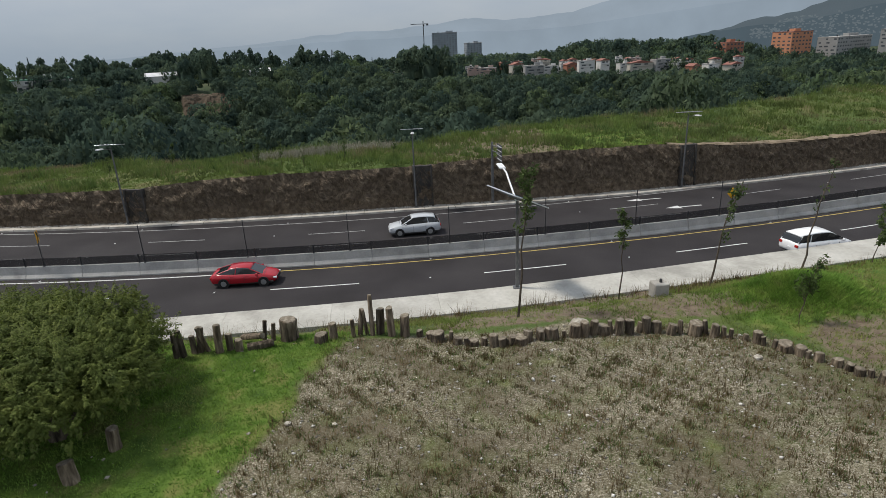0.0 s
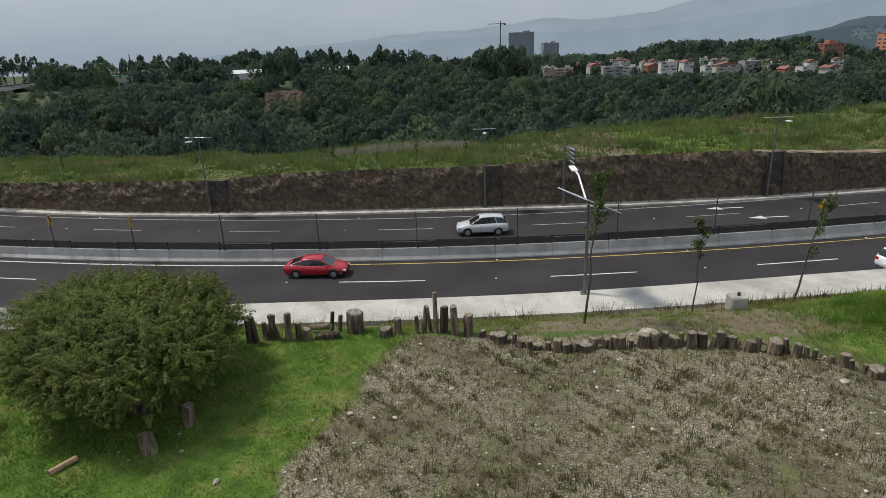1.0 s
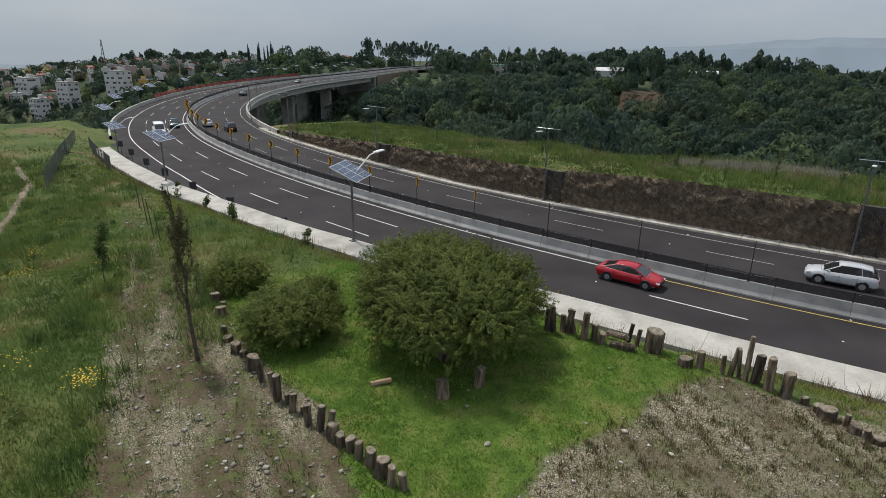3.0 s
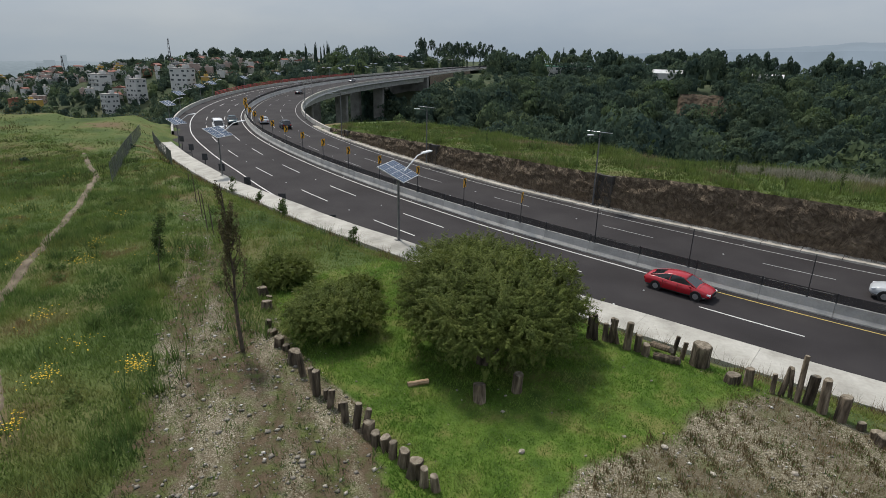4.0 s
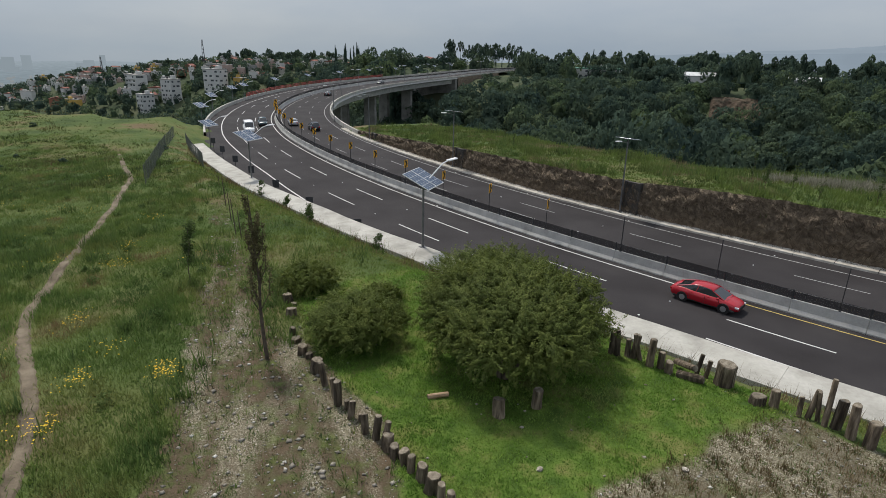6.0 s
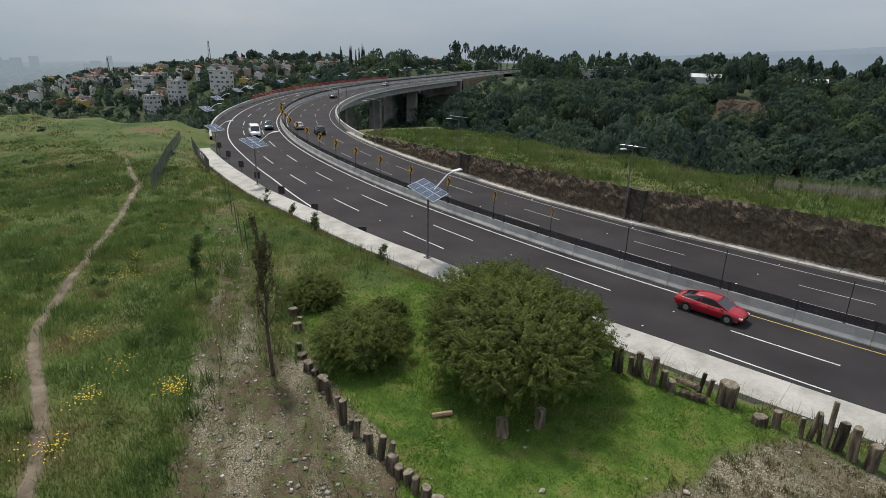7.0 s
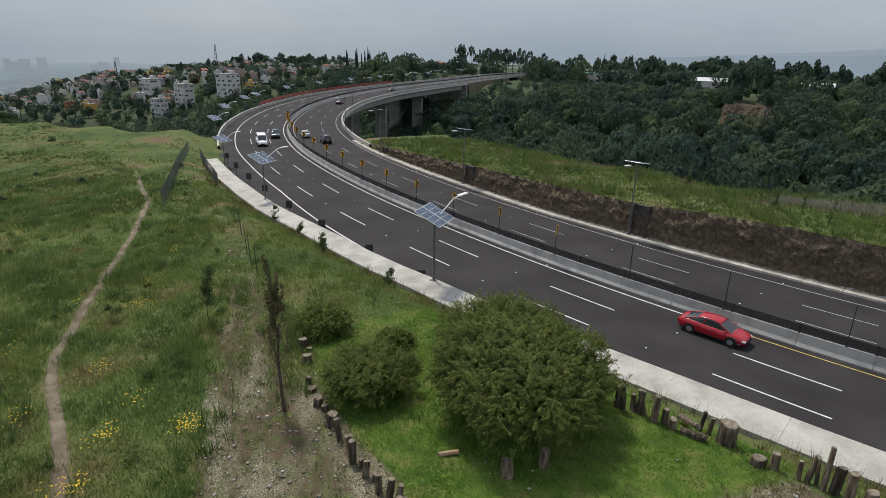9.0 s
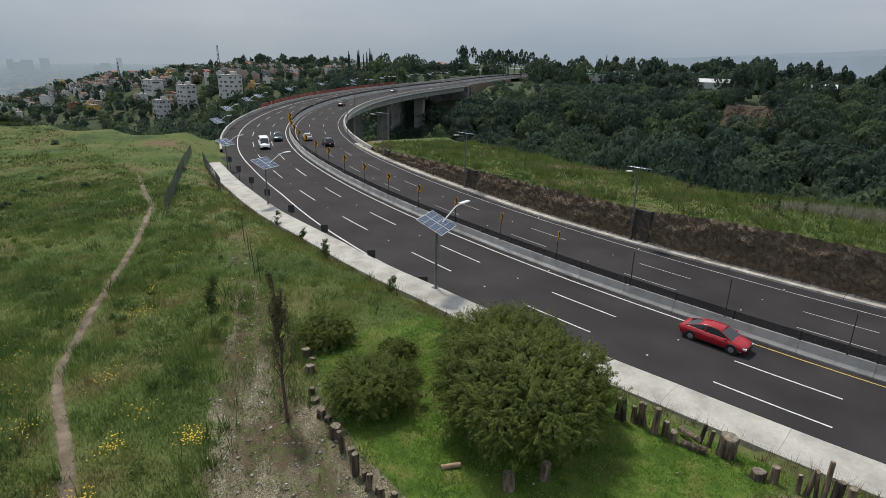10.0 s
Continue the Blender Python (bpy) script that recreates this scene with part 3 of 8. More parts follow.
    bp = n.new("ShaderNodeBump")
    bp.inputs["Distance"].default_value = 0.05
    l.new(noise(14, 9), bp.inputs["Height"])
    l.new(bp.outputs["Normal"], b.inputs["Normal"])
    return m


ground_me.materials[0] = ground_material()

# ---- kerb, concrete strip and its wall, far bank ----
S_STRIP = sta_x(-80)


def strip_part(s0, s1, k):
    """One poured slab of the strip: a flat top with a raised inner lip, and the wall's face below."""
    ss = np.linspace(s0 + 0.004, s1 - 0.004, 5)
    verts, faces = [], []
    for s in ss:
        x = at(s, 0)[0]
        o, h = float(strip_offset(x)), float(strip_height(x))
        rows = [(o - 0.02, 0.0), (o - 0.02, h - 0.06), (o + 0.02, h), (o + 0.95, h - 0.05), (o + 1.75, h - 0.10), (o + 1.80, h + 0.03), (o + 2.15, h + 0.05), (o + 2.2, h - 0.3)]
        verts += [at(s, a, b) for a, b in rows]
    n = 8
    for i in range(len(ss) - 1):
        for j in range(n - 1):
            a = i * n + j
            faces.append((a, a + n, a + n + 1, a + 1))
    faces += [tuple(range(n))[::-1], tuple(range(len(verts) - n, len(verts)))]
    return mesh_from("slab", verts, faces, CONCRETE)


strip = tagged(new("strip_wall"), "pale concrete walkway strip on a retaining wall", "retaining wall", kind="structure")
s_, k_ = 12.0, 0
while s_ < S_STRIP:
    piece("slab", strip_part(s_, min(s_ + 4.0, S_STRIP), k_), strip)
    s_, k_ = s_ + 4.0, k_ + 1


LAMP_X = [-103, -79, -53.9, -27.9, -2.3, 23.1, 48.5, 74]


def rough_bank():
    """The cut face of the far bank, uneven, with a ragged grassy brow."""
    ss = np.arange(S0, sta_x(-96), 0.28)
    rows = 16
    verts, faces = [], []
    for s in ss:
        x = at(s, 0)[0]
        o, h = float(wall_offset(x)), float(wall_height(x))
        for j in range(rows):
            t = j / (rows - 1)
            out = 0.30 * noise.noise((s * 0.7, t * 4.0, 3.0)) + 0.20 * noise.noise((s * 2.1, t * 6.0, 7.0)) + 0.20 * noise.noise((s * 5.1, t * 11.0, 2.0)) - 0.45 * t * t
            verts.append(at(s, o + out * (0.25 + 0.75 * min(1, t * 3)), h * t + (0.10 * noise.noise((s * 0.9, 1.0, 5.0)) + 0.1 if j == rows - 1 else 0.0)))
        verts.append(at(s, o - 1.2, h - 0.35))
    k = rows + 1
    for i in range(len(ss) - 1):
        for j in range(k - 1):
            a = i * k + j
            faces.append((a, a + k, a + k + 1, a + 1))
    return mesh_from("cut_bank", verts, faces, CUT_ROCK)


bank = tagged(new("bank_wall", rough_bank()), "brown earth and rock cut bank under a grassy top", "cut bank", kind="structure")

LEDGE = mat("ledge_earth", [(0.13, 0.10, 0.066), (0.21, 0.165, 0.112), (0.29, 0.235, 0.165)], 0.8, 0.95, bump=0.03, bump_scale=9, fine=(5, 0.3), detail=9)
tagged(new("dirt_ledge", ribbon("dirt_ledge", S0 + 40, sta_x(24.5), [(lambda x: wall_offset(x) - 0.35, lambda x: wall_height(x) + 0.02), (lambda x: wall_offset(x) - 0.6, lambda x: wall_height(x) + 0.12 + 0.06 * math.sin(x * 1.7)),
                                                                    (lambda x: wall_offset(x) - 1.15 - 0.3 * math.sin(x * 0.9) - 0.2 * math.sin(x * 2.3), lambda x: wall_height(x) + 0.17), (lambda x: wall_offset(x) - 1.7, lambda x: wall_height(x) - 0.25)], LEDGE, 0.7)),
       "pale bare earth ledge along the bank's brow", "ground", kind="structure")
DARK_CONCRETE = mat("dark_concrete", [(0.022, 0.02, 0.019), (0.05, 0.046, 0.042), (0.075, 0.068, 0.06)], 1.4, 0.8, bump=0.02, bump_scale=9, fine=(8, 0.3))


def drain_chute(x):
    """A dark slab against the bank's face, with two low cheeks."""
    s = sta_at(x, wall_offset)
    x0 = at(s, 0)[0]
    o, h = float(wall_offset(x0)), float(wall_height(x0))
    t = thing("drain_chute", *at(s, o + 0.02, 0), heading(s) + 180, "dark stained concrete drain chute down the cut bank", "drain", "drain chutes in the bank")
    part("slab", box_bm(1.5, 0.3, h + 0.1, pose(0, 0.22, (h + 0.1) / 2) @ pose(0, 0, 0, -4, 0, 0), 0.05), DARK_CONCRETE, t)
    for k in (-0.8, 0.8):
        part("cheek", box_bm(0.16, 0.55, h + 0.15, pose(k, 0.18, (h + 0.15) / 2) @ pose(0, 0, 0, -4, 0, 0), 0.03), DARK_CONCRETE, t)


for x_ in LAMP_X[1:]:
    drain_chute(x_ + 0.75)

kerb = tagged(new("kerb"), "low weathered concrete gutter kerb below the cut bank", "kerb", kind="structure")
s_ = S0 + 2
while s_ < sta_x(-97):
    wo1 = float(wall_offset(at(s_, 0)[0]))
    me = ribbon("kerb_stone", s_ + 0.02, s_ + 2.98, [(lambda x: wall_offset(x) + 1.15, 0.0), (lambda x: wall_offset(x) + 1.12, 0.15), (lambda x: wall_offset(x) + 0.95, 0.17),
                                                    (lambda x: wall_offset(x) + 0.25, 0.10), (lambda x: wall_offset(x) - 0.2, 0.22)], KERB_STONE, step=0.74)
    piece("kerb_stone", me, kerb)
    s_ += 3.0

# ---- road markings ----
marks = tagged(new("road_marking"), "white and yellow painted lane lines", "road marking", kind="structure")


def mark(o, s0, s1, w=0.13, material=PAINT_WHITE, name="line"):
    st = max(0.5, min(2.0, (s1 - s0) / 3))
    if callable(o):
        rows = [(lambda x: o(x) + w / 2, 0.006), (lambda x: o(x) - w / 2, 0.006)]
    else:
        rows = [(o + w / 2, 0.006), (o - w / 2, 0.006)]
    piece(name, ribbon(name, s0, s1, rows, material, step=st), marks)


mark(lambda x: np.interp(x, [-95, -80, -63, -50, -40, -30], [9.75, 9.5, 9.6, 10.3, 10.6, 10.6]), S0, S_END, 0.16)
mark(-10.75, S0, S_END, 0.11, PAINT_WORN)
mark(-1.45, S0, S_END, 0.11, PAINT_WORN)
S_Y = sta_x(-14.5)
mark(0.55, S_Y, S_END, 0.15)
mark(0.48, S0, S_Y, 0.10, PAINT_YELLOW)
PERIOD = 13.4
for o_, x0_, L_ in ((3.65, -5.45, 5.5), (7.0, -5.0, 5.6), (-4.3, -18.8, 4.7), (-7.5, -19.2, 4.8)):
    s_ = sta_at(x0_, o_)
    s_ -= PERIOD * int((s_ - S0) / PERIOD)
    while s_ < S_END - 8:
        mark(o_, s_, s_ + L_, 0.12 if o_ > 0 else 0.09, PAINT_WHITE if o_ > 0 else PAINT_WORN, "dash")
        s_ += PERIOD
for x_, y_ in ((18.5, 51.2), (21.0, 48.4)):      # lane arrows
    bm = bmesh.new()
    for poly in ([(-1.6, -0.08), (0.4, -0.08), (0.4, 0.08), (-1.6, 0.08)], [(0.4, -0.45), (1.7, 0.0), (0.4, 0.45)]):
        bm.faces.new([bm.verts.new((-a, b, 0.006)) for a, b in poly])
    bmesh.ops.recalc_face_normals(bm, faces=bm.faces)
    ar = part("arrow", bm, PAINT_WHITE, marks)
    ar.matrix_basis = pose(x_, y_, 0, 0, 0, 8)
rng = random.Random(11)
stud_bm = box_bm(0.11, 0.11, 0.03, pose(0, 0, 0.018), 0.01)
stud_me = bpy.data.meshes.new("stud")
stud_bm.to_mesh(stud_me)
stud_bm.free()
stud_me.materials.append(WHITE_METAL)
for o_ in (3.65, 7.0, -4.3, -7.5, -11.0, 0.3):
    s_ = sta_at(-0.9, o_) - PERIOD * 8
    while s_ < sta_x(-110):
        piece("road_stud", stud_me, marks, pose(*at(s_, o_, 0.004), 0, 0, heading(s_)))
        s_ += PERIOD

# ---- median: barrier units, screen panels ----
def barrier_unit():
    prof = [(-0.30, 0), (-0.30, 0.08), (-0.17, 0.30), (-0.10, 0.85), (0.10, 0.85), (0.17, 0.30), (0.30, 0.08), (0.30, 0)]
    t = thing("jersey_barrier", 0, 0, 0, 0, "pale grey precast concrete median barrier unit", "barrier", "median barrier units")
    bm = prism_bm(prof, -1.99, 1.99)
    bmesh.ops.bevel(bm, geom=[e for e in bm.edges if abs(e.verts[0].co.y - e.verts[1].co.y) < 0.1], offset=0.02, segments=1, affect="EDGES")
    part("body", bm, CONCRETE_GREY, t)
    return t


def screen_panel():
    t = thing("glare_screen", 0, 0, 0, 0, "dark mesh screen panel on the median barrier", "screen", "median screen panels")
    part("panel", box_bm(0.03, 3.9, 0.56, pose(0, 0, 1.15), 0.008), MESH_DARK, t)
    for e in (-1.97, 1.97):
        part("post", box_bm(0.05, 0.05, 0.64, pose(0, e, 1.16), 0.006), STEEL_DARK, t)
    return t


unit, panel = barrier_unit(), screen_panel()
s_, first = S0 + 3.0, True
while s_ < S_END - 4:
    p_ = at(s_, -0.42)
    m_ = pose(*p_, 0, 0, heading(s_) - 90)
    if first:
        unit.matrix_basis = m_
        panel.matrix_basis = m_
        first = False
    else:
        copy_thing(unit, m_)
        copy_thing(panel, m_)
    s_ += 4.0


# ---- chevron signs on the median ----
def chevron_sign(blank=False):
    lab = "slim dark sign post on the median barrier" if blank else "yellow and black chevron sign on a post on the median"
    t = thing("sign_post" if blank else "chevron_sign", 0, 0, 0, 0, lab, "post" if blank else "road sign", "posts on the median" if blank else "chevron signs on the median")
    part("post", box_bm(0.07, 0.05, 2.85 if blank else 2.6, pose(0, 0, 2.1 if blank else 2.0), 0.008), STEEL_DARK, t)
    part("bracket", box_bm(0.2, 0.12, 0.1, pose(0, 0, 0.85), 0.01), STEEL_DARK, t)
    if not blank:
        plate = part("plate", box_bm(0.66, 0.02, 0.82, pose(0, -0.05, 3.0), 0.012), SIGN_YELLOW, t, "yellow plate")
        bm = bmesh.new()
        pts = [(-0.28, 0.38), (0.0, 0.38), (0.31, 0.0), (0.0, -0.38), (-0.28, -0.38), (0.02, 0.0)]
        a = [bm.verts.new((x, -0.061, 3.0 + z)) for x, z in pts]
        b = [bm.verts.new((x, -0.067, 3.0 + z)) for x, z in pts]
        bm.faces.new(b)
        for q in range(6):
            bm.faces.new((a[q], a[(q + 1) % 6], b[(q + 1) % 6], b[q]))
        bmesh.ops.recalc_face_normals(bm, faces=bm.faces)
        part("chevron", bm, SIGN_BLACK, plate, "black chevron")
    return t


def row_of(ob, stations, o, turn):
    """The thing at the first station, copies of it at the others."""
    for i, s in enumerate(stations):
        m = pose(*at(s, o), 0, 0, heading(s) + turn)
        if i:
            copy_thing(ob, m)
        else:
            ob.matrix_basis = m


S_C = sta_x(-27.6)
row_of(chevron_sign(True), [S_C - 7.05 * k for k in (1, 2, 3, 4, 5, 6, 7)], -0.42, -90)
row_of(chevron_sign(), [S_C + 6.75 * k for k in range(15)], -0.42, -64)


# ---- lamps ----
PANEL_TURN = pose(0, 0, 0, 0, 0, 25) @ pose(0, 0, 0, 0, 25, 0)      # all panels face the same way


def solar_array(t, z, sx, sy, nx, ny, turn=PANEL_TURN):
    """Two framed panels of cells side by side on one tilted rack."""
    m0 = pose(0, 0, z) @ turn
    for k in (-1, 1):
        m_ = m0 @ pose(0, k * sy / 4, 0)
        pan = part("solar_panel", box_bm(sx, sy / 2 - 0.03, 0.045, m_, 0.008), PV_FRAME, t, "aluminium framed panel")
        cx, cy = (sx - 0.06) / nx, (sy / 2 - 0.09) / ny
        for i in range(nx):
            for j in range(ny):
                part("cell", box_bm(cx - 0.025, cy - 0.025, 0.012, m_ @ pose(-sx / 2 + 0.03 + (i + 0.5) * cx, -sy / 4 + 0.045 + (j + 0.5) * cy, 0.022)), PV_CELL, pan)
    for k in (-0.3, 0.3):
        part("rack_bar", box_bm(0.05, sy * 0.9, 0.05, m0 @ pose(k * sx, 0, -0.05)), STEEL, t)


def far_lamp(nx=4, ny=2):
    """A solar street lamp on a slim pole, its arm over the road."""
    t = thing("street_lamp", 0, 0, 0, 0, "solar street lamp on a slim steel pole below the cut bank", "street lamp", "solar street lamps")
    part("base_plate", box_bm(0.4, 0.4, 0.05, pose(0, 0, 0.03), 0.01), STEEL, t)
    part("pole", tube_bm((0, 0, 0), (0, 0, 6.95), 0.085, 0.06, 10), STEEL, t)
    solar_array(t, 7.1, 1.9, 1.4, nx, ny, pose(0, 0, 0, -8, 0, 0))
    arm = part("arm", tube_bm((0, 0, 6.7), (0.1, -1.5, 6.95), 0.035, None, 6), STEEL, t)
    part("lamp_head", box_bm(0.28, 0.8, 0.1, pose(0.1, -1.85, 7.0, -4, 0, 0), 0.03), WHITE_METAL, arm, "white lamp head")
    return t


def near_lamp(nx=4, ny=4):
    """A solar street lamp with a wide tilted array and a lamp arm behind it."""
    t = thing("street_lamp", 0, 0, 0, 0, "solar street lamp with a wide tilted panel on the concrete strip", "street lamp", "solar street lamps")
    part("base_plate", box_bm(0.36, 0.36, 0.04, pose(0, 0, 0.02), 0.01), STEEL, t)
    part("pole", tube_bm((0, 0, -0.3), (0, 0, 3.85), 0.075, 0.06, 10), STEEL, t)
    solar_array(t, 4.05, 1.75, 2.25, nx, ny)
    part("bracket", box_bm(0.9, 0.08, 0.08, pose(0, 0, 3.95) @ PANEL_TURN), STEEL, t)
    arm = part("arm", tube_bm((0, 0.1, 3.75), (-0.25, 1.7, 4.7), 0.04, None, 6), WHITE_METAL, t)
    part("arm_tip", tube_bm((-0.25, 1.7, 4.7), (-0.33, 2.25, 4.78), 0.04, None, 6), WHITE_METAL, arm)
    part("lamp_head", box_bm(0.28, 0.8, 0.09, pose(-0.38, 2.55, 4.8, 3, 0, 6), 0.03), WHITE_METAL, arm, "white lamp head")
    return t


lampA = far_lamp()
first = True
for x_ in LAMP_X:
    s_ = sta_at(x_, wall_offset)
    x0_ = at(s_, 0)[0]
    m_ = pose(*at(s_, float(wall_offset(x0_)) + 0.45, 0.12), 0, 0, 0)
    if first:
        lampA.matrix_basis, first = m_, False
    else:
        copy_thing(lampA, m_)
lampN = near_lamp()
first = True
for x_, o_ in ((3.1, None), (-24.0, None), (-52.5, None), (-83, 13.0), (-108, 12.9), (-128, 12.9), (-147, 12.9)):
    s_ = sta_at(x_, o_ if o_ else strip_offset)
    x0_ = at(s_, 0)[0]
    m_ = pose(*at(s_, o_ if o_ else float(strip_offset(x0_)) + 0.22, float(strip_height(x0_)) - 0.02 if o_ is None else 0.02), 0, 0, 0)
    if first:
        lampN.matrix_basis, first = m_, False
    else:
        copy_thing(lampN, m_)

# on along the viaduct, on both sides
lampN, lampA = near_lamp(2, 1), far_lamp(2, 1)
for k, s_ in enumerate(np.arange(316, 560, 27.0)):
    m_, m2_ = pose(*at(s_, 12.9, 0.02), 0, 0, 0), pose(*at(s_ + 9, -11.9, 0.1), 0, 0, heading(s_) + 180)
    if k:
        copy_thing(lampN, m_)
        copy_thing(lampA, m2_)
    else:
        lampN.matrix_basis, lampA.matrix_basis = m_, m2_


def sign_mast(x):
    """A cantilever road sign, seen from behind: a mast, an arm and the sign's rails."""
    s = sta_at(x, wall_offset)
    t = thing("road_sign", *at(s, float(wall_offset(at(s, 0)[0])) + 0.5, 0.1), heading(s) - 180, "steel cantilever sign mast with a lattice of rails", "road sign")
    part("mast", tube_bm((0, 0, 0), (0, 0, 5.6), 0.13, 0.11, 10), STEEL, t)
    for z in (5.35, 4.85):
        part("arm", tube_bm((0, 0, z), (0.25, -1.9, z), 0.05, None, 6), STEEL, t)
    board = part("board", box_bm(0.03, 1.5, 1.5, pose(0.3, -1.5, 4.85), 0.005), SIGN_BACK, t, "bare metal sign back")
    for k in range(4):
        part("rail", box_bm(0.05, 1.55, 0.07, pose(0.24, -1.5, 4.3 + k * 0.38), 0.01), PV_FRAME, board)
    return t


sign_mast(4.7)


# ---- plants ----
def bent_bm(pts, radii, seg=7):
    """One round, tapered, bent bar through the points."""
    bm = bmesh.new()
    pts = [Vector(p) for p in pts]
    rings = []
    for i, (p, r) in enumerate(zip(pts, radii)):
        d = (pts[min(i + 1, len(pts) - 1)] - pts[max(i - 1, 0)]).normalized()
        q = d.to_track_quat("Z", "Y")
        rings.append([bm.verts.new(p + q @ Vector((r * math.cos(6.2832 * k / seg), r * math.sin(6.2832 * k / seg), 0))) for k in range(seg)])
    for a, b in zip(rings[:-1], rings[1:]):
        for k in range(seg):
            bm.faces.new((a[k], a[(k + 1) % seg], b[(k + 1) % seg], b[k]))
    bm.faces.new(rings[0][::-1])
    bm.faces.new(rings[-1])
    bmesh.ops.recalc_face_normals(bm, faces=bm.faces)
    return bm


def leaf_cloud(rng, centres, radii, count, size, flat=0.75, shell=0.55, droop=0.0, skin=0.0):
    """Leaf triangles spread over the shells of blobs; returns arrays of corners."""
    pick = rng.choice(len(centres), count, p=radii**2 / (radii**2).sum())
    d = rng.normal(size=(count, 3))
    d /= np.linalg.norm(d, axis=1)[:, None]
    r = radii[pick] * (shell + (1 - shell) * rng.random(count) ** 0.5)
    c = centres[pick] + d * r[:, None] * np.array([1, 1, flat])
    u = rng.normal(size=(count, 3)) + d * 0.6
    u[:, 2] -= droop
    u /= np.linalg.norm(u, axis=1)[:, None]
    v = np.cross(u, rng.normal(size=(count, 3)) + d)
    v /= np.linalg.norm(v, axis=1)[:, None] + 1e-6
    if skin:      # leaves lie along the blob's skin
        nrm = d + np.array([0, 0, 0.35]) + rng.normal(size=(count, 3)) * skin
        u = np.cross(nrm, rng.normal(size=(count, 3)))
        u /= np.linalg.norm(u, axis=1)[:, None]
        v = np.cross(nrm, u)
        v /= np.linalg.norm(v, axis=1)[:, None]
    k = size * (0.6 + 0.8 * rng.random(count))[:, None]
    tri = np.stack([c - u * k * 0.6 - v * k * 0.35, c - u * k * 0.5 + v * k * 0.4, c + u * k * 0.75], 1)
    return tri


def scatter_mesh(name, tris, material):
    v = tris.reshape(-1, 3)
    return tri_mesh(name, v, np.arange(len(v)).reshape(-1, 3), material)


def tint_by_tree(m):
    """Lets each crown differ in colour from its neighbours."""
    n, l = m.node_tree.nodes, m.node_tree.links
    b = n["Principled BSDF"]
    src = b.inputs["Base Color"].links[0].from_socket
    at_, r, mx = n.new("ShaderNodeAttribute"), n.new("ShaderNodeValToRGB"), n.new("ShaderNodeMix")
    at_.attribute_name = "tree"
    el = r.color_ramp.elements
    for p in (0.25, 0.5, 0.75):
        el.new(p)
    for e, c in zip(el, ((0.70, 0.80, 0.85), (0.84, 0.92, 0.97), (0.95, 1.0, 0.97), (1.06, 1.07, 0.94), (1.25, 1.3, 0.9))):
        e.color = (*c, 1)
    mx.data_type, mx.blend_type = "RGBA", "MULTIPLY"
    mx.inputs["Factor"].default_value = 1.0
    l.new(at_.outputs["Fac"], r.inputs["Fac"])
    l.new(src, mx.inputs["A"])
    l.new(r.outputs["Color"], mx.inputs["B"])
    l.new(mx.outputs["Result"], b.inputs["Base Color"])
    for k in list(src.links):
        if k.to_node.type == "BSDF_TRANSLUCENT":
            l.new(mx.outputs["Result"], k.to_node.inputs["Color"])


tint_by_tree(LEAF_FOREST)


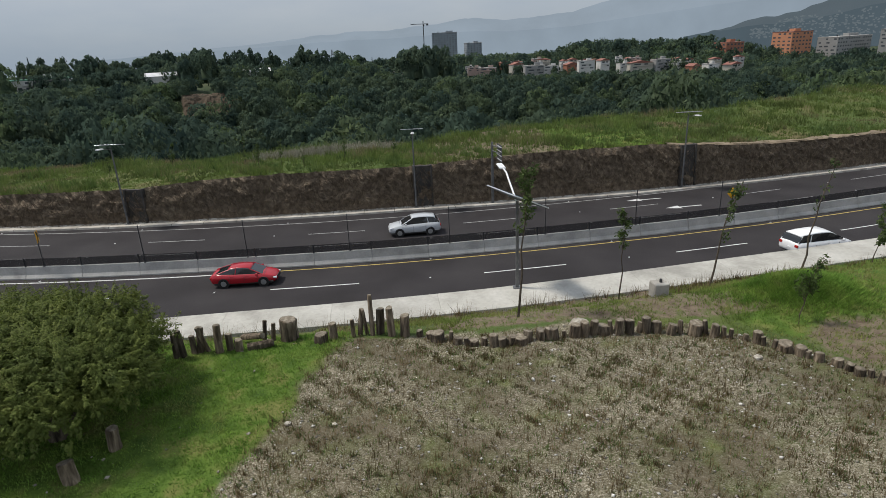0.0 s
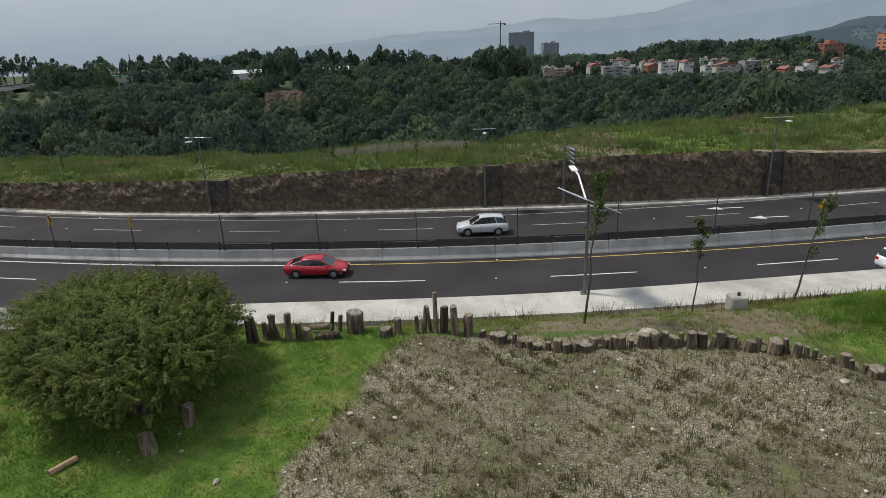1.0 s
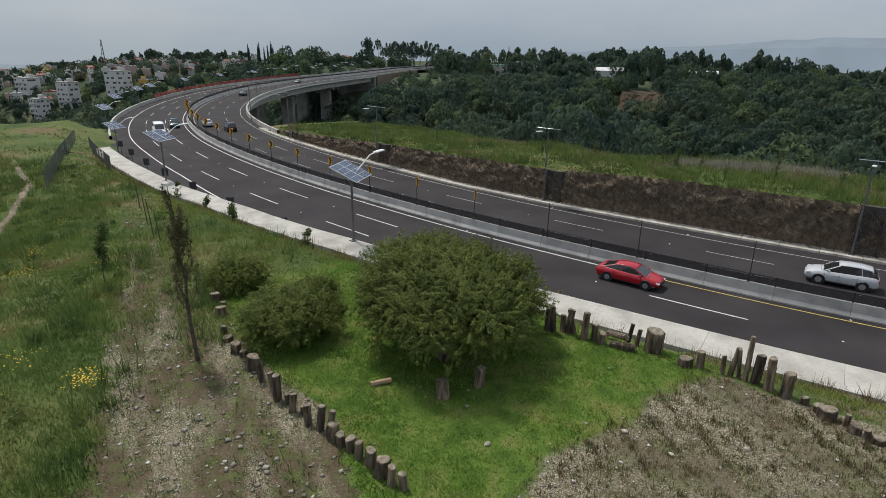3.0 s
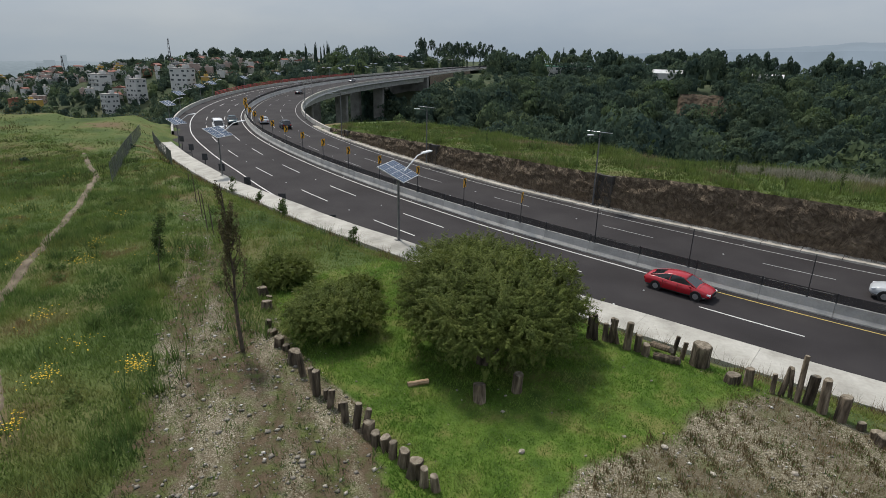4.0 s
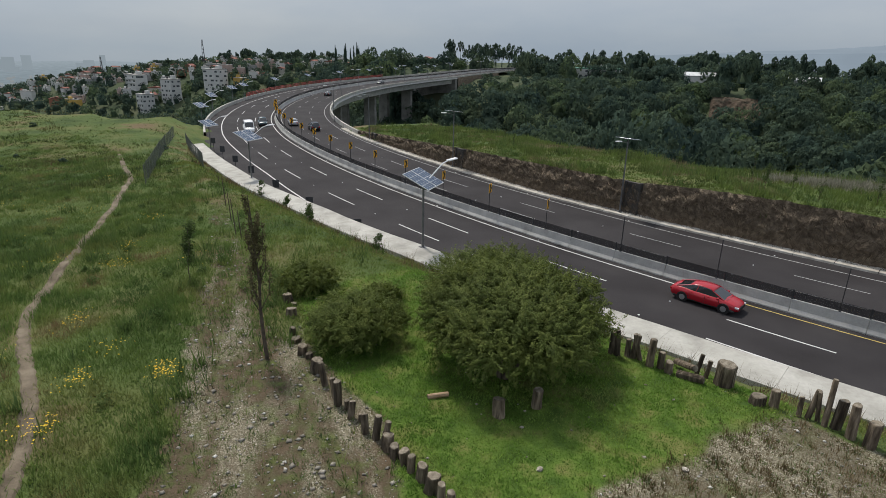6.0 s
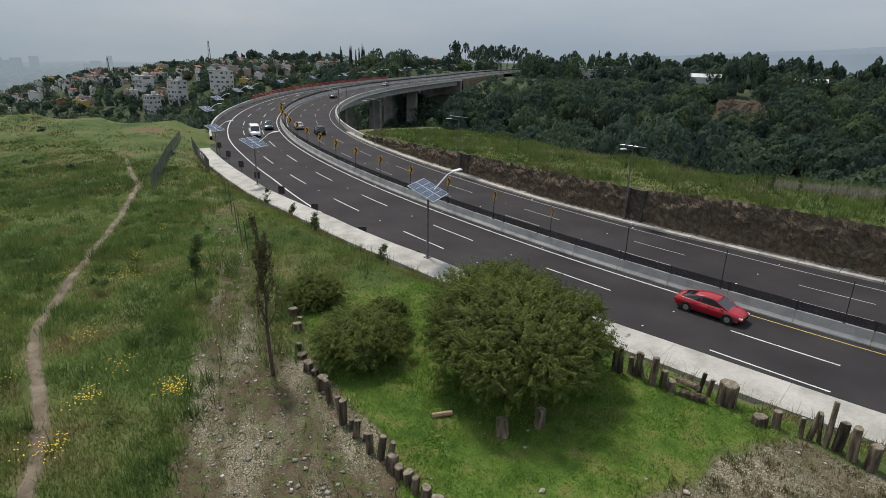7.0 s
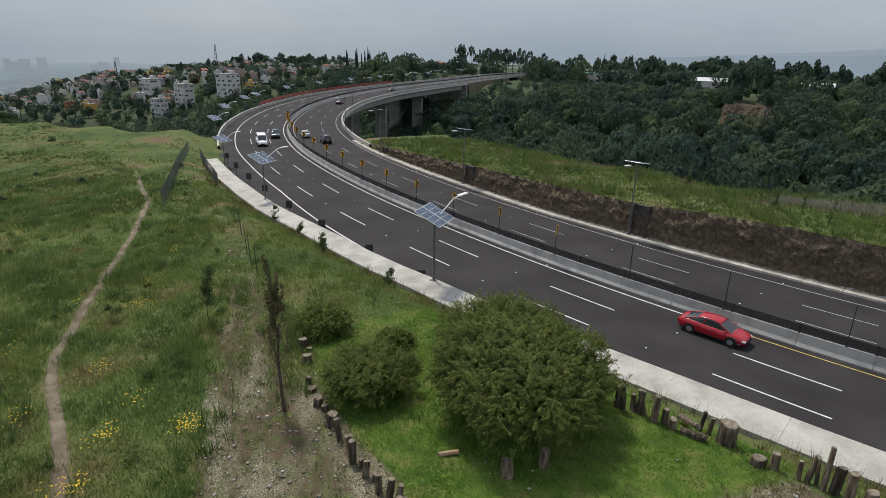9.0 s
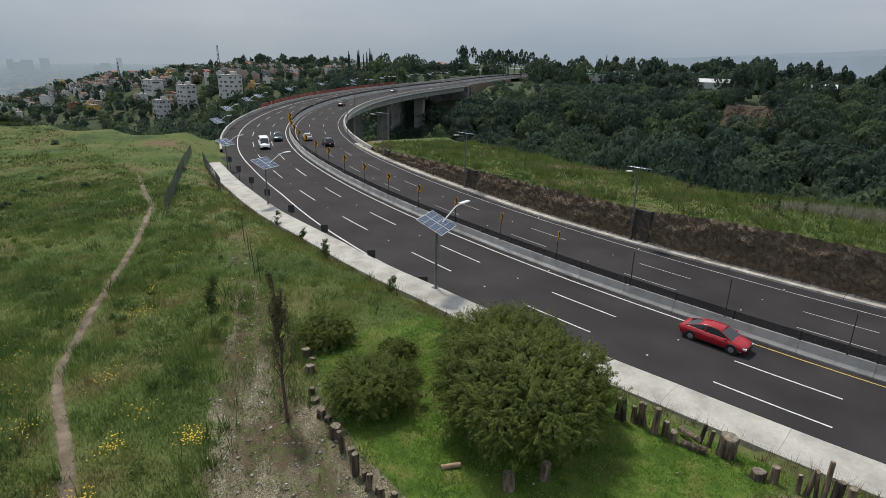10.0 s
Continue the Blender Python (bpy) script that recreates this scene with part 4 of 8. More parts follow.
def crown(rng, nb, n, size, wide=0.62, z0=0.48, z1=0.95, r0=0.24, r1=0.40, lobes=None, core=0.82, reach=0.86):
    """A unit crown: leaf clumps on the skins of rounded lobes, with the skin's normals."""
    if lobes is None:
        a = rng.random(nb) * 6.283 + np.arange(nb) * 2.4
        rr = np.sqrt((np.arange(nb) + 0.5) / nb) * wide
        cen = np.stack([np.cos(a) * rr, np.sin(a) * rr, z0 + (z1 - z0) * (1 - (rr / wide) ** 2) + 0.10 * rng.normal(size=nb)], 1)
        rad = r0 + (r1 - r0) * rng.random(nb)
    else:
        cen, rad = lobes
    tris, soft = [], []
    # solid lobes under the leaves, open below
    for q, r in zip(cen, rad):
        ring = []
        for t, m in ((0.0, 1), (0.9, 5), (1.85, 6)):
            a = 6.2832 * np.arange(m) / m + rng.random()
            k = r * (core + 0.16 * rng.random(m))[:, None]
            ring.append(q + np.stack([math.sin(t) * np.cos(a), math.sin(t) * np.sin(a), math.cos(t) * 0.85 + 0 * a], 1) * k)
        for lo, hi in zip(ring[:-1], ring[1:]):
            for u in range(len(hi)):
                v = (u + 1) % len(hi)
                p = int(round(u * len(lo) / len(hi))) % len(lo)
                w = int(round(v * len(lo) / len(hi))) % len(lo)
                tris.append((lo[p], hi[u], hi[v]))
                if p != w:
                    tris.append((lo[p], hi[v], lo[w]))
        while len(soft) < len(tris):
            t3 = np.array(tris[len(soft)])
            nn = t3 - q
            soft.append(nn / np.linalg.norm(nn, axis=1)[:, None])
    pick = rng.choice(len(cen), n, p=rad**2 / (rad**2).sum())
    d = rng.normal(size=(n, 3)) + np.array([0, 0, 0.45])
    d /= np.linalg.norm(d, axis=1)[:, None]
    c = cen[pick] + d * (rad[pick] * (reach + 0.26 * rng.random(n)))[:, None] * np.array([1, 1, 0.85])
    inside = np.zeros(n, bool)
    for q, r in zip(cen, rad):
        inside |= (np.linalg.norm((c - q) / np.array([1, 1, 0.85]), axis=1) < r * (core - 0.02))
    c, d = c[~inside], d[~inside]
    n = len(c)
    nrm = d + rng.normal(size=(n, 3)) * 0.45
    u = np.cross(nrm, rng.normal(size=(n, 3)))
    u /= np.linalg.norm(u, axis=1)[:, None]
    v = np.cross(nrm, u)
    v /= np.linalg.norm(v, axis=1)[:, None]
    k = size * (0.55 + 0.9 * rng.random(n))[:, None] * np.array([1, 1, 0.7])
    tri = np.stack([c - u * k * 0.55 - v * k * 0.42, c + u * k * 0.6 - v * k * 0.3, c + v * k * 0.62], 1)
    leaf = d * 0.8 + nrm / np.linalg.norm(nrm, axis=1)[:, None] * 0.35
    leaf /= np.linalg.norm(leaf, axis=1)[:, None]
    return np.concatenate([np.array(tris), tri]), np.concatenate([np.array(soft), np.repeat(leaf[:, None], 3, axis=1)])


def woods_mesh(name, crowns, material):
    """One mesh of many crowns: a list of (triangles, normals, tint)."""
    tri = np.concatenate([c[0] for c in crowns]).astype(np.float32)
    nrm = np.concatenate([c[1] for c in crowns]).astype(np.float32)
    tint = np.concatenate([np.full(len(c[0]) * 3, c[2], np.float32) for c in crowns])
    me = scatter_mesh(name, tri, material)
    me.attributes.new("tree", "FLOAT", "POINT").data.foreach_set("value", tint)
    me.attributes.new("custom_normal", "FLOAT_VECTOR", "POINT").data.foreach_set("vector", nrm.ravel())
    return me


def stand(kind, x, y, z, w, h, turn, tint):
    """A crown set on the ground, w wide and h high."""
    tri, nrm = kind
    c, s = math.cos(turn), math.sin(turn)
    R = np.array([[c, -s, 0], [s, c, 0], [0, 0, 1]])
    k = np.array([w, w, h])
    nn = (nrm / k) @ R.T
    nn /= np.linalg.norm(nn, axis=2)[..., None]
    return (tri * k) @ R.T + np.array([x, y, z]), nn, tint


def canopy(rng, nl, n, size, wide=0.70, base=0.28, rise=0.55, r0=0.24, r1=0.38, heart=1.0):
    """A unit crown of broad habit: many lobes over a dome, each thick with leaf clumps."""
    a = rng.random() * 6.283 + np.arange(nl) * 2.4
    rr = np.sqrt((np.arange(nl) + 0.4) / nl) * wide
    cen = np.stack([np.cos(a) * rr, np.sin(a) * rr, base + rise * np.sqrt(np.clip(1 - (rr / (wide * 1.12)) ** 2, 0, 1))], 1) + rng.normal(size=(nl, 3)) * np.array([0.05, 0.05, 0.06])
    rad = r0 + (r1 - r0) * rng.random(nl)
    tris, soft = [], []
    # a shaded heart under the lobes
    ring = []
    for t, m in ((0.0, 1), (0.7, 6), (1.25, 8), (1.75, 8)):
        q = 6.2832 * np.arange(m) / m + rng.random()
        k = heart * (0.72 + 0.14 * rng.random(m))[:, None]
        ring.append(np.array([0, 0, base - 0.1]) + np.stack([math.sin(t) * np.cos(q) * wide * 1.1, math.sin(t) * np.sin(q) * wide * 1.1, (rise + 0.14) * math.cos(t) + 0 * q], 1) * k)
    for lo, hi in zip(ring[:-1], ring[1:]):
        for u in range(len(hi)):
            v = (u + 1) % len(hi)
            g, w = int(u * len(lo) / len(hi)) % len(lo), int(v * len(lo) / len(hi)) % len(lo)
            tris.append((lo[g], hi[u], hi[v]))
            if g != w:
                tris.append((lo[g], hi[v], lo[w]))
    tris = np.array(tris)
    soft = tris - np.array([0, 0, base - 0.3])
    soft = soft / np.linalg.norm(soft, axis=2)[..., None]
    pick = rng.choice(nl, n, p=rad**2 / (rad**2).sum())
    d = rng.normal(size=(n, 3)) + np.array([0, 0, 0.35])
    d /= np.linalg.norm(d, axis=1)[:, None]
    c = cen[pick] + d * (rad[pick] * (0.88 + 0.16 * rng.random(n)))[:, None] * np.array([1, 1, 0.8])
    inside = np.zeros(n, bool)
    for q, r in zip(cen, rad):
        inside |= np.linalg.norm((c - q) / np.array([1, 1, 0.8]), axis=1) < r * 0.86
    c, d = c[~inside], d[~inside]
    n = len(c)
    nrm = d + rng.normal(size=(n, 3)) * 0.4
    u = np.cross(nrm, rng.normal(size=(n, 3)))
    u /= np.linalg.norm(u, axis=1)[:, None]
    v = np.cross(nrm, u)
    v /= np.linalg.norm(v, axis=1)[:, None]
    k = size * (0.5 + 1.0 * rng.random(n))[:, None]
    tri = np.stack([c - u * k * 0.55 - v * k * 0.42, c + u * k * 0.6 - v * k * 0.3, c + v * k * 0.62], 1)
    leaf = d * 0.85 + nrm / np.linalg.norm(nrm, axis=1)[:, None] * 0.4
    leaf /= np.linalg.norm(leaf, axis=1)[:, None]
    return np.concatenate([tris, tri]), np.concatenate([soft, np.repeat(leaf[:, None], 3, axis=1)])


def forest():
    """Far woods: broad crowns shoulder to shoulder over the ravine's slopes and the plateau."""
    rng = np.random.default_rng(21)
    kinds = [canopy(rng, int(rng.integers(9, 17)), 640, 0.115) for k in range(9)]
    thin = [canopy(rng, 8, 110, 0.17, r0=0.28, r1=0.38) for k in range(6)]
    close = [canopy(rng, 24, 1500, 0.07, r0=0.18, r1=0.29) for k in range(4)]
    out, pts = [], []
    # jittered rows over the slope, looser behind its brow
    for d0, d1, gap, az0, az1 in ((186, 425, 9.6, -44, 60), (186, 430, 9.8, 60, 92), (425, 560, 12.0, -44, 92), (560, 760, 15.0, -44, 92), (760, 1150, 26.0, -44, 10)):
        d = d0
        while d < d1:
            az = np.arange(az0, az1, math.degrees(gap / d))
            az = np.radians(az + rng.uniform(-0.5, 0.5, len(az)) * math.degrees(gap / d))
            dd = d + rng.uniform(-0.5, 0.5, len(az)) * gap
            pts.append(np.stack([-np.sin(az) * dd, np.cos(az) * dd], 1))
            d += gap * 0.92
    # the near rim of the ravine
    sr = rng.uniform(0, sta_x(-90), 230)
    pts.append(np.array([at(s, -46 - 60 * rng.random())[:2] for s in sr]))
    pts = np.vstack(pts)
    s, o = road_coords(pts[:, 0], pts[:, 1])
    z = ground_z(pts[:, 0], pts[:, 1])
    d = np.hypot(pts[:, 0], pts[:, 1])
    az = np.degrees(np.arctan2(-pts[:, 0], pts[:, 1]))
    keep = ~((np.abs(o) < 17) & (z > -13)) & ((o < -40) | (pts[:, 0] < np.where(o > 25, -156, -135)))
    keep &= ~((np.abs(az - 20.4) < 2.2) & (d > 326) & (d < 346))
    under = (np.abs(o) < 19) & (s < 480)
    keep &= ~((z > -9) & (np.abs(o) < 30) & (s < 480))
    keep &= ~((d > 510) & (az > 5) & (az < 56))
    keep &= (d < 425) | (rng.random(len(d)) < 0.8)
    low = (s > S_AB_IN - 20) & (np.abs(o) < 55) & (s < 420)
    front = (np.abs(az - 20.4) < 3.6) & (d > 296) & (d < 323)
    for (x, y), zz, dd, lo, fr, a0, un in zip(pts[keep], z[keep], d[keep], low[keep], front[keep], az[keep], under[keep]):
        town = a0 > 56 and dd > 400
        h = rng.uniform(7.5, 15.0) * (0.85 if dd > 420 else 1.0) * (0.55 if lo and zz > -25 else 1.0) * (0.8 if fr else 1.0) * (0.66 if town else 0.6 if a0 > 44 and dd > 400 else 1.0)
        if un:
            h = min(h, -6.0 - zz)
        # open sight lines over the brow: the landing, the sheds, the villas
        fall = float(np.interp(a0, [-46, -34, -28, 3, 5, 12, 15, 34, 37, 40, 51, 54], [0.0, 0.0, 0.064, 0.064, 0.0, 0.0, 0.047, 0.047, 0.05, 0.062, 0.062, 0.0]))
        if fall > 0.04 and dd < (430 if a0 < 6 else 392):
            h = min(h, 16.0 - fall * dd - zz + (1.5 if rng.random() < 0.2 else 0))
            h = max(h, rng.uniform(2.2, 3.6))
        w = min(max(h, 4.0) * rng.uniform(0.50, 0.85), 8.8)
        deep = zz + h < 14.0 - (0.085 if a0 > 64 else 0.15) * dd
        t = thin[rng.integers(6)] if deep or dd > 430 else close[rng.integers(4)] if dd < 225 else kinds[rng.integers(9)]
        out.append(stand(t, x, y, zz - 0.10 * h, w, h, rng.random() * 6.283, rng.random()))
    return tagged(new("forest", woods_mesh("forest", out, LEAF_FOREST)), "dense dark green woods covering the far hillside", "forest", kind="stuff")


forest()


def landslip():
    """A bare brown slip in the wooded slope, with a ragged edge."""
    na, nd = 56, 34
    verts, faces = [], []
    for i in range(na):
        for j in range(nd):
            u, v = i / (na - 1) * 2 - 1, j / (nd - 1)
            az, d = radians(20.4 + 2.5 * u), 325 + 22 * v
            x, y = -math.sin(az) * d, math.cos(az) * d
            z = float(far_land(np.array(x), np.array(y))) + 0.5
            q = Vector((x * 0.22, y * 0.22, 1.0))
            d2 = 1.6 * noise.noise(q) + 0.7 * noise.noise(q * 3.1) + 0.35 * abs(noise.noise(Vector((u * 26, v * 3, 0))))
            edge = max(0.0, abs(u) ** 3 + (1 - v) ** 4 * 0.8 - 0.75) * 6
            verts.append((x - math.sin(az) * d2 * -0.8, y - math.cos(az) * d2 * 0.8, z + 0.5 * d2 - edge))
    for i in range(na - 1):
        for j in range(nd - 1):
            q = i * nd + j
            faces.append((q, q + nd, q + nd + 1, q + 1))
    slip = mat("slip_earth", [(0.036, 0.034, 0.020), (0.062, 0.046, 0.030), (0.088, 0.062, 0.042), (0.038, 0.046, 0.022)], 0.28, 0.95, bump=0.5, bump_scale=1.2, fine=(2.5, 0.35), detail=9)
    tagged(new("landslip", mesh_from("landslip", verts, faces, slip)), "bare brown earth of a landslip in the wooded slope", "ground", kind="structure")


landslip()


def big_bush(name, x, y, w, h, twigs, label, seed, base=0.48, reach=0.5, leaves=84, size=0.056, squash=1.0):
    """A spreading bush: bare stems under a dome of stiff little sprays, open below its rim."""
    rng = np.random.default_rng(seed)
    z0 = float(ground_z(np.array([x]), np.array([y]))[0])
    t = thing(name, x, y, z0 - 0.03, 0, label, "bush")
    for i in range(9):
        a = i * 0.72
        c, s = math.cos(a), math.sin(a)
        part("stem", bent_bm([(0.03 * w * c, 0.03 * w * s, 0), (0.08 * w * c, 0.08 * w * s, h * 0.22), (0.22 * w * c, 0.22 * w * s, h * 0.44), (0.40 * w * c, 0.40 * w * s, h * 0.58)],
                             [0.024 * w, 0.019 * w, 0.012 * w, 0.004 * w]), BARK, t)
    n = twigs
    az, up = rng.random(n) * 6.2832, rng.random(n) ** 0.85
    el = np.arcsin(np.clip(up, 0, 1)) - 0.20 * (rng.random(n) < 0.12)
    lump = 1 + 0.09 * np.sin(3 * az + 1.0 + seed) * np.cos(el) + 0.07 * np.sin(7 * az + 3 * el * 2 + seed) + 0.05 * np.sin(13 * az - 9 * el)
    layer = rng.choice((1.0, 0.92, 0.82), n, p=(0.6, 0.28, 0.12))
    d = np.stack([np.cos(el) * np.cos(az), np.cos(el) * np.sin(az) * squash, np.sin(el)], 1)
    k = (lump * layer * (0.95 + 0.1 * rng.random(n)))[:, None]
    root = np.stack([d[:, 0], d[:, 1], np.sign(d[:, 2]) * np.abs(d[:, 2]) ** 0.8], 1) * k * np.array([w * 0.47, w * 0.47, h * (1 - base) * 0.93]) + np.array([0, 0, h * base])
    # each spray leans out and along the skin, its tip turned up a little, drooping at the rim
    lean = np.cross(d, rng.normal(size=(n, 3)))
    lean /= np.linalg.norm(lean, axis=1)[:, None]
    ax = d * np.array([1, 1, 0.7]) * 0.7 + lean * 0.8
    ax[:, 2] += 0.18 - 0.55 * (el < 0.25)
    ax /= np.linalg.norm(ax, axis=1)[:, None]
    L = reach * (0.55 + 0.8 * rng.random(n))
    f = rng.random((n, leaves)) ** 0.8
    stem = root[:, None] + ax[:, None] * (f * L[:, None])[..., None]
    side = rng.normal(size=(n, leaves, 3))
    side -= (side * ax[:, None]).sum(2)[..., None] * ax[:, None]
    side /= np.linalg.norm(side, axis=2)[..., None]
    c = stem + side * (0.06 * (1.2 - f))[..., None] * (reach / 0.42)
    u = side * 0.75 + ax[:, None] * 0.7 + 0.2 * rng.normal(size=side.shape)
    u /= np.linalg.norm(u, axis=2)[..., None]
    nn = side * 0.5 + d[:, None] * 0.6 + np.array([0, 0, 0.4]) + 0.2 * rng.normal(size=side.shape)
    nn /= np.linalg.norm(nn, axis=2)[..., None]
    u = u - 0.8 * (u * nn).sum(2)[..., None] * nn
    v = np.cross(u, nn)
    v /= np.linalg.norm(v, axis=2)[..., None]
    q = size * (0.6 + 0.8 * rng.random((n, leaves, 1)))
    tri = np.stack([c - v * q * 0.34, c + v * q * 0.34, c + u * q * 1.15], 2).reshape(-1, 3, 3)
    me = scatter_mesh("crown", tri.astype(np.float32), LEAF_BUSH)
    me.attributes.new("custom_normal", "FLOAT_VECTOR", "POINT").data.foreach_set("vector", np.repeat(nn.reshape(-1, 3), 3, axis=0).astype(np.float32).ravel())
    piece("crown", me, t)
    # the dim inner growth
    m = n * 14
    di = rng.normal(size=(m, 3))
    di[:, 2] = np.abs(di[:, 2])
    di /= np.linalg.norm(di, axis=1)[:, None]
    c = di * (0.5 + 0.36 * rng.random((m, 1))) * np.array([w * 0.5, w * 0.5 * squash, h * (1 - base)]) + np.array([0, 0, h * base])
    u, v = rng.normal(size=(m, 3)) * size * 1.6, rng.normal(size=(m, 3)) * size * 1.6
    piece("inner_growth", scatter_mesh("inner_growth", np.stack([c - u, c + u, c + v * 1.4], 1).astype(np.float32), LEAF_BUSH), t)
    return t


big_bush("bush", -10.55, 13.6, 5.9, 3.05, 2000, "large spreading dark green bush with stiff fine sprays on the lawn", 3)
big_bush("bush", -15.15, 10.55, 3.3, 1.55, 640, "smaller spreading green bush beside the log edging", 4, 0.40, 0.42, 50, 0.052)
big_bush("bush", -20.5, 11.9, 2.7, 1.15, 280, "low spreading bush near the log edging", 5, 0.30, 0.38, 38, 0.05)
big_bush("bush", -13.3, 15.7, 5.0, 2.5, 980, "spreading dark green bush grown into the large one", 8, 0.42, 0.5, 70, 0.056)
big_bush("bush", -17.4, 13.4, 1.9, 0.75, 130, "low greyish shrub between the larger bushes", 6, 0.1, 0.36, 36, 0.05)
big_bush("bush", -15.6, 12.4, 1.5, 0.6, 90, "low greyish shrub between the larger bushes", 9, 0.1, 0.34, 34, 0.05)


def gz(x, y):
    return float(ground_z(np.array([float(x)]), np.array([float(y)]))[0])


# ---- logs and stumps ----
def log_mesh(r, h, seed, seg=15, cut=0.0):
    """An upright log: uneven bark sides, a slightly bevelled rim."""
    rg = random.Random(seed)
    ph = [rg.uniform(0, 6.28) for _ in range(4)]
    bm = bmesh.new()
    rings = []
    for t, k in ((-0.15, 1.06), (0.25, 1.0), (0.6, 0.97), (0.96, 0.95), (1.0, 0.88)):
        ring = []
        for i in range(seg):
            a = 6.2832 * i / seg
            rr = r * k * (1 + 0.08 * math.sin(2 * a + ph[0] + t) + 0.06 * math.sin(3 * a + ph[1] + 2 * t) + 0.06 * math.sin(6 * a + ph[2]) + 0.03 * math.sin(13 * a + ph[3] + 3 * t))
            ring.append(bm.verts.new((rr * math.cos(a) + 0.02 * r * math.sin(5 * t), rr * math.sin(a), t * h + cut * math.cos(a + ph[3]) * r * (1 if t > 0.5 else 0))))
        rings.append(ring)
    for a, b in zip(rings[:-1], rings[1:]):
        for i in range(seg):
            bm.faces.new((a[i], a[(i + 1) % seg], b[(i + 1) % seg], b[i]))
    top = [v.co.copy() for v in rings[-1]]
    bm.faces.new(rings[-1])
    bmesh.ops.recalc_face_normals(bm, faces=bm.faces)
    cap = bmesh.new()
    mid = sum(top, Vector()) / seg
    vs = [cap.verts.new(mid + (c - mid) * 0.96 + Vector((0, 0, 0.006))) for c in top]
    in_ = [cap.verts.new(mid + (c - mid) * 0.5 + Vector((0, 0, 0.012))) for c in top]
    for i in range(seg):
        cap.faces.new((vs[i], vs[(i + 1) % seg], in_[(i + 1) % seg], in_[i]))
    cap.faces.new(in_)
    bmesh.ops.recalc_face_normals(cap, faces=cap.faces)
    return bm, cap


def log_post(x, y, r, h, seed, lean=(0, 0), name="log_post", label="short weathered log set upright in the ground", group="upright logs edging the plot", cut=0.0):
    t = thing(name, x, y, gz(x, y), 0, label, "log", group)
    t.matrix_basis = t.matrix_basis @ pose(0, 0, 0, lean[0], lean[1], (seed * 47) % 360)
    b, c = log_mesh(r * 0.86, h, seed, cut=cut)
    bark = part("bark", b, LOG_BARK, t)
    part("cut_end", c, LOG_END, bark, "pale sawn end")
    return t


def along(pts, step, seed, jitter=0.06):
    rg = random.Random(seed)
    p = np.array(pts, float)
    L = np.concatenate([[0], np.cumsum(np.linalg.norm(np.diff(p, axis=0), axis=1))])
    s, out = 0.0, []
    while s < L[-1]:
        out.append((np.interp(s, L, p[:, 0]) + rg.uniform(-jitter, jitter), np.interp(s, L, p[:, 1]) + rg.uniform(-jitter, jitter)))
        s += step * rg.uniform(0.8, 1.25)
    return out


rg = random.Random(77)
TALL = [(-8.62, 16.5, 0.13, 0.85, 2), (-8.42, 16.55, 0.12, 0.95, -4), (-8.15, 16.75, 0.13, 0.60, 5), (-7.98, 16.8, 0.14, 0.88, -6), (-7.75, 16.85, 0.10, 0.95, 14),
        (-7.35, 16.75, 0.17, 0.95, -3), (-7.02, 16.85, 0.14, 0.6, 4), (-6.72, 16.8, 0.17, 0.38, 0), (-6.15, 17.6, 0.09, 0.75, 9), (-5.85, 17.6, 0.1, 0.6, 12), (-3.72, 17.2, 0.17, 0.55, 2),
        (-3.08, 17.3, 0.09, 0.62, 3), (-2.88, 17.4, 0.10, 0.98, -5), (-2.66, 17.5, 0.08, 1.0, 10), (-2.45, 17.3, 0.10, 1.42, -3), (-2.22, 17.45, 0.17, 0.92, 4), (-1.82, 17.25, 0.17, 1.02, -2),
        (-1.38, 17.2, 0.22, 0.72, 2)]
for i, (x, y, r, h, ln) in enumerate(TALL):
    log_post(x, y, r * 0.88, h, 100 + i, (rg.uniform(-4, 4), ln), label="weathered upright log taller than its neighbours in the edging", cut=0.1)
for i, (x, y) in enumerate(along([(-0.9, 17.1), (0.1, 16.7), (0.9, 16.35), (1.9, 16.15), (3.7, 16.3), (5.6, 16.5), (6.5, 16.55), (7.4, 16.4), (8.1, 16.2), (8.6, 15.85), (9.2, 15.6), (9.6, 15.1), (10.1, 14.8), (10.5, 14.35), (11.0, 13.8), (11.5, 13.0), (12.1, 11.9)], 0.30, 5)):
    broad = i % 9 == 2
    log_post(x, y, 0.26 if broad else rg.choice((0.09, 0.13, 0.16, 0.18)) * rg.uniform(0.9, 1.1), (0.42 if 3.9 < x < 8.6 else 0.30) * rg.uniform(0.6, 1.25), 200 + i, (rg.uniform(-8, 8), rg.uniform(-8, 8)), cut=0.10)
# the lawn's edging: broad low slices, then slimmer taller posts
SLICES = [(-19.73, 10.47, 0.27, 0.36), (-19.29, 10.49, 0.14, 0.12), (-18.42, 9.91, 0.24, 0.31), (-16.98, 9.15, 0.12, 0.29), (-16.48, 9.01, 0.20, 0.14), (-15.57, 8.73, 0.20, 0.31), (-15.2, 8.76, 0.15, 0.16), (-14.25, 8.46, 0.23, 0.43),
          (-9.8, 7.86, 0.17, 0.43), (-9.44, 7.82, 0.16, 0.35), (-9.08, 7.85, 0.16, 0.40), (-8.74, 7.75, 0.12, 0.46), (-8.31, 7.73, 0.16, 0.47), (-7.88, 7.66, 0.20, 0.50), (-7.5, 7.6, 0.12, 0.50), (-7.2, 7.68, 0.12, 0.41)]
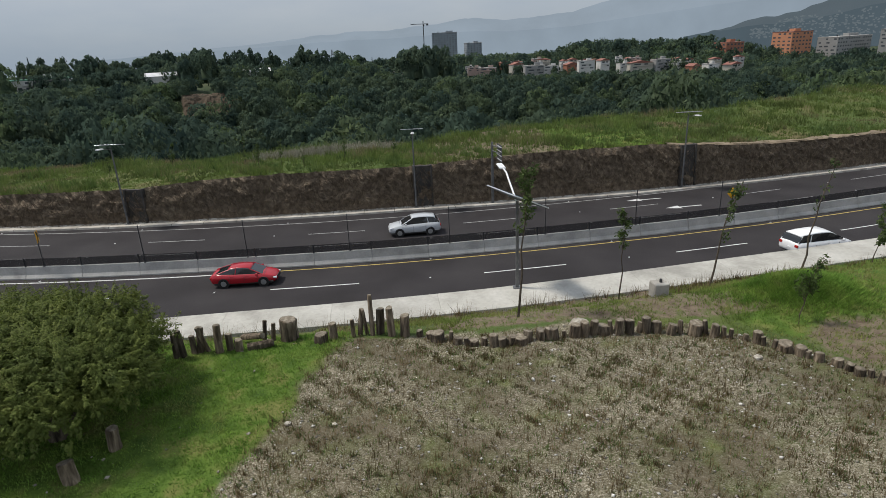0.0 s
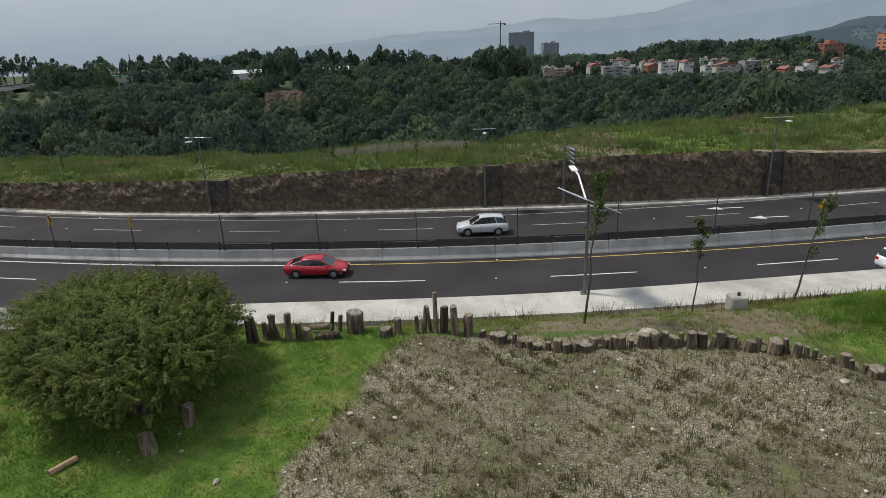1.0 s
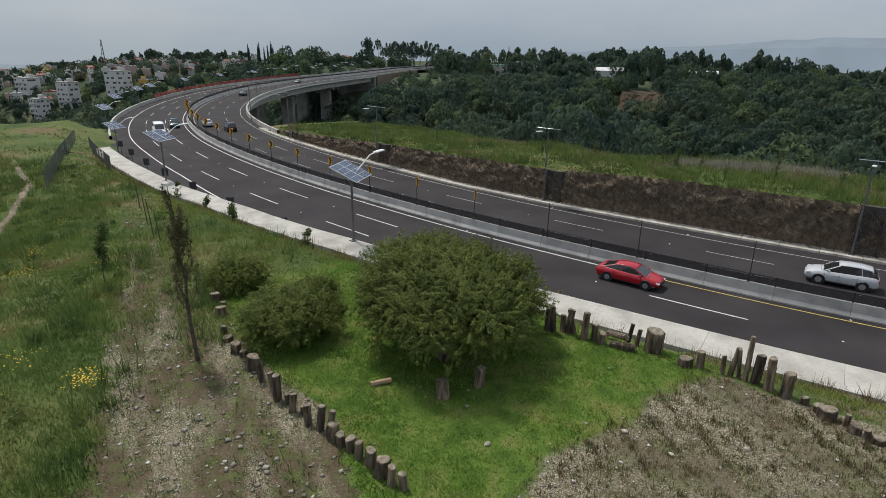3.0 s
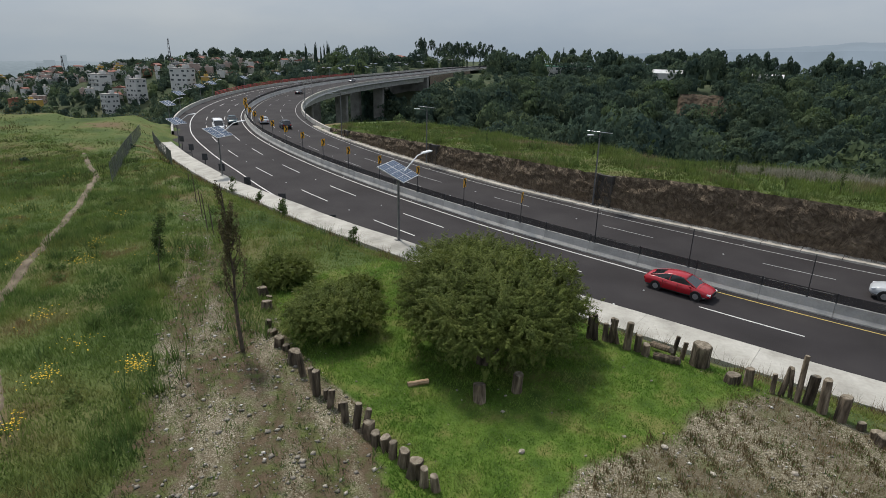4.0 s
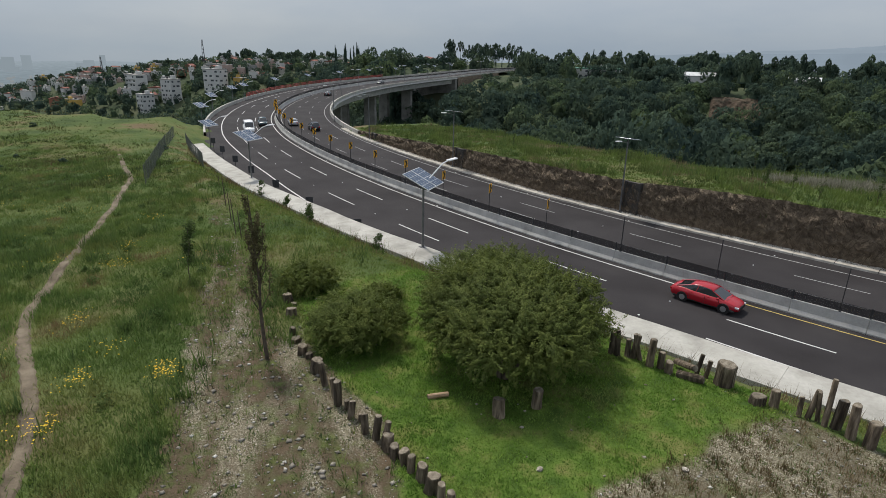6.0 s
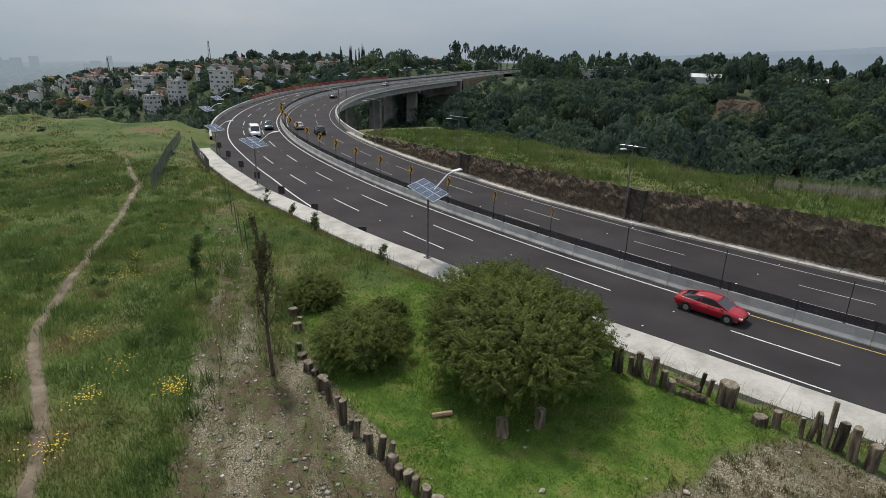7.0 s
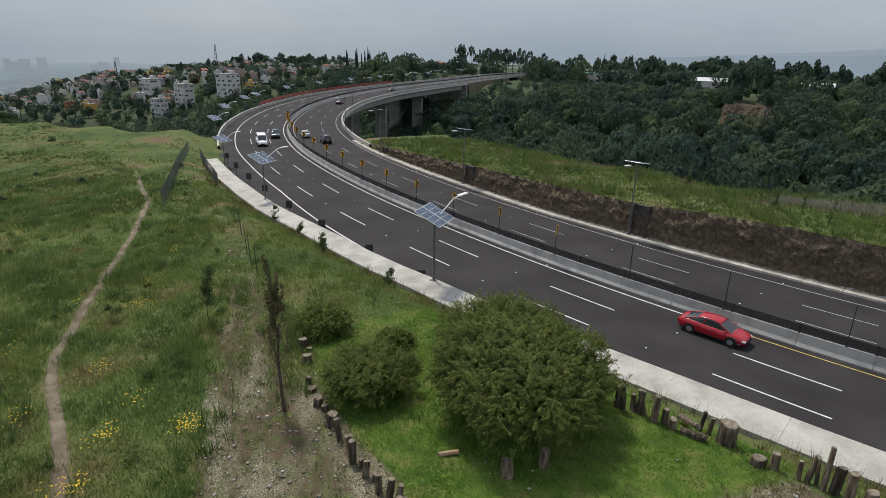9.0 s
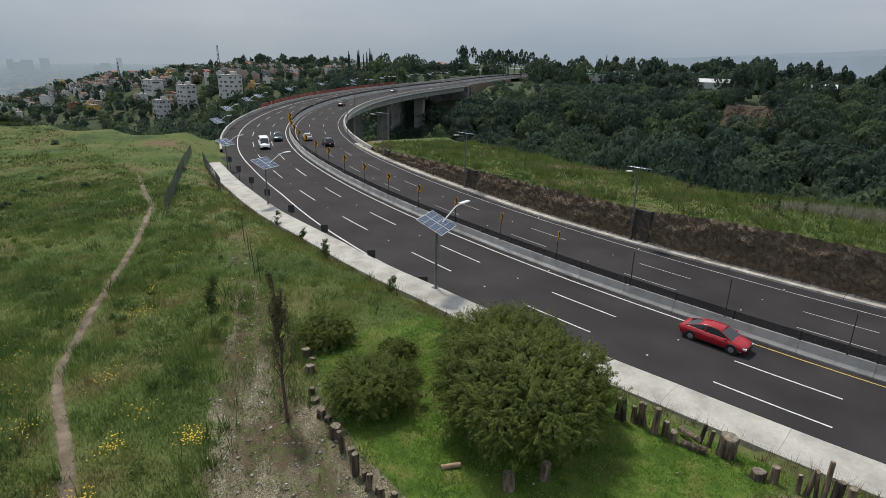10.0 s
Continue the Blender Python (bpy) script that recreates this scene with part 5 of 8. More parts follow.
SLIM = [(-13.38, 8.23, 0.11, 0.77), (-13.1, 8.4, 0.09, 0.25), (-12.58, 8.08, 0.10, 0.66), (-12.25, 7.95, 0.13, 0.77), (-11.9, 8.04, 0.10, 0.31), (-11.5, 7.87, 0.11, 0.51), (-11.2, 7.99, 0.08, 0.24), (-10.75, 7.82, 0.11, 0.56),
        (-10.36, 7.89, 0.11, 0.75), (-10.05, 7.92, 0.11, 0.67)]
for i, (x, y, r, h) in enumerate(SLICES):
    log_post(x, y, r, h, 300 + i, (rg.uniform(-6, 6), rg.uniform(-6, 6)), label="broad short log set upright along the lawn edge", group="upright logs edging the lawn", cut=0.08)
for i, (x, y, r, h) in enumerate(SLIM):
    log_post(x, y, r, h, 340 + i, (rg.uniform(-9, 9), rg.uniform(-9, 9)), label="slim weathered post set upright along the lawn edge", group="upright logs edging the lawn", cut=0.1)
log_post(-5.25, 17.5, 0.34, 0.78, 401, (0, -3), "stump", "broad grey tree stump standing by the log edging", "", 0.16)
log_post(-4.1, 17.0, 0.25, 0.26, 402, (0, 0), "stump", "low broad log slice on bare ground", "", 0.03)
log_post(-8.85, 11.08, 0.2, 0.52, 403, (8, 4), "stump", "brown log seat under the large bush", "log seats under the bush", 0.05)
log_post(-8.4, 12.2, 0.18, 0.62, 404, (-5, 3), "stump", "brown log seat under the large bush", "log seats under the bush", 0.05)
log_post(-10.2, 12.8, 0.25, 0.45, 405, (0, 6), "stump", "brown log seat under the large bush", "log seats under the bush", 0.05)
PALE_WOOD = mat("pale_wood", [(0.20, 0.13, 0.075), (0.30, 0.205, 0.125), (0.38, 0.275, 0.18)], 7.0, 0.85, fine=(30, 0.25))
for nm, x, y, z, r, L, turn, tilt, lab in (("fallen_log", -6.35, 17.25, 0.30, 0.11, 0.95, -35, 72, "weathered log leaning across the upright logs"),
                                           ("fallen_log", -6.0, 16.9, 0.12, 0.13, 0.7, 10, 86, "short weathered log lying on the grass"),
                                           ("fallen_log", -10.55, 10.35, 0.07, 0.075, 0.55, 60, 88, "pale cut log lying on the lawn")):
    t = thing(nm, x, y, gz(x, y) + z, 0, lab, "log")
    t.matrix_basis = t.matrix_basis @ pose(0, 0, 0, 0, tilt, turn) @ pose(0, 0, -L / 2)
    b, c = log_mesh(r, L, 500 + int(x * 7))
    bk = part("bark", b, PALE_WOOD if "pale" in lab else LOG_BARK, t)
    part("cut_end", c, LOG_END, bk, "pale sawn end")


def boulder(x, y, r, seed, label="pale rough stone lying on the ground", flat=0.65):
    rg2 = random.Random(seed)
    bm = bmesh.new()
    bmesh.ops.create_icosphere(bm, subdivisions=2, radius=r)
    for v in bm.verts:
        k = 1 + 0.28 * noise.noise(v.co * (1.7 / r) + Vector((seed, 0, 0))) + 0.1 * noise.noise(v.co * (4.0 / r))
        v.co = Vector((v.co.x * k * 1.2, v.co.y * k, v.co.z * k * flat))
    me = bpy.data.meshes.new("stone")
    bm.to_mesh(me)
    bm.free()
    me.materials.append(STONE)
    ob = tagged(new("stone", me), label, "stone")
    ob.matrix_basis = pose(x, y, gz(x, y) + r * flat * 0.55, 0, 0, rg2.uniform(0, 360))
    return ob


boulder(4.3, 16.95, 0.27, 1, "pale boulder behind the log edging")
for i, (x, y, r) in enumerate([(8.9, 14.6, 0.11), (-2.95, 12.5, 0.06), (11.2, 11.6, 0.08), (-6.7, 10.2, 0.08), (-1.6, 13.9, 0.07), (-4.2, 12.7, 0.08), (3.4, 12.2, 0.06)]):
    boulder(x, y, r, 10 + i)


def concrete_box(x, y):
    t = thing("concrete_post", x, y, gz(x, y), 8, "square concrete marker box with a dark knob on top", "marker")
    part("body", box_bm(0.55, 0.55, 0.62, pose(0, 0, 0.26), 0.03), CONCRETE_OLD, t)
    part("knob", tube_bm((0.05, 0, 0.56), (0.05, 0, 0.70), 0.06, 0.05), STEEL_DARK, t, "dark metal knob")


concrete_box(8.15, 20.3)


# ---- saplings ----
def sapling(x, y, h, lean, crown, seed, label, leaf=LEAF_SAPLING, leaves=420, name="sapling"):
    """A slender stem, bent, with fine limbs and a thin crown of leaves."""
    rg2 = np.random.default_rng(seed)
    t = thing(name, x, y, gz(x, y) - 0.05, 0, label, "tree")
    bm = bmesh.new()
    lean = np.array(lean, float)
    pts = [np.array([lean[0] * (k / 6) ** 1.3 + 0.05 * h / 4 * rg2.normal() * (k > 0), lean[1] * (k / 6) ** 1.3 + 0.04 * rg2.normal() * (k > 0), h * k / 6]) for k in range(7)]
    bm.free()
    part("trunk", bent_bm(pts, [0.042 * (1 - k / 7.5) * h / 4.2 for k in range(7)]), BARK, t)
    cs, rs = [], []
    for k in range(14):
        f = rg2.uniform(crown[0], 1.0)
        b = np.array([np.interp(f * 6, range(7), [p[i] for p in pts]) for i in range(3)])
        a = rg2.random() * 6.283
        L = crown[1] * rg2.uniform(0.5, 1.1) * (1.15 - f * 0.5)
        e = b + np.array([math.cos(a) * L * 0.6, math.sin(a) * L * 0.6, L * 0.75])
        part("limb", bent_bm([b, b + (e - b) * 0.5 + np.array([0, 0, -0.04]), e], [0.013, 0.009, 0.004], 4), BARK, t)
        cs += [b + (e - b) * 0.55, e]
        rs += [0.16, 0.18]
    tri = leaf_cloud(rg2, np.array(cs), np.array(rs) * crown[1] / 0.5, leaves, 0.085, 1.0, 0.1, 0.3)
    piece("crown", scatter_mesh("crown", tri.astype(np.float32), leaf), t)
    return t


sapling(2.5, 18.2, 5.0, (0.35, 0.2), (0.45, 0.55), 1, "slender young tree with sparse leaves by the log edging", leaves=700)
sapling(6.6, 20.2, 3.6, (0.1, 0.1), (0.5, 0.45), 2, "slender young tree with a small crown beside the strip")
sapling(10.6, 21.4, 4.6, (1.0, 0.2), (0.42, 0.5), 3, "slender leaning young tree beside the strip", leaves=380)
sapling(15.4, 23.2, 4.6, (0.9, 0.3), (0.5, 0.4), 4, "thin leaning sapling almost bare of leaves", leaves=90)
sapling(18.6, 23.4, 2.4, (0.4, 0.1), (0.35, 0.5), 5, "small leafy sapling beside the strip", leaves=600)
sapling(11.2, 16.5, 2.2, (0.4, 0.2), (0.3, 0.5), 6, "small leafy sapling on the grass mound", leaves=450)
BROWN_LEAF = mat("brown_leaf", [(0.075, 0.07, 0.03), (0.12, 0.10, 0.05)], 3.0, 0.8, per_island=0.3, spec=0.2)
def twig_tree(x, y, h, lean, seed, label, limbs=30, leaves=2600):
    """A thin young tree: many upright twigs round a slim stem, few small brownish leaves."""
    rg2 = np.random.default_rng(seed)
    t = thing("young_tree", x, y, gz(x, y) - 0.05, 0, label, "tree")
    pts = [np.array([lean[0] * k / 6 + 0.03 * rg2.normal() * (k > 0), lean[1] * k / 6 + 0.03 * rg2.normal() * (k > 0), h * k / 6]) for k in range(7)]
    part("trunk", bent_bm(pts, [0.062 * (1 - k / 6.6) + 0.006 for k in range(7)]), BARK, t)
    cs = []
    for k in range(limbs):
        f = rg2.uniform(0.30, 0.88)
        b = np.array([np.interp(f * 6, range(7), [p_[i] for p_ in pts]) for i in range(3)])
        a, L = rg2.random() * 6.283, rg2.uniform(0.5, 1.0) * (1.9 - 1.2 * f) * h / 5.5
        out_by = rg2.uniform(0.16, 0.34)
        e = b + np.array([math.cos(a) * L * out_by, math.sin(a) * L * out_by, L])
        m = b + (e - b) * 0.4 + np.array([math.cos(a), math.sin(a), 0]) * L * 0.10
        part("limb", bent_bm([b, m, e], [0.017, 0.012, 0.005], 4), BARK, t)
        cs += [m + (e - m) * q for q in (0.1, 0.3, 0.5, 0.7, 0.85, 1.0)]
    tri = leaf_cloud(rg2, np.array(cs), np.full(len(cs), 0.10), leaves, 0.055, 1.5, 0.1, 0.3)
    piece("crown", scatter_mesh("crown", tri.astype(np.float32), BROWN_LEAF), t)


twig_tree(-16.1, 7.72, 5.6, (-0.25, -0.05), 7, "tall thin young tree with sparse brownish leaves on the track")


def stake(x, y, h, lean):
    """A thin straight stake, leaning a little."""
    t = thing("stake", x, y, gz(x, y) - 0.1, 0, "thin brown wooden stake standing beside the track", "stake", "stakes along the track")
    part("rod", bent_bm([(0, 0, 0), (lean * 0.5, 0.01, h * 0.5), (lean, 0.0, h)], [0.032, 0.028, 0.022], 6), BARK, t)


for x_, y_, h_, ln_ in ((-28.75, 12.7, 1.7, -0.25), (-29.9, 12.9, 2.1, -0.3), (-33.0, 14.0, 1.8, -0.2), (-37.0, 15.4, 1.9, -0.2), (-44.5, 18.1, 1.2, 0.0)):
    stake(x_, y_, h_, ln_)
sapling(-24.6, 8.4, 2.6, (0.2, 0.1), (0.15, 0.6), 8, "small leafy shrub tree in the tall grass", leaves=900)
for x_, y_, h_, n_ in ((-29.3, 64.0, 2.3, 500), (-16.85, 54.1, 2.5, 420), (-12.8, 54.8, 2.2, 160)):
    sapling(x_, y_, h_, (0.2, 0.1), (0.25, 0.5), 80 + int(h_ * 10), "thin young tree on top of the cut bank", leaves=n_)
for i, (s_, o_, h_) in enumerate(((sta_x(-27.2), 0.1, 1.25), (sta_x(-42.5), 2.1, 1.2), (sta_x(-37.0), 2.3, 1.0), (sta_x(-33.0), 2.5, 1.1), (sta_x(-31.0), 3.4, 0.9), (sta_x(-24.5), 3.0, 0.9))):
    p_ = at(s_, float(strip_offset(at(s_, 0)[0])) + o_)
    sapling(p_[0], p_[1], h_, (0.08, 0.05), (0.08, 0.42), 60 + i, "leafy grey-green tall weed beside the concrete strip", LEAF_SAPLING, 420, "tall_weed")
for i, (x_, y_) in enumerate([(-33.0, 58.0), (-15.5, 57.0), (-9.3, 57.5), (-4.5, 58.5), (-50.0, 60.0), (-20.0, 60.0)]):
    sapling(x_, y_, 2.2 + 0.3 * (i % 3), (0.1, 0.0), (0.2, 0.35), 30 + i, "small dark sapling on the grassy bank", leaves=260)


# ---- the trodden footpath through the field ----
def footpath():
    p = np.array(TRAIL, float)
    L = np.concatenate([[0], np.cumsum(np.linalg.norm(np.diff(p, axis=0), axis=1))])
    ss = np.arange(0, L[-1], 0.2)
    q = np.stack([np.interp(ss, L, p[:, 0]), np.interp(ss, L, p[:, 1])], 1)
    for k in range(6):      # round off the corners
        q[4:-4] = (q[:-8] + 2 * q[2:-6] + 2 * q[4:-4] + 2 * q[6:-2] + q[8:]) / 8
    d = np.gradient(q, axis=0)
    d /= np.linalg.norm(d, axis=1)[:, None]
    nn = np.stack([-d[:, 1], d[:, 0]], 1)
    verts, faces = [], []
    for i in range(len(q)):
        w0 = 0.165 + 0.08 * noise.noise((ss[i] * 0.9, 1.0, 0)) + 0.07 * noise.noise((ss[i] * 3.1, 2.0, 0))
        w1 = 0.165 + 0.08 * noise.noise((ss[i] * 0.9, 5.0, 0)) + 0.07 * noise.noise((ss[i] * 3.1, 7.0, 0))
        for f in (-w0 - 0.12, -w0, -w0 * 0.3, w1 * 0.3, w1, w1 + 0.12):
            x, y = q[i] + nn[i] * f
            edge = abs(f) > max(w0 if f < 0 else w1, 0.05) + 0.01
            verts.append((x, y, gz(x, y) + (-0.06 if edge else 0.045 - 0.02 * (abs(f) < 0.12))))
    for i in range(len(q) - 1):
        for j in range(5):
            a = i * 6 + j
            faces.append((a, a + 6, a + 7, a + 1))
    earth = mat("trodden_earth", [(0.085, 0.066, 0.044), (0.140, 0.112, 0.078), (0.21, 0.174, 0.125)], 1.3, 0.95, bump=0.02, bump_scale=14, fine=(11, 0.25), detail=9)
    tagged(new("footpath", mesh_from("footpath", verts, faces, earth)), "narrow trodden earth footpath through tall grass", "footpath", kind="structure")


footpath()


# ---- loose ground cover ----
def blades(rng, x, y, h, per, spread, width, bend=0.6):
    """Tufts of grass: per blades at each place, h tall."""
    n = len(x)
    z = ground_z(x, y)
    x, y, z, h = (np.repeat(v, per) for v in (x, y, z, h))
    a = rng.random(n * per) * 6.283
    r = spread * rng.random(n * per)
    bx, by = x + np.cos(a) * r, y + np.sin(a) * r
    hh = h * (0.55 + 0.6 * rng.random(n * per))
    la = a + rng.normal(size=n * per) * 0.9
    tx, ty = bx + np.cos(la) * hh * bend * rng.random(n * per), by + np.sin(la) * hh * bend * rng.random(n * per)
    w = width * (0.6 + 0.8 * rng.random(n * per))
    px_, py_ = -np.sin(la + rng.normal(size=n * per)) * w, np.cos(la) * w
    z = z - 0.015
    return np.stack([np.stack([bx - px_, by - py_, z], 1), np.stack([bx + px_, by + py_, z], 1), np.stack([tx, ty, z + hh], 1)], 1)


def cover(name, tris, material, label, category):
    return tagged(new(name, scatter_mesh(name, tris.astype(np.float32), material)), label, category, kind="stuff")


rng = np.random.default_rng(9)


def sample(n, x0, x1, y0, y1, keep):
    x, y = rng.uniform(x0, x1, n), rng.uniform(y0, y1, n)
    k = keep(x, y)
    return x[k], y[k]


x, y = sample(60000, -21, -3, 4, 19.5, lambda x, y: rng.random(len(x)) < in_lawn(x, y))
cover("lawn_grass", blades(rng, x, y, 0.05 + 0.03 * (1 + wob(x, y, 0.8)), 4, 0.10, 0.013, 1.3), GRASS_LAWN, "short bright green lawn grass", "grass")


def strip_side(x, y):
    """1 on the short grass between the track and the concrete strip."""
    return smooth(0.8, 2.2, y - np.interp(x, [-48, -40, -32, -25, -18.3, -14], [18, 15.8, 13.2, 10.4, 8.6, 8.5]))


def field_here(x, y):
    o = road_coords(x, y)[1]
    d = np.hypot(x, y)
    bare = np.maximum.reduce([in_lawn(x, y), in_trail(x, y) * 1.2, in_track(x, y) * 0.93, in_gravel(x, y)])
    bare = np.maximum(bare, 0.75 * strip_side(x, y))
    return (rng.random(len(x)) > bare) & (o > strip_offset(x) + 2.3) & (rng.random(len(x)) < np.clip(26 / d, 0.1, 1))


x, y = sample(165000, -98, -8, -16, 26, field_here)
hgt = (0.16 + 0.20 * smooth(-0.2, 0.7, wob(x, y, 0.45)) + 0.08 * wob(x, y, 1.7)) * np.where((x > -22) & (y > 9), 0.7, 1.0)
cover("field_grass", blades(rng, x, y, np.clip(hgt, 0.08, 0.6), 6, 0.26, 0.0135, 1.1) , GRASS_FIELD, "tall uneven wild grass and weeds", "grass")
x, y = sample(26000, -42, -11, -8, 13, lambda x, y: field_here(x, y) & (rng.random(len(x)) < 0.75))
cover("field_grass", blades(rng, x, y, 0.10 + 0.10 * rng.random(len(x)), 6, 0.24, 0.012, 1.4), GRASS_FIELD, "low undergrowth between the tall grass", "grass")
x, y = sample(70000, -149, -50, -48, 50, lambda x, y: field_here(x, y))
cover("field_grass", blades(rng, x, y, 0.16 + 0.26 * smooth(-0.1, 0.9, wob(x, y, 0.3) + 0.4 * wob(x, y, 1.1)), 6, 0.6, 0.05, 1.2), GRASS_FAR, "wild grass of the open field", "grass")
x, y = sample(80000, -4, 26, 9, 25, lambda x, y: (road_coords(x, y)[1] > strip_offset(x) + 2.2) & (rng.random(len(x)) > in_gravel(x, y)) & (rng.random(len(x)) < np.where((x < 9) & (x > 0), 0.14 + 0.7 * smooth(0.1, 0.7, wob(x, y, 0.9, 1.0)), 0.35 + 0.6 * smooth(0.0, 0.5, wob(x, y, 0.5, 1.0)))))
x2, y2 = sample(60000, -60, -17, 8, 26, lambda x, y: (rng.random(len(x)) < strip_side(x, y) * (1 - in_lawn(x, y)) * (0.35 + 0.65 * smooth(-0.5, 0.3, wob(x, y, 0.6, 2.0)))) & (road_coords(x, y)[1] > strip_offset(x) + 2.3))
cover("verge_grass", blades(rng, x2, y2, 0.10 + 0.12 * smooth(0, 0.8, wob(x2, y2, 0.7)), 4, 0.14, 0.018, 1.1), GRASS_VERGE, "short green grass between the track and the strip", "grass")
cover("verge_grass", blades(rng, x, y, 0.10 + 0.10 * smooth(0, 0.8, wob(x, y, 0.6)) * 0.7, 5, 0.14, 0.013, 1.2), GRASS_VERGE, "patchy green grass of the verge", "grass")
x, y = sample(110000, -6, 13, 5, 17, lambda x, y: (rng.random(len(x)) < in_gravel(x, y) * (0.20 + 0.75 * smooth(0.1, 0.8, wob(x, y, 0.7, 3.0) * 0.5 + 0.9 * wob(x, y, 4.3, 1.0)))))
k_ = rng.random(len(x)) < 0.42
cover("small_weeds", blades(rng, x[k_], y[k_], 0.03 + 0.12 * rng.random(k_.sum()) ** 2, 5, 0.08, 0.010, 0.9), WEED, "small green weeds scattered over gravel", "weeds")
cover("dry_weeds", blades(rng, x, y, 0.03 + 0.27 * rng.random(len(x)) ** 4, 5, 0.06, 0.007, 0.5), GRASS_DRY, "dry brownish weeds scattered over gravel", "weeds")
x, y = sample(70000, -40, -7, 1, 19, lambda x, y: (rng.random(len(x)) < in_track(x, y) * (0.20 + 0.80 * smooth(-0.1, 0.5, wob(x, y, 1.3, 6.0) * 0.7 + 0.6 * wob(x, y, 4.0, 1.0)))))
cover("small_weeds", blades(rng, x, y, 0.03 + 0.13 * rng.random(len(x)) ** 3, 5, 0.10, 0.010, 1.1), WEED, "green weeds growing over the stony track", "weeds")
x, y = sample(40000, -40, -7, 1, 19, lambda x, y: (rng.random(len(x)) < in_track(x, y) * (0.12 + 0.5 * smooth(0.2, 0.8, wob(x, y, 0.8, 2.0)))))
cover("dry_weeds", blades(rng, x, y, 0.03 + 0.12 * rng.random(len(x)) ** 2, 6, 0.12, 0.009, 0.9), GRASS_DRY, "dry weeds on the stony track", "weeds")
# the far bank's grass, hanging over its brow
ss_ = rng.uniform(5, sta_x(-92), 38000)
oo_ = rng.uniform(0.0, 1.0, 38000) ** 1.3 * 21
pp_ = np.array([np.interp(ss_, STA, ROAD[:, 0]), np.interp(ss_, STA, ROAD[:, 1])])
nn_ = np.array([np.interp(ss_, STA, NOR[:, 0]), np.interp(ss_, STA, NOR[:, 1])])
q_ = pp_ + nn_ * (wall_offset(pp_[0]) - 0.35 - oo_)
cover("bank_grass", blades(rng, q_[0], q_[1], 0.16 + 0.55 * smooth(-0.1, 0.9, wob(q_[0], q_[1], 0.33) + 0.5 * wob(q_[0], q_[1], 1.1, 2.0)) + 0.015 * oo_, 5, 0.4, 0.036), GRASS_BERM, "rough green grass on top of the cut bank", "grass")
# rank weeds in clumps behind the brow
k_ = (rng.random(38000) < 0.14) & (wob(q_[0], q_[1], 0.27, 4.0) + 0.6 * wob(q_[0], q_[1], 0.9) > 0.05) & (oo_ > 0.6)
cover("bank_weeds", blades(rng, q_[0][k_], q_[1][k_], 0.5 + 0.5 * rng.random(k_.sum()), 12, 0.3, 0.035, 0.9), WEED, "rank dark weeds on top of the cut bank", "weeds")
# pale feathery grass at the back of the bank
k_ = rng.random(1500)
x, y = -19.6 + 14.5 * k_ + 0.5 * rng.normal(size=1500), 64.0 + 4.6 * k_ + 1.0 * rng.normal(size=1500)
cover("plume_grass", blades(rng, x, y, 0.5 + 0.45 * rng.random(1500), 5, 0.25, 0.026, 0.6), PLUME, "tall pale feathery grass along the bank's back edge", "grass")
# dry stalks and roots hanging on the bank's face
n_ = 24000
ss_ = rng.uniform(5, sta_x(-90), n_)
pp_ = np.array([np.interp(ss_, STA, ROAD[:, 0]), np.interp(ss_, STA, ROAD[:, 1])])
nn_ = np.array([np.interp(ss_, STA, NOR[:, 0]), np.interp(ss_, STA, NOR[:, 1])])
tt_ = rng.random(n_) ** 0.8
zz_ = wall_height(pp_[0]) * tt_
q_ = pp_ + nn_ * (wall_offset(pp_[0]) - 0.42 * tt_**2 + 0.12)
al_ = TAN[np.searchsorted(STA, ss_).clip(0, len(TAN) - 1)]
k_ = np.stack([q_[0], q_[1], zz_], 1)
len_ = (0.25 + 0.55 * rng.random(n_))[:, None]
sl_ = 0.55 * np.sign(wob(ss_, zz_, 0.8)) + 0.35 * rng.normal(size=n_)
dn_ = np.stack([al_[:, 0] * sl_, al_[:, 1] * sl_, -np.ones(n_)], 1)
wd_ = np.stack([al_[:, 0], al_[:, 1], 0 * zz_], 1) * (0.012 + 0.02 * rng.random(n_))[:, None]
ou_ = np.stack([nn_[0], nn_[1], 0 * zz_], 1) * (0.10 + 0.12 * rng.random(n_))[:, None]
cover("bank_stalks", np.stack([k_ - wd_ + ou_, k_ + wd_ + ou_, k_ + dn_ * len_ + ou_ * 0.4], 1), STALK, "dry brown stalks and roots on the cut bank", "dead plants")
# tall weeds in the field
x, y = sample(7000, -75, -15, -10, 22, lambda x, y: field_here(x, y) & (wob(x, y, 0.33, 5.0) + 0.7 * wob(x, y, 1.0, 2.0) > 0.25))
cover("tall_weeds", blades(rng, x, y, 0.45 + 0.35 * rng.random(len(x)), 14, 0.3, 0.02, 0.9), WEED, "taller dark green weeds standing in the field", "weeds")
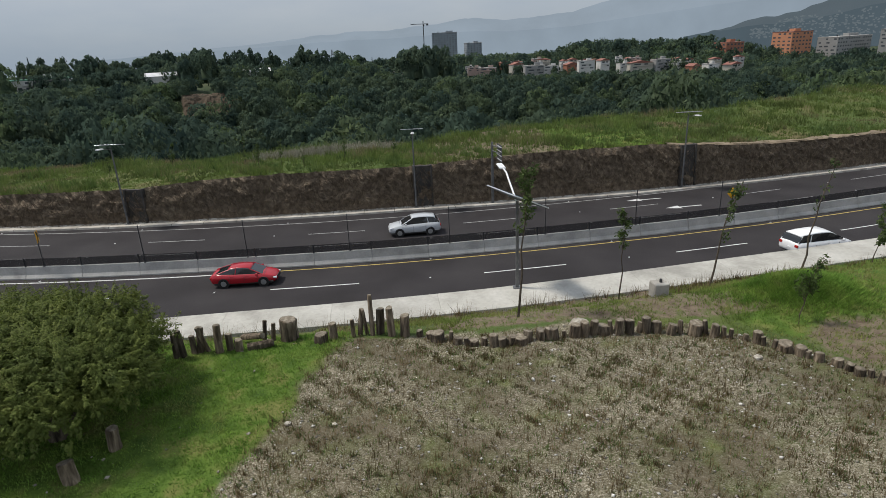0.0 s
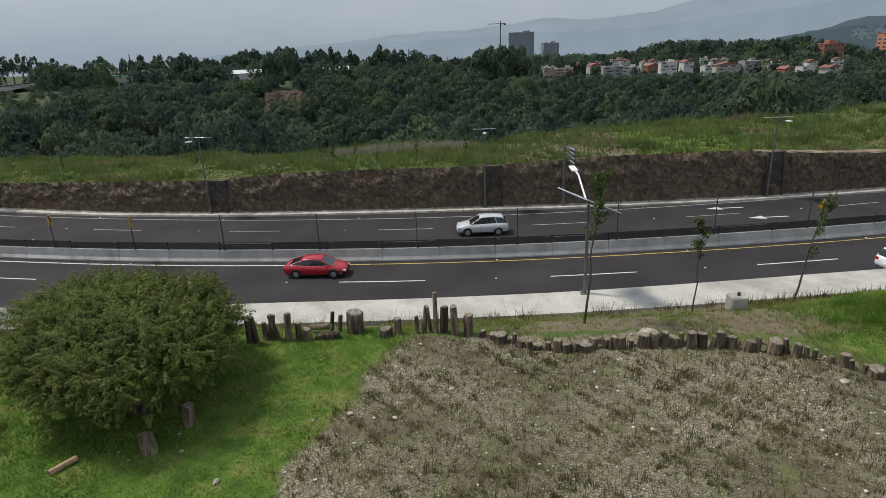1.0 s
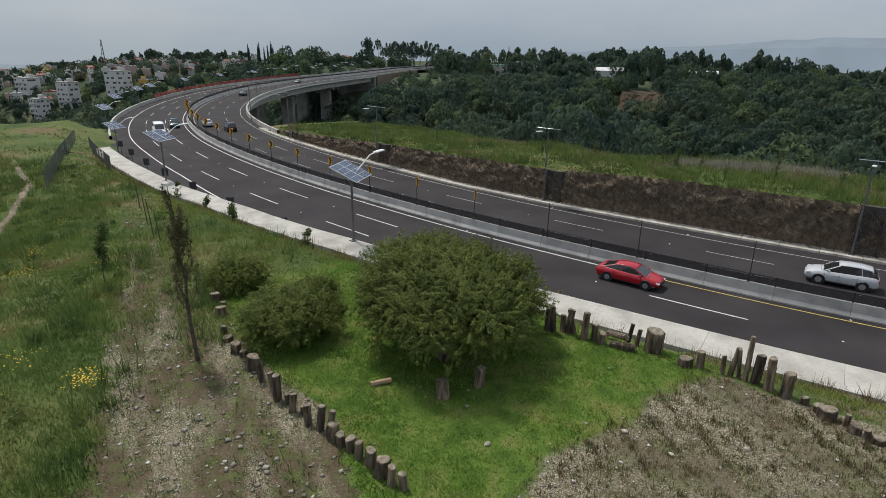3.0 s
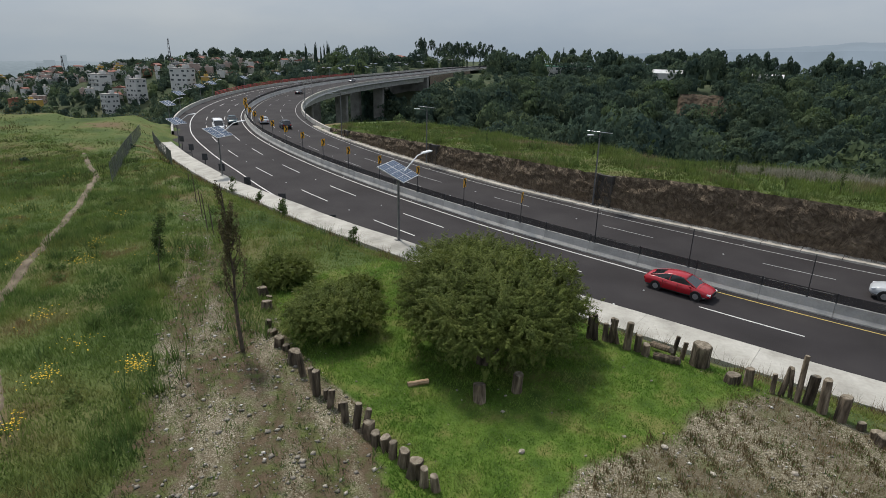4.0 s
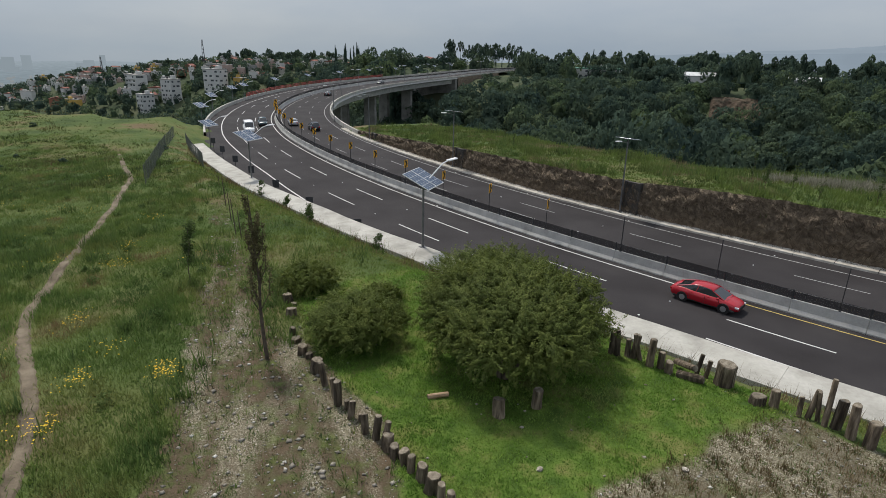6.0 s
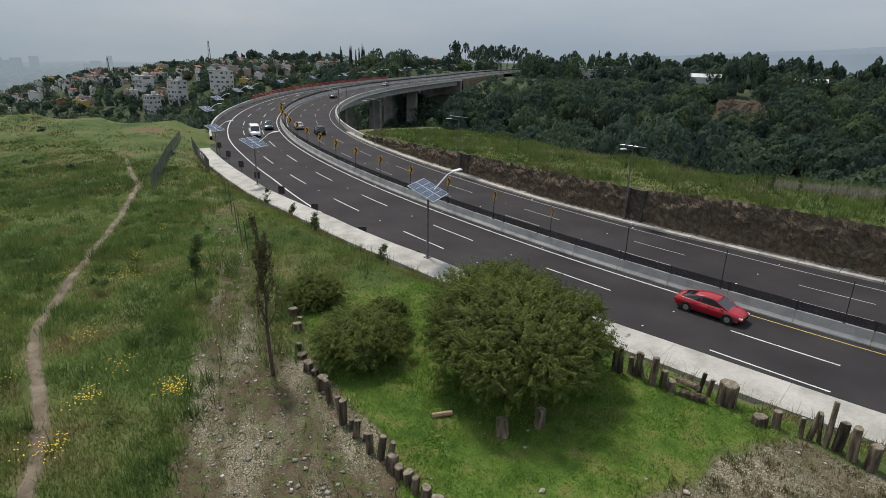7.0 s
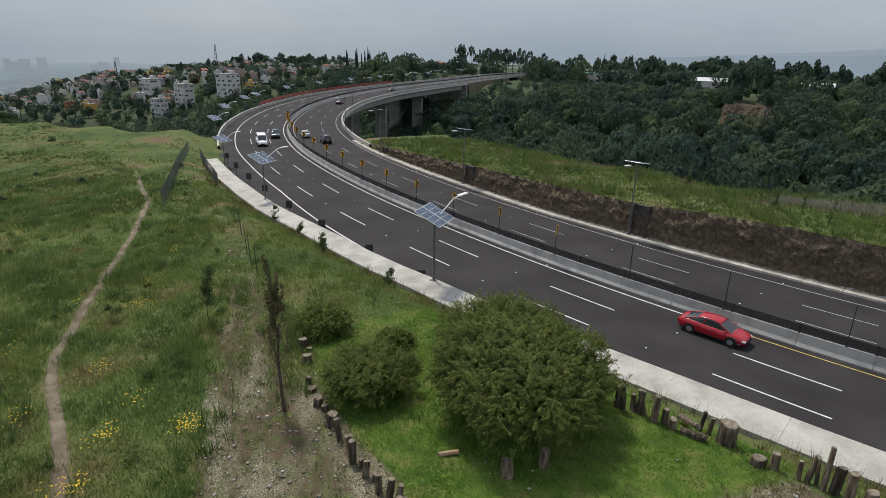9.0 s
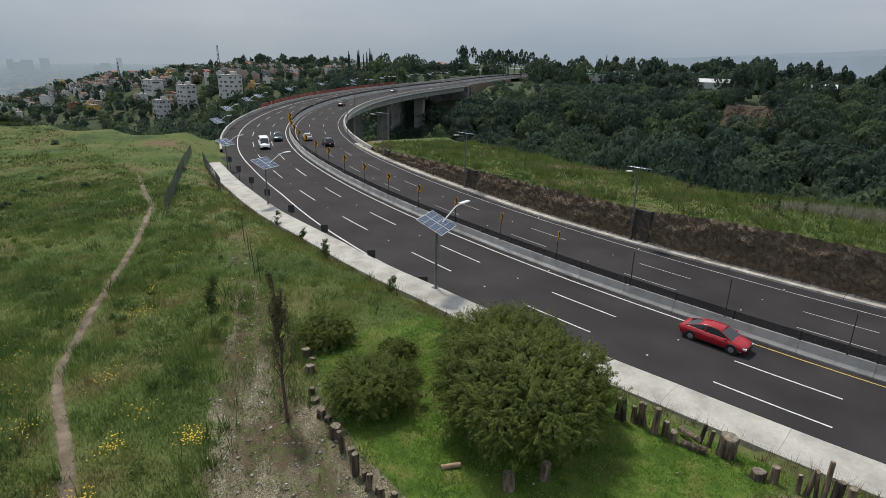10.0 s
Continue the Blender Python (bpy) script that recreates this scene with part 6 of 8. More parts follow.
# bushy weeds standing in clumps in the field
x, y = sample(900, -60, -15, -9, 21, lambda x, y: field_here(x, y) & (wob(x, y, 0.4, 3.0) > -0.25) & (rng.random(len(x)) < 0.4) & (near_line(x, y, TRAIL) > 0.7))
r_ = 0.16 + 0.22 * rng.random(len(x))
clumps_ = np.concatenate([leaf_cloud(rng, np.array([[a, b, c + q * 0.6], [a + 0.5 * q, b - 0.3 * q, c + q * 0.4], [a - 0.4 * q, b + 0.4 * q, c + q * 0.45]]), np.array([q, q * 0.8, q * 0.7]), 150, 0.075, 0.9, 0.3) for a, b, c, q in zip(x, y, ground_z(x, y), r_)])
cover("weed_clumps", clumps_, WEED, "bushy green weeds in clumps in the field", "weeds")
# weeds along the strip
ss_ = rng.uniform(12, S_STRIP, 5200)
pp_ = np.array([np.interp(ss_, STA, ROAD[:, 0]), np.interp(ss_, STA, ROAD[:, 1])])
nn_ = np.array([np.interp(ss_, STA, NOR[:, 0]), np.interp(ss_, STA, NOR[:, 1])])
q_ = pp_ + nn_ * (strip_offset(pp_[0]) + 2.25 + rng.random(5200) ** 2 * 1.6)
k_ = rng.random(5200) < 0.25 + 0.75 * smooth(0.0, 0.6, wob(q_[0], q_[1], 0.5, 4.0))
cover("strip_weeds", blades(rng, q_[0][k_], q_[1][k_], 0.25 + 0.3 * rng.random(k_.sum()), 7, 0.15, 0.012, 0.8), GRASS_DRY, "straggling weeds along the concrete strip", "weeds")


# lush grass on the mound
x, y = MOUND[0] + rng.normal(size=6000) * 1.05, MOUND[1] + rng.normal(size=6000) * 0.7
cover("mound_grass", blades(rng, x, y, 0.08 + 0.13 * rng.random(6000), 8, 0.16, 0.013, 1.5), GRASS_LAWN, "lush bright green grass on a small mound", "grass")
# tall dry stalks standing by the strip
ss_ = np.concatenate([rng.uniform(sta_x(8), sta_x(-12), 60), rng.uniform(sta_x(-20), sta_x(-50), 70)])
q_ = np.array([at(a, float(strip_offset(at(a, 0)[0])) + 2.3 + 0.5 * rng.random())[:2] for a in ss_])
cover("dry_stalks", blades(rng, q_[:, 0], q_[:, 1], 0.35 + 0.5 * rng.random(len(ss_)), 9, 0.25, 0.006, 0.9), STALK, "tall thin dry stalks beside the concrete strip", "weeds")


PALE_STONE = mat("pale_stone", [(0.45, 0.435, 0.40), (0.62, 0.60, 0.56)], 6.0, 0.9, per_island=0.2)


def pebbles(n, keep, x0, x1, y0, y1, smin, smax, material=STONE):
    """Loose stones: squashed, turned octahedra."""
    x, y = sample(n, x0, x1, y0, y1, keep)
    n = len(x)
    z = ground_z(x, y)
    base = np.array([(1, 0, 0), (-1, 0, 0), (0, 1, 0), (0, -1, 0), (0, 0, 1), (0, 0, -1)], float)
    f = np.array([(0, 2, 4), (2, 1, 4), (1, 3, 4), (3, 0, 4), (2, 0, 5), (1, 2, 5), (3, 1, 5), (0, 3, 5)])
    k = smin + (smax - smin) * rng.random(n) ** 4
    v = base[None] * k[:, None, None] * (0.6 + 0.7 * rng.random((n, 6, 1))) * np.array([1.2, 1.0, 0.6])
    a = rng.random(n) * 6.283
    c, s = np.cos(a)[:, None], np.sin(a)[:, None]
    v = np.stack([v[..., 0] * c - v[..., 1] * s, v[..., 0] * s + v[..., 1] * c, v[..., 2] + 0.25 * k[:, None]], -1) + np.stack([x, y, z], 1)[:, None]
    tr = (f[None] + 6 * np.arange(n)[:, None, None]).reshape(-1, 3)
    return tri_mesh("stones", v.reshape(-1, 3), tr, material)


tagged(new("gravel", pebbles(14000, lambda x, y: rng.random(len(x)) < in_gravel(x, y) * (0.35 + 0.65 * smooth(-0.3, 0.5, wob(x, y, 0.8, 4.0))), -6, 13, 5, 17.2, 0.008, 0.05)), "loose grey stones scattered over the bare plot", "gravel", kind="stuff")
tagged(new("gravel", pebbles(260, lambda x, y: rng.random(len(x)) < in_gravel(x, y), -6, 13, 5, 17.2, 0.03, 0.075, PALE_STONE)), "a few whitish stones on the bare plot", "gravel", kind="stuff")
tagged(new("gravel", pebbles(9000, lambda x, y: rng.random(len(x)) < in_track(x, y), -40, -6, 1, 18, 0.016, 0.09)), "loose pale stones along the track", "gravel", kind="stuff")
tagged(new("gravel", pebbles(420, lambda x, y: rng.random(len(x)) < in_track(x, y), -30, -6, 1, 14, 0.03, 0.10)), "larger angular stones lying on the track", "gravel", kind="stuff")
tagged(new("gravel", pebbles(1500, lambda x, y: rng.random(len(x)) < in_track(x, y) * smooth(1.6, 0.4, near_line(x, y, TRACK)), -34, -6, 1, 15, 0.02, 0.085, PALE_STONE)), "pale broken stones along the middle of the track", "gravel", kind="stuff")
tagged(new("gravel", pebbles(900, lambda x, y: rng.random(len(x)) < in_lawn(x, y) * 0.25, -20, -3, 4, 19, 0.02, 0.07)), "a few loose stones on the lawn", "gravel", kind="stuff")

# dark shrubs at the far edge of the field
r_ = np.random.default_rng(52)
shrub = [crown(r_, 9, 420, 0.09, 0.6, 0.3, 0.9, 0.22, 0.36) for k in range(3)]
out_ = []
for k in range(58):
    edge = k < 44      # a belt at the field's end, a few low ones out in the grass
    x_, y_ = (r_.uniform(-152, -139), r_.uniform(-45, 60)) if edge else (r_.uniform(-120, -50), r_.uniform(-14, 26))
    if road_coords(np.array([x_]), np.array([y_]))[1][0] < 19 or near_line(np.array([x_]), np.array([y_]), TRAIL)[0] < 1.2:
        continue
    h_ = r_.uniform(1.6, 4.2) if edge else r_.uniform(0.4, 0.8)
    out_.append(stand(shrub[k % 3], x_, y_, gz(x_, y_) - 0.2 * h_, h_ * r_.uniform(0.8, 1.4), h_, r_.random() * 6.28, 0.3 + r_.random() * 0.6))
tagged(new("shrubs", woods_mesh("shrubs", out_, LEAF_FOREST)), "dark green shrubs scattered along the open field's edge", "shrubs", kind="stuff")

# yellow wildflowers in clusters
cl = [(-16.8, 4.8, 0.4, 95), (-22.5, 3.6, 0.5, 40), (-19.5, 4.0, 0.5, 30), (-28.0, 6.4, 0.6, 60), (-17.9, 2.6, 0.5, 60), (-16.0, 1.3, 0.5, 70), (-24, 0.3, 0.7, 30), (-21, 0.6, 0.6, 40), (-31, 7.9, 0.6, 35), (-38, 6, 2, 30), (-45, 5, 3, 40), (-36, 10.5, 0.8, 40), (-27, 1.0, 1, 30)]
rf_ = random.Random(19)
cl += [(rf_.uniform(-72, -26), rf_.uniform(-8, 13), rf_.uniform(0.6, 1.6), rf_.randint(10, 30)) for k in range(46)]
fx, fy = [], []
for cx, cy, r, n in cl:
    fx.append(cx + r * rng.normal(size=n) * 0.6)
    fy.append(cy + r * rng.normal(size=n) * 0.6)
fx, fy = np.concatenate(fx), np.concatenate(fy)
fz = ground_z(fx, fy) + 0.28 + 0.22 * rng.random(len(fx))
fc = np.stack([fx, fy, fz], 1)
ft = []
for k in range(5):
    a0, a1 = 6.2832 * k / 5, 6.2832 * (k + 0.75) / 5
    rr = 0.016 + 0.014 * rng.random(len(fx))[:, None]
    ft.append(np.stack([fc, fc + rr * np.array([math.cos(a0), math.sin(a0), 0.2]), fc + rr * np.array([math.cos(a1), math.sin(a1), 0.2])], 1))
cover("wildflowers", np.concatenate(ft), FLOWER, "clusters of small yellow wildflowers in the grass", "flowers")


# ---- viaduct ----
RED_PAINT = mat("red_rail_paint", [(0.30, 0.035, 0.03), (0.40, 0.06, 0.05)], 2.0, 0.6)
S_B0, S_B1 = S_AB_IN, 470.0
viaduct = tagged(new("viaduct"), "long curved concrete viaduct carrying the road over the ravine", "bridge", kind="structure")
piece("deck_edge", ribbon("deck_edge", S_B0, S_B1, [(-12.3, 0.0), (-12.6, -0.5), (-11.6, -0.9), (-10.6, -1.1), (-10.2, -2.9), (10.6, -2.9), (11.2, -1.1), (12.4, -0.9), (13.2, -0.5), (13.1, 0.0)], CONCRETE_GREY, 2.0), viaduct)
for o_, sgn, s_a, s_b in ((-12.2, -1, S_AB_IN - 12, S_END), (12.6, 1, sta_x(-93), S_END)):
    s_ = s_a
    while s_ < s_b - 5:
        me = ribbon("parapet", s_ + 0.02, s_ + 4.98, [(o_ - 0.22, 0.0), (o_ - 0.16, 0.75), (o_ + 0.16, 0.75), (o_ + 0.22, 0.0)], CONCRETE, 1.24)
        piece("parapet", me, viaduct)
        s_ += 5.0
s_ = sta_x(-148)
rail_posts = box_bm(0.08, 0.08, 1.0, pose(0, 0, 1.2))
rail_me = bpy.data.meshes.new("rail_post")
rail_posts.to_mesh(rail_me)
rail_posts.free()
rail_me.materials.append(RED_PAINT)
red_rail = tagged(new("red_railing"), "red painted railing along the viaduct's outer edge", "railing", kind="structure")
for z_ in (0.95, 1.25, 1.6):
    piece("rail", ribbon("rail", s_, s_ + 120, [(12.62, z_), (12.62, z_ + 0.16), (12.52, z_ + 0.16), (12.52, z_)], RED_PAINT, 2.0), red_rail)
while s_ < sta_x(-148) + 120:
    piece("rail_post", rail_me, red_rail, pose(*at(s_, 12.57, 0.0), 0, 0, heading(s_)))
    s_ += 2.5


# a darker grey concrete for the piers and the far abutment
PIER = mat("pier_concrete", [(0.13, 0.125, 0.115), (0.20, 0.195, 0.18), (0.26, 0.25, 0.235)], 0.35, 0.9, bump=0.01, bump_scale=6, fine=(2.0, 0.25), detail=9)


def pier(s):
    t = thing("viaduct_pier", *at(s, 0, 0), heading(s), "tall concrete pier with a flared head under the viaduct", "pier", "viaduct piers")
    for o_ in (-5.6, 5.6):
        part("column", box_bm(2.0, 4.6, 42, pose(0, o_, -24.2), 0.25), PIER, t)
    part("cap_beam", box_bm(2.4, 19.0, 1.2, pose(0, 0, -3.4), 0.25), PIER, t)


for s_ in (384.0, 424.0, 344.0):
    pier(s_)
# brown retaining wall under the road past the viaduct's end
piece("retaining_wall", ribbon("retaining_wall", 470, 548, [(-12.5, 0.0), (-12.7, -1.2), (-12.9, -3.0), (-13.4, -9.0)], CUT_ROCK, 2.0), viaduct)
piece("retaining_wall", ribbon("retaining_wall", 470, 548, [(13.4, -9.0), (13.3, 0.0)], CUT_ROCK, 2.0), viaduct)
abut = tagged(new("abutment_wall"), "brown stone abutment wall at the viaduct's end", "wall", kind="structure")
for s_, lab in ((S_B1 - 1, "far"), (S_AB_IN + 1, "near")):
    bm = box_bm(3.0, 25.0, 14, pose(0, 0, -7.1), 0.15)
    ob_ = part("abutment", bm, PIER if lab == "far" else CONCRETE_OLD, abut)
    ob_.matrix_basis = pose(*at(s_, 0.2), 0, 0, heading(s_))


# ---- backs of the curve signs along the strip ----
def back_sign(x):
    s = sta_at(x, 12.6)
    t = thing("curve_sign", *at(s, 12.6, 0.0), heading(s) + 90 - 35, "dark metal back of a curve sign on a short post", "road sign", "curve signs seen from behind")
    part("post", tube_bm((0, 0, 0), (0, 0, 1.6), 0.035, None, 6), STEEL_DARK, t)
    part("plate", box_bm(0.65, 0.03, 0.78, pose(0, 0, 1.6), 0.01), SIGN_BACK, t)


for x_ in (-29.5, -36.5, -45.0, -53.0, -61.0, -68.0, -75.5, -83.0):
    back_sign(x_)


# a yellow diamond warning sign on the median, and one more
def warning_sign(x):
    s = sta_x(x)
    t = thing("warning_sign", *at(s, -0.22, 0), heading(s) - 90 - 90, "yellow diamond warning sign with a black arrow on the median", "road sign")
    part("post", tube_bm((0, 0, 0.5), (0, 0, 2.6), 0.035, None, 6), STEEL_DARK, t)
    pl = part("plate", box_bm(0.62, 0.02, 0.62, pose(0, 0.05, 2.55) @ pose(0, 0, 0, 0, 45, 0), 0.02), SIGN_YELLOW, t)
    bm = bmesh.new()
    for poly in ([(-0.05, -0.26), (0.05, -0.26), (0.05, 0.0), (0.17, 0.08), (0.12, 0.14), (-0.05, 0.04)], [(0.05, 0.20), (0.24, 0.22), (0.22, 0.02)]):
        bm.faces.new([bm.verts.new((-x2, 0.064, 2.55 + z)) for x2, z in poly])
    bmesh.ops.recalc_face_normals(bm, faces=bm.faces)
    part("arrow", bm, SIGN_BLACK, pl, "black bent arrow")


warning_sign(22.2)


# ---- mesh fences at the field's edge ----
FENCE = mat("fence_mesh", [(0.09, 0.10, 0.09), (0.14, 0.15, 0.13)], 4.0, 0.7, 0.3)


def fence(pts, h, label):
    z0 = gz(*pts[0])
    t = thing("wire_fence", *pts[0], z0, 0, label, "fence")
    a = np.array(pts[0])
    ps = along(pts, 2.6, 3, 0.02)
    for p, q in zip(ps[:-1], ps[1:]):
        b0, b1 = Vector((p[0] - a[0], p[1] - a[1], gz(*p) - z0)), Vector((q[0] - a[0], q[1] - a[1], gz(*q) - z0))
        part("post", tube_bm(b0, b0 + Vector((0, 0, h)), 0.035, None, 6), FENCE, t)
        bm = bmesh.new()
        for k in range(15):
            f = k / 14
            add_tube(bm, b0 + (b1 - b0) * f + Vector((0, 0, 0.05)), b0 + (b1 - b0) * f + Vector((0, 0, h - 0.05)), 0.007, None, 3)
        for k in range(8):
            up = Vector((0, 0, 0.06 + (h - 0.1) * k / 7))
            add_tube(bm, b0 + up, b1 + up, 0.007, None, 3)
        part("wire_mesh", bm, FENCE, t)


fence([(-60.3, 23.0), (-66, 24.8), (-74, 27.0), (-87.3, 31.0)], 1.6, "grey wire mesh fence beside the concrete strip")
fence([(-49.5, 14.2), (-57, 17.2), (-66.4, 20.8), (-77.8, 25.2), (-90, 30.5)], 1.6, "dark sagging wire mesh fence across the field")


# ---- vehicles ----
def paint(name, c, rough=0.25):
    return mat("car_paint_" + name, [c, tuple(min(1, v * 1.06) for v in c)], 3.0, rough, spec=0.6)


GLASS = mat("car_glass", [(0.012, 0.014, 0.016), (0.018, 0.02, 0.022)], 2.0, 0.06, spec=0.8)
TYRE = mat("tyre", [(0.012, 0.012, 0.012), (0.02, 0.02, 0.02)], 8.0, 0.85)
RIM = mat("alloy_rim", [(0.35, 0.36, 0.37), (0.45, 0.46, 0.47)], 5.0, 0.35, 0.7)
TAIL = mat("tail_lamp", [(0.30, 0.015, 0.012), (0.4, 0.02, 0.015)], 4.0, 0.2)
HEAD = mat("head_lamp", [(0.6, 0.62, 0.65), (0.75, 0.77, 0.8)], 4.0, 0.1)
PLASTIC = mat("black_plastic", [(0.015, 0.015, 0.016), (0.025, 0.025, 0.026)], 6.0, 0.6)

# for each kind: length, width, body sections (x, underside, belt, half width), cabin (x, base, roof, half widths), wheels
KINDS = {
    "sedan": dict(L=4.65, W=1.82, wheel=0.335, axle=(-1.40, 1.42),
                  body=[(-2.33, 0.46, 0.72, 0.66), (-2.28, 0.36, 0.90, 0.78), (-2.1, 0.28, 0.99, 0.86), (-1.5, 0.24, 1.01, 0.90), (-0.7, 0.22, 0.97, 0.91), (0.1, 0.22, 0.95, 0.91), (0.9, 0.22, 0.94, 0.90), (1.5, 0.24, 0.86, 0.88), (2.0, 0.27, 0.74, 0.82), (2.25, 0.31, 0.64, 0.70), (2.34, 0.38, 0.54, 0.52)],
                  cabin=[(-1.95, 0.98, 0.76), (-1.45, 1.20, 0.69), (-0.95, 1.36, 0.64), (-0.45, 1.425, 0.63), (0.05, 1.43, 0.63), (0.45, 1.38, 0.64), (0.9, 1.17, 0.70), (1.35, 0.93, 0.78)]),
    "suv": dict(L=4.55, W=1.84, wheel=0.36, axle=(-1.33, 1.34),
                body=[(-2.28, 0.5, 0.86, 0.72), (-2.22, 0.38, 1.04, 0.82), (-2.0, 0.32, 1.12, 0.89), (-1.3, 0.30, 1.12, 0.92), (-0.4, 0.28, 1.09, 0.92), (0.5, 0.28, 1.06, 0.92), (1.1, 0.28, 1.04, 0.90), (1.7, 0.30, 0.95, 0.87), (2.1, 0.34, 0.84, 0.78), (2.28, 0.44, 0.68, 0.58)],
                cabin=[(-2.2, 1.06, 0.78), (-2.0, 1.40, 0.70), (-1.7, 1.60, 0.65), (-1.1, 1.67, 0.65), (-0.4, 1.68, 0.66), (0.15, 1.64, 0.66), (0.65, 1.40, 0.71), (1.15, 1.04, 0.80)]),
    "van": dict(L=5.0, W=1.95, wheel=0.34, axle=(-1.5, 1.55),
                body=[(-2.5, 0.5, 0.95, 0.80), (-2.44, 0.38, 1.10, 0.90), (-2.2, 0.30, 1.14, 0.95), (-1.2, 0.28, 1.13, 0.97), (0, 0.27, 1.10, 0.97), (1.0, 0.27, 1.06, 0.96), (1.7, 0.29, 0.98, 0.92), (2.2, 0.33, 0.84, 0.84), (2.5, 0.45, 0.64, 0.60)],
                cabin=[(-2.42, 1.1, 0.86), (-2.28, 1.48, 0.78), (-2.05, 1.68, 0.73), (-1.3, 1.74, 0.74), (-0.4, 1.75, 0.75), (0.4, 1.70, 0.74), (1.05, 1.42, 0.79), (1.75, 1.0, 0.86)]),
    "bus": dict(L=5.4, W=1.95, wheel=0.36, axle=(-1.6, 1.7),
                body=[(-2.7, 0.4, 1.25, 0.92), (-2.6, 0.32, 1.3, 0.97), (-1, 0.3, 1.3, 0.98), (1.2, 0.3, 1.28, 0.97), (2.0, 0.3, 1.15, 0.95), (2.5, 0.34, 0.95, 0.86), (2.68, 0.44, 0.75, 0.7)],
                cabin=[(-2.68, 1.25, 0.92), (-2.6, 2.1, 0.84), (-0.5, 2.2, 0.85), (1.1, 2.12, 0.84), (2.1, 1.15, 0.9)]),
}


def loft(sections):
    """Skins rings of equal length, closed at both ends."""
    bm = bmesh.new()
    rings = [[bm.verts.new(p) for p in ring] for ring in sections]
    k = len(rings[0])
    for a, b in zip(rings[:-1], rings[1:]):
        for i in range(k):
            bm.faces.new((a[i], a[(i + 1) % k], b[(i + 1) % k], b[i]))
    bm.faces.new(rings[0][::-1])
    bm.faces.new(rings[-1])
    bmesh.ops.recalc_face_normals(bm, faces=bm.faces)
    return bm


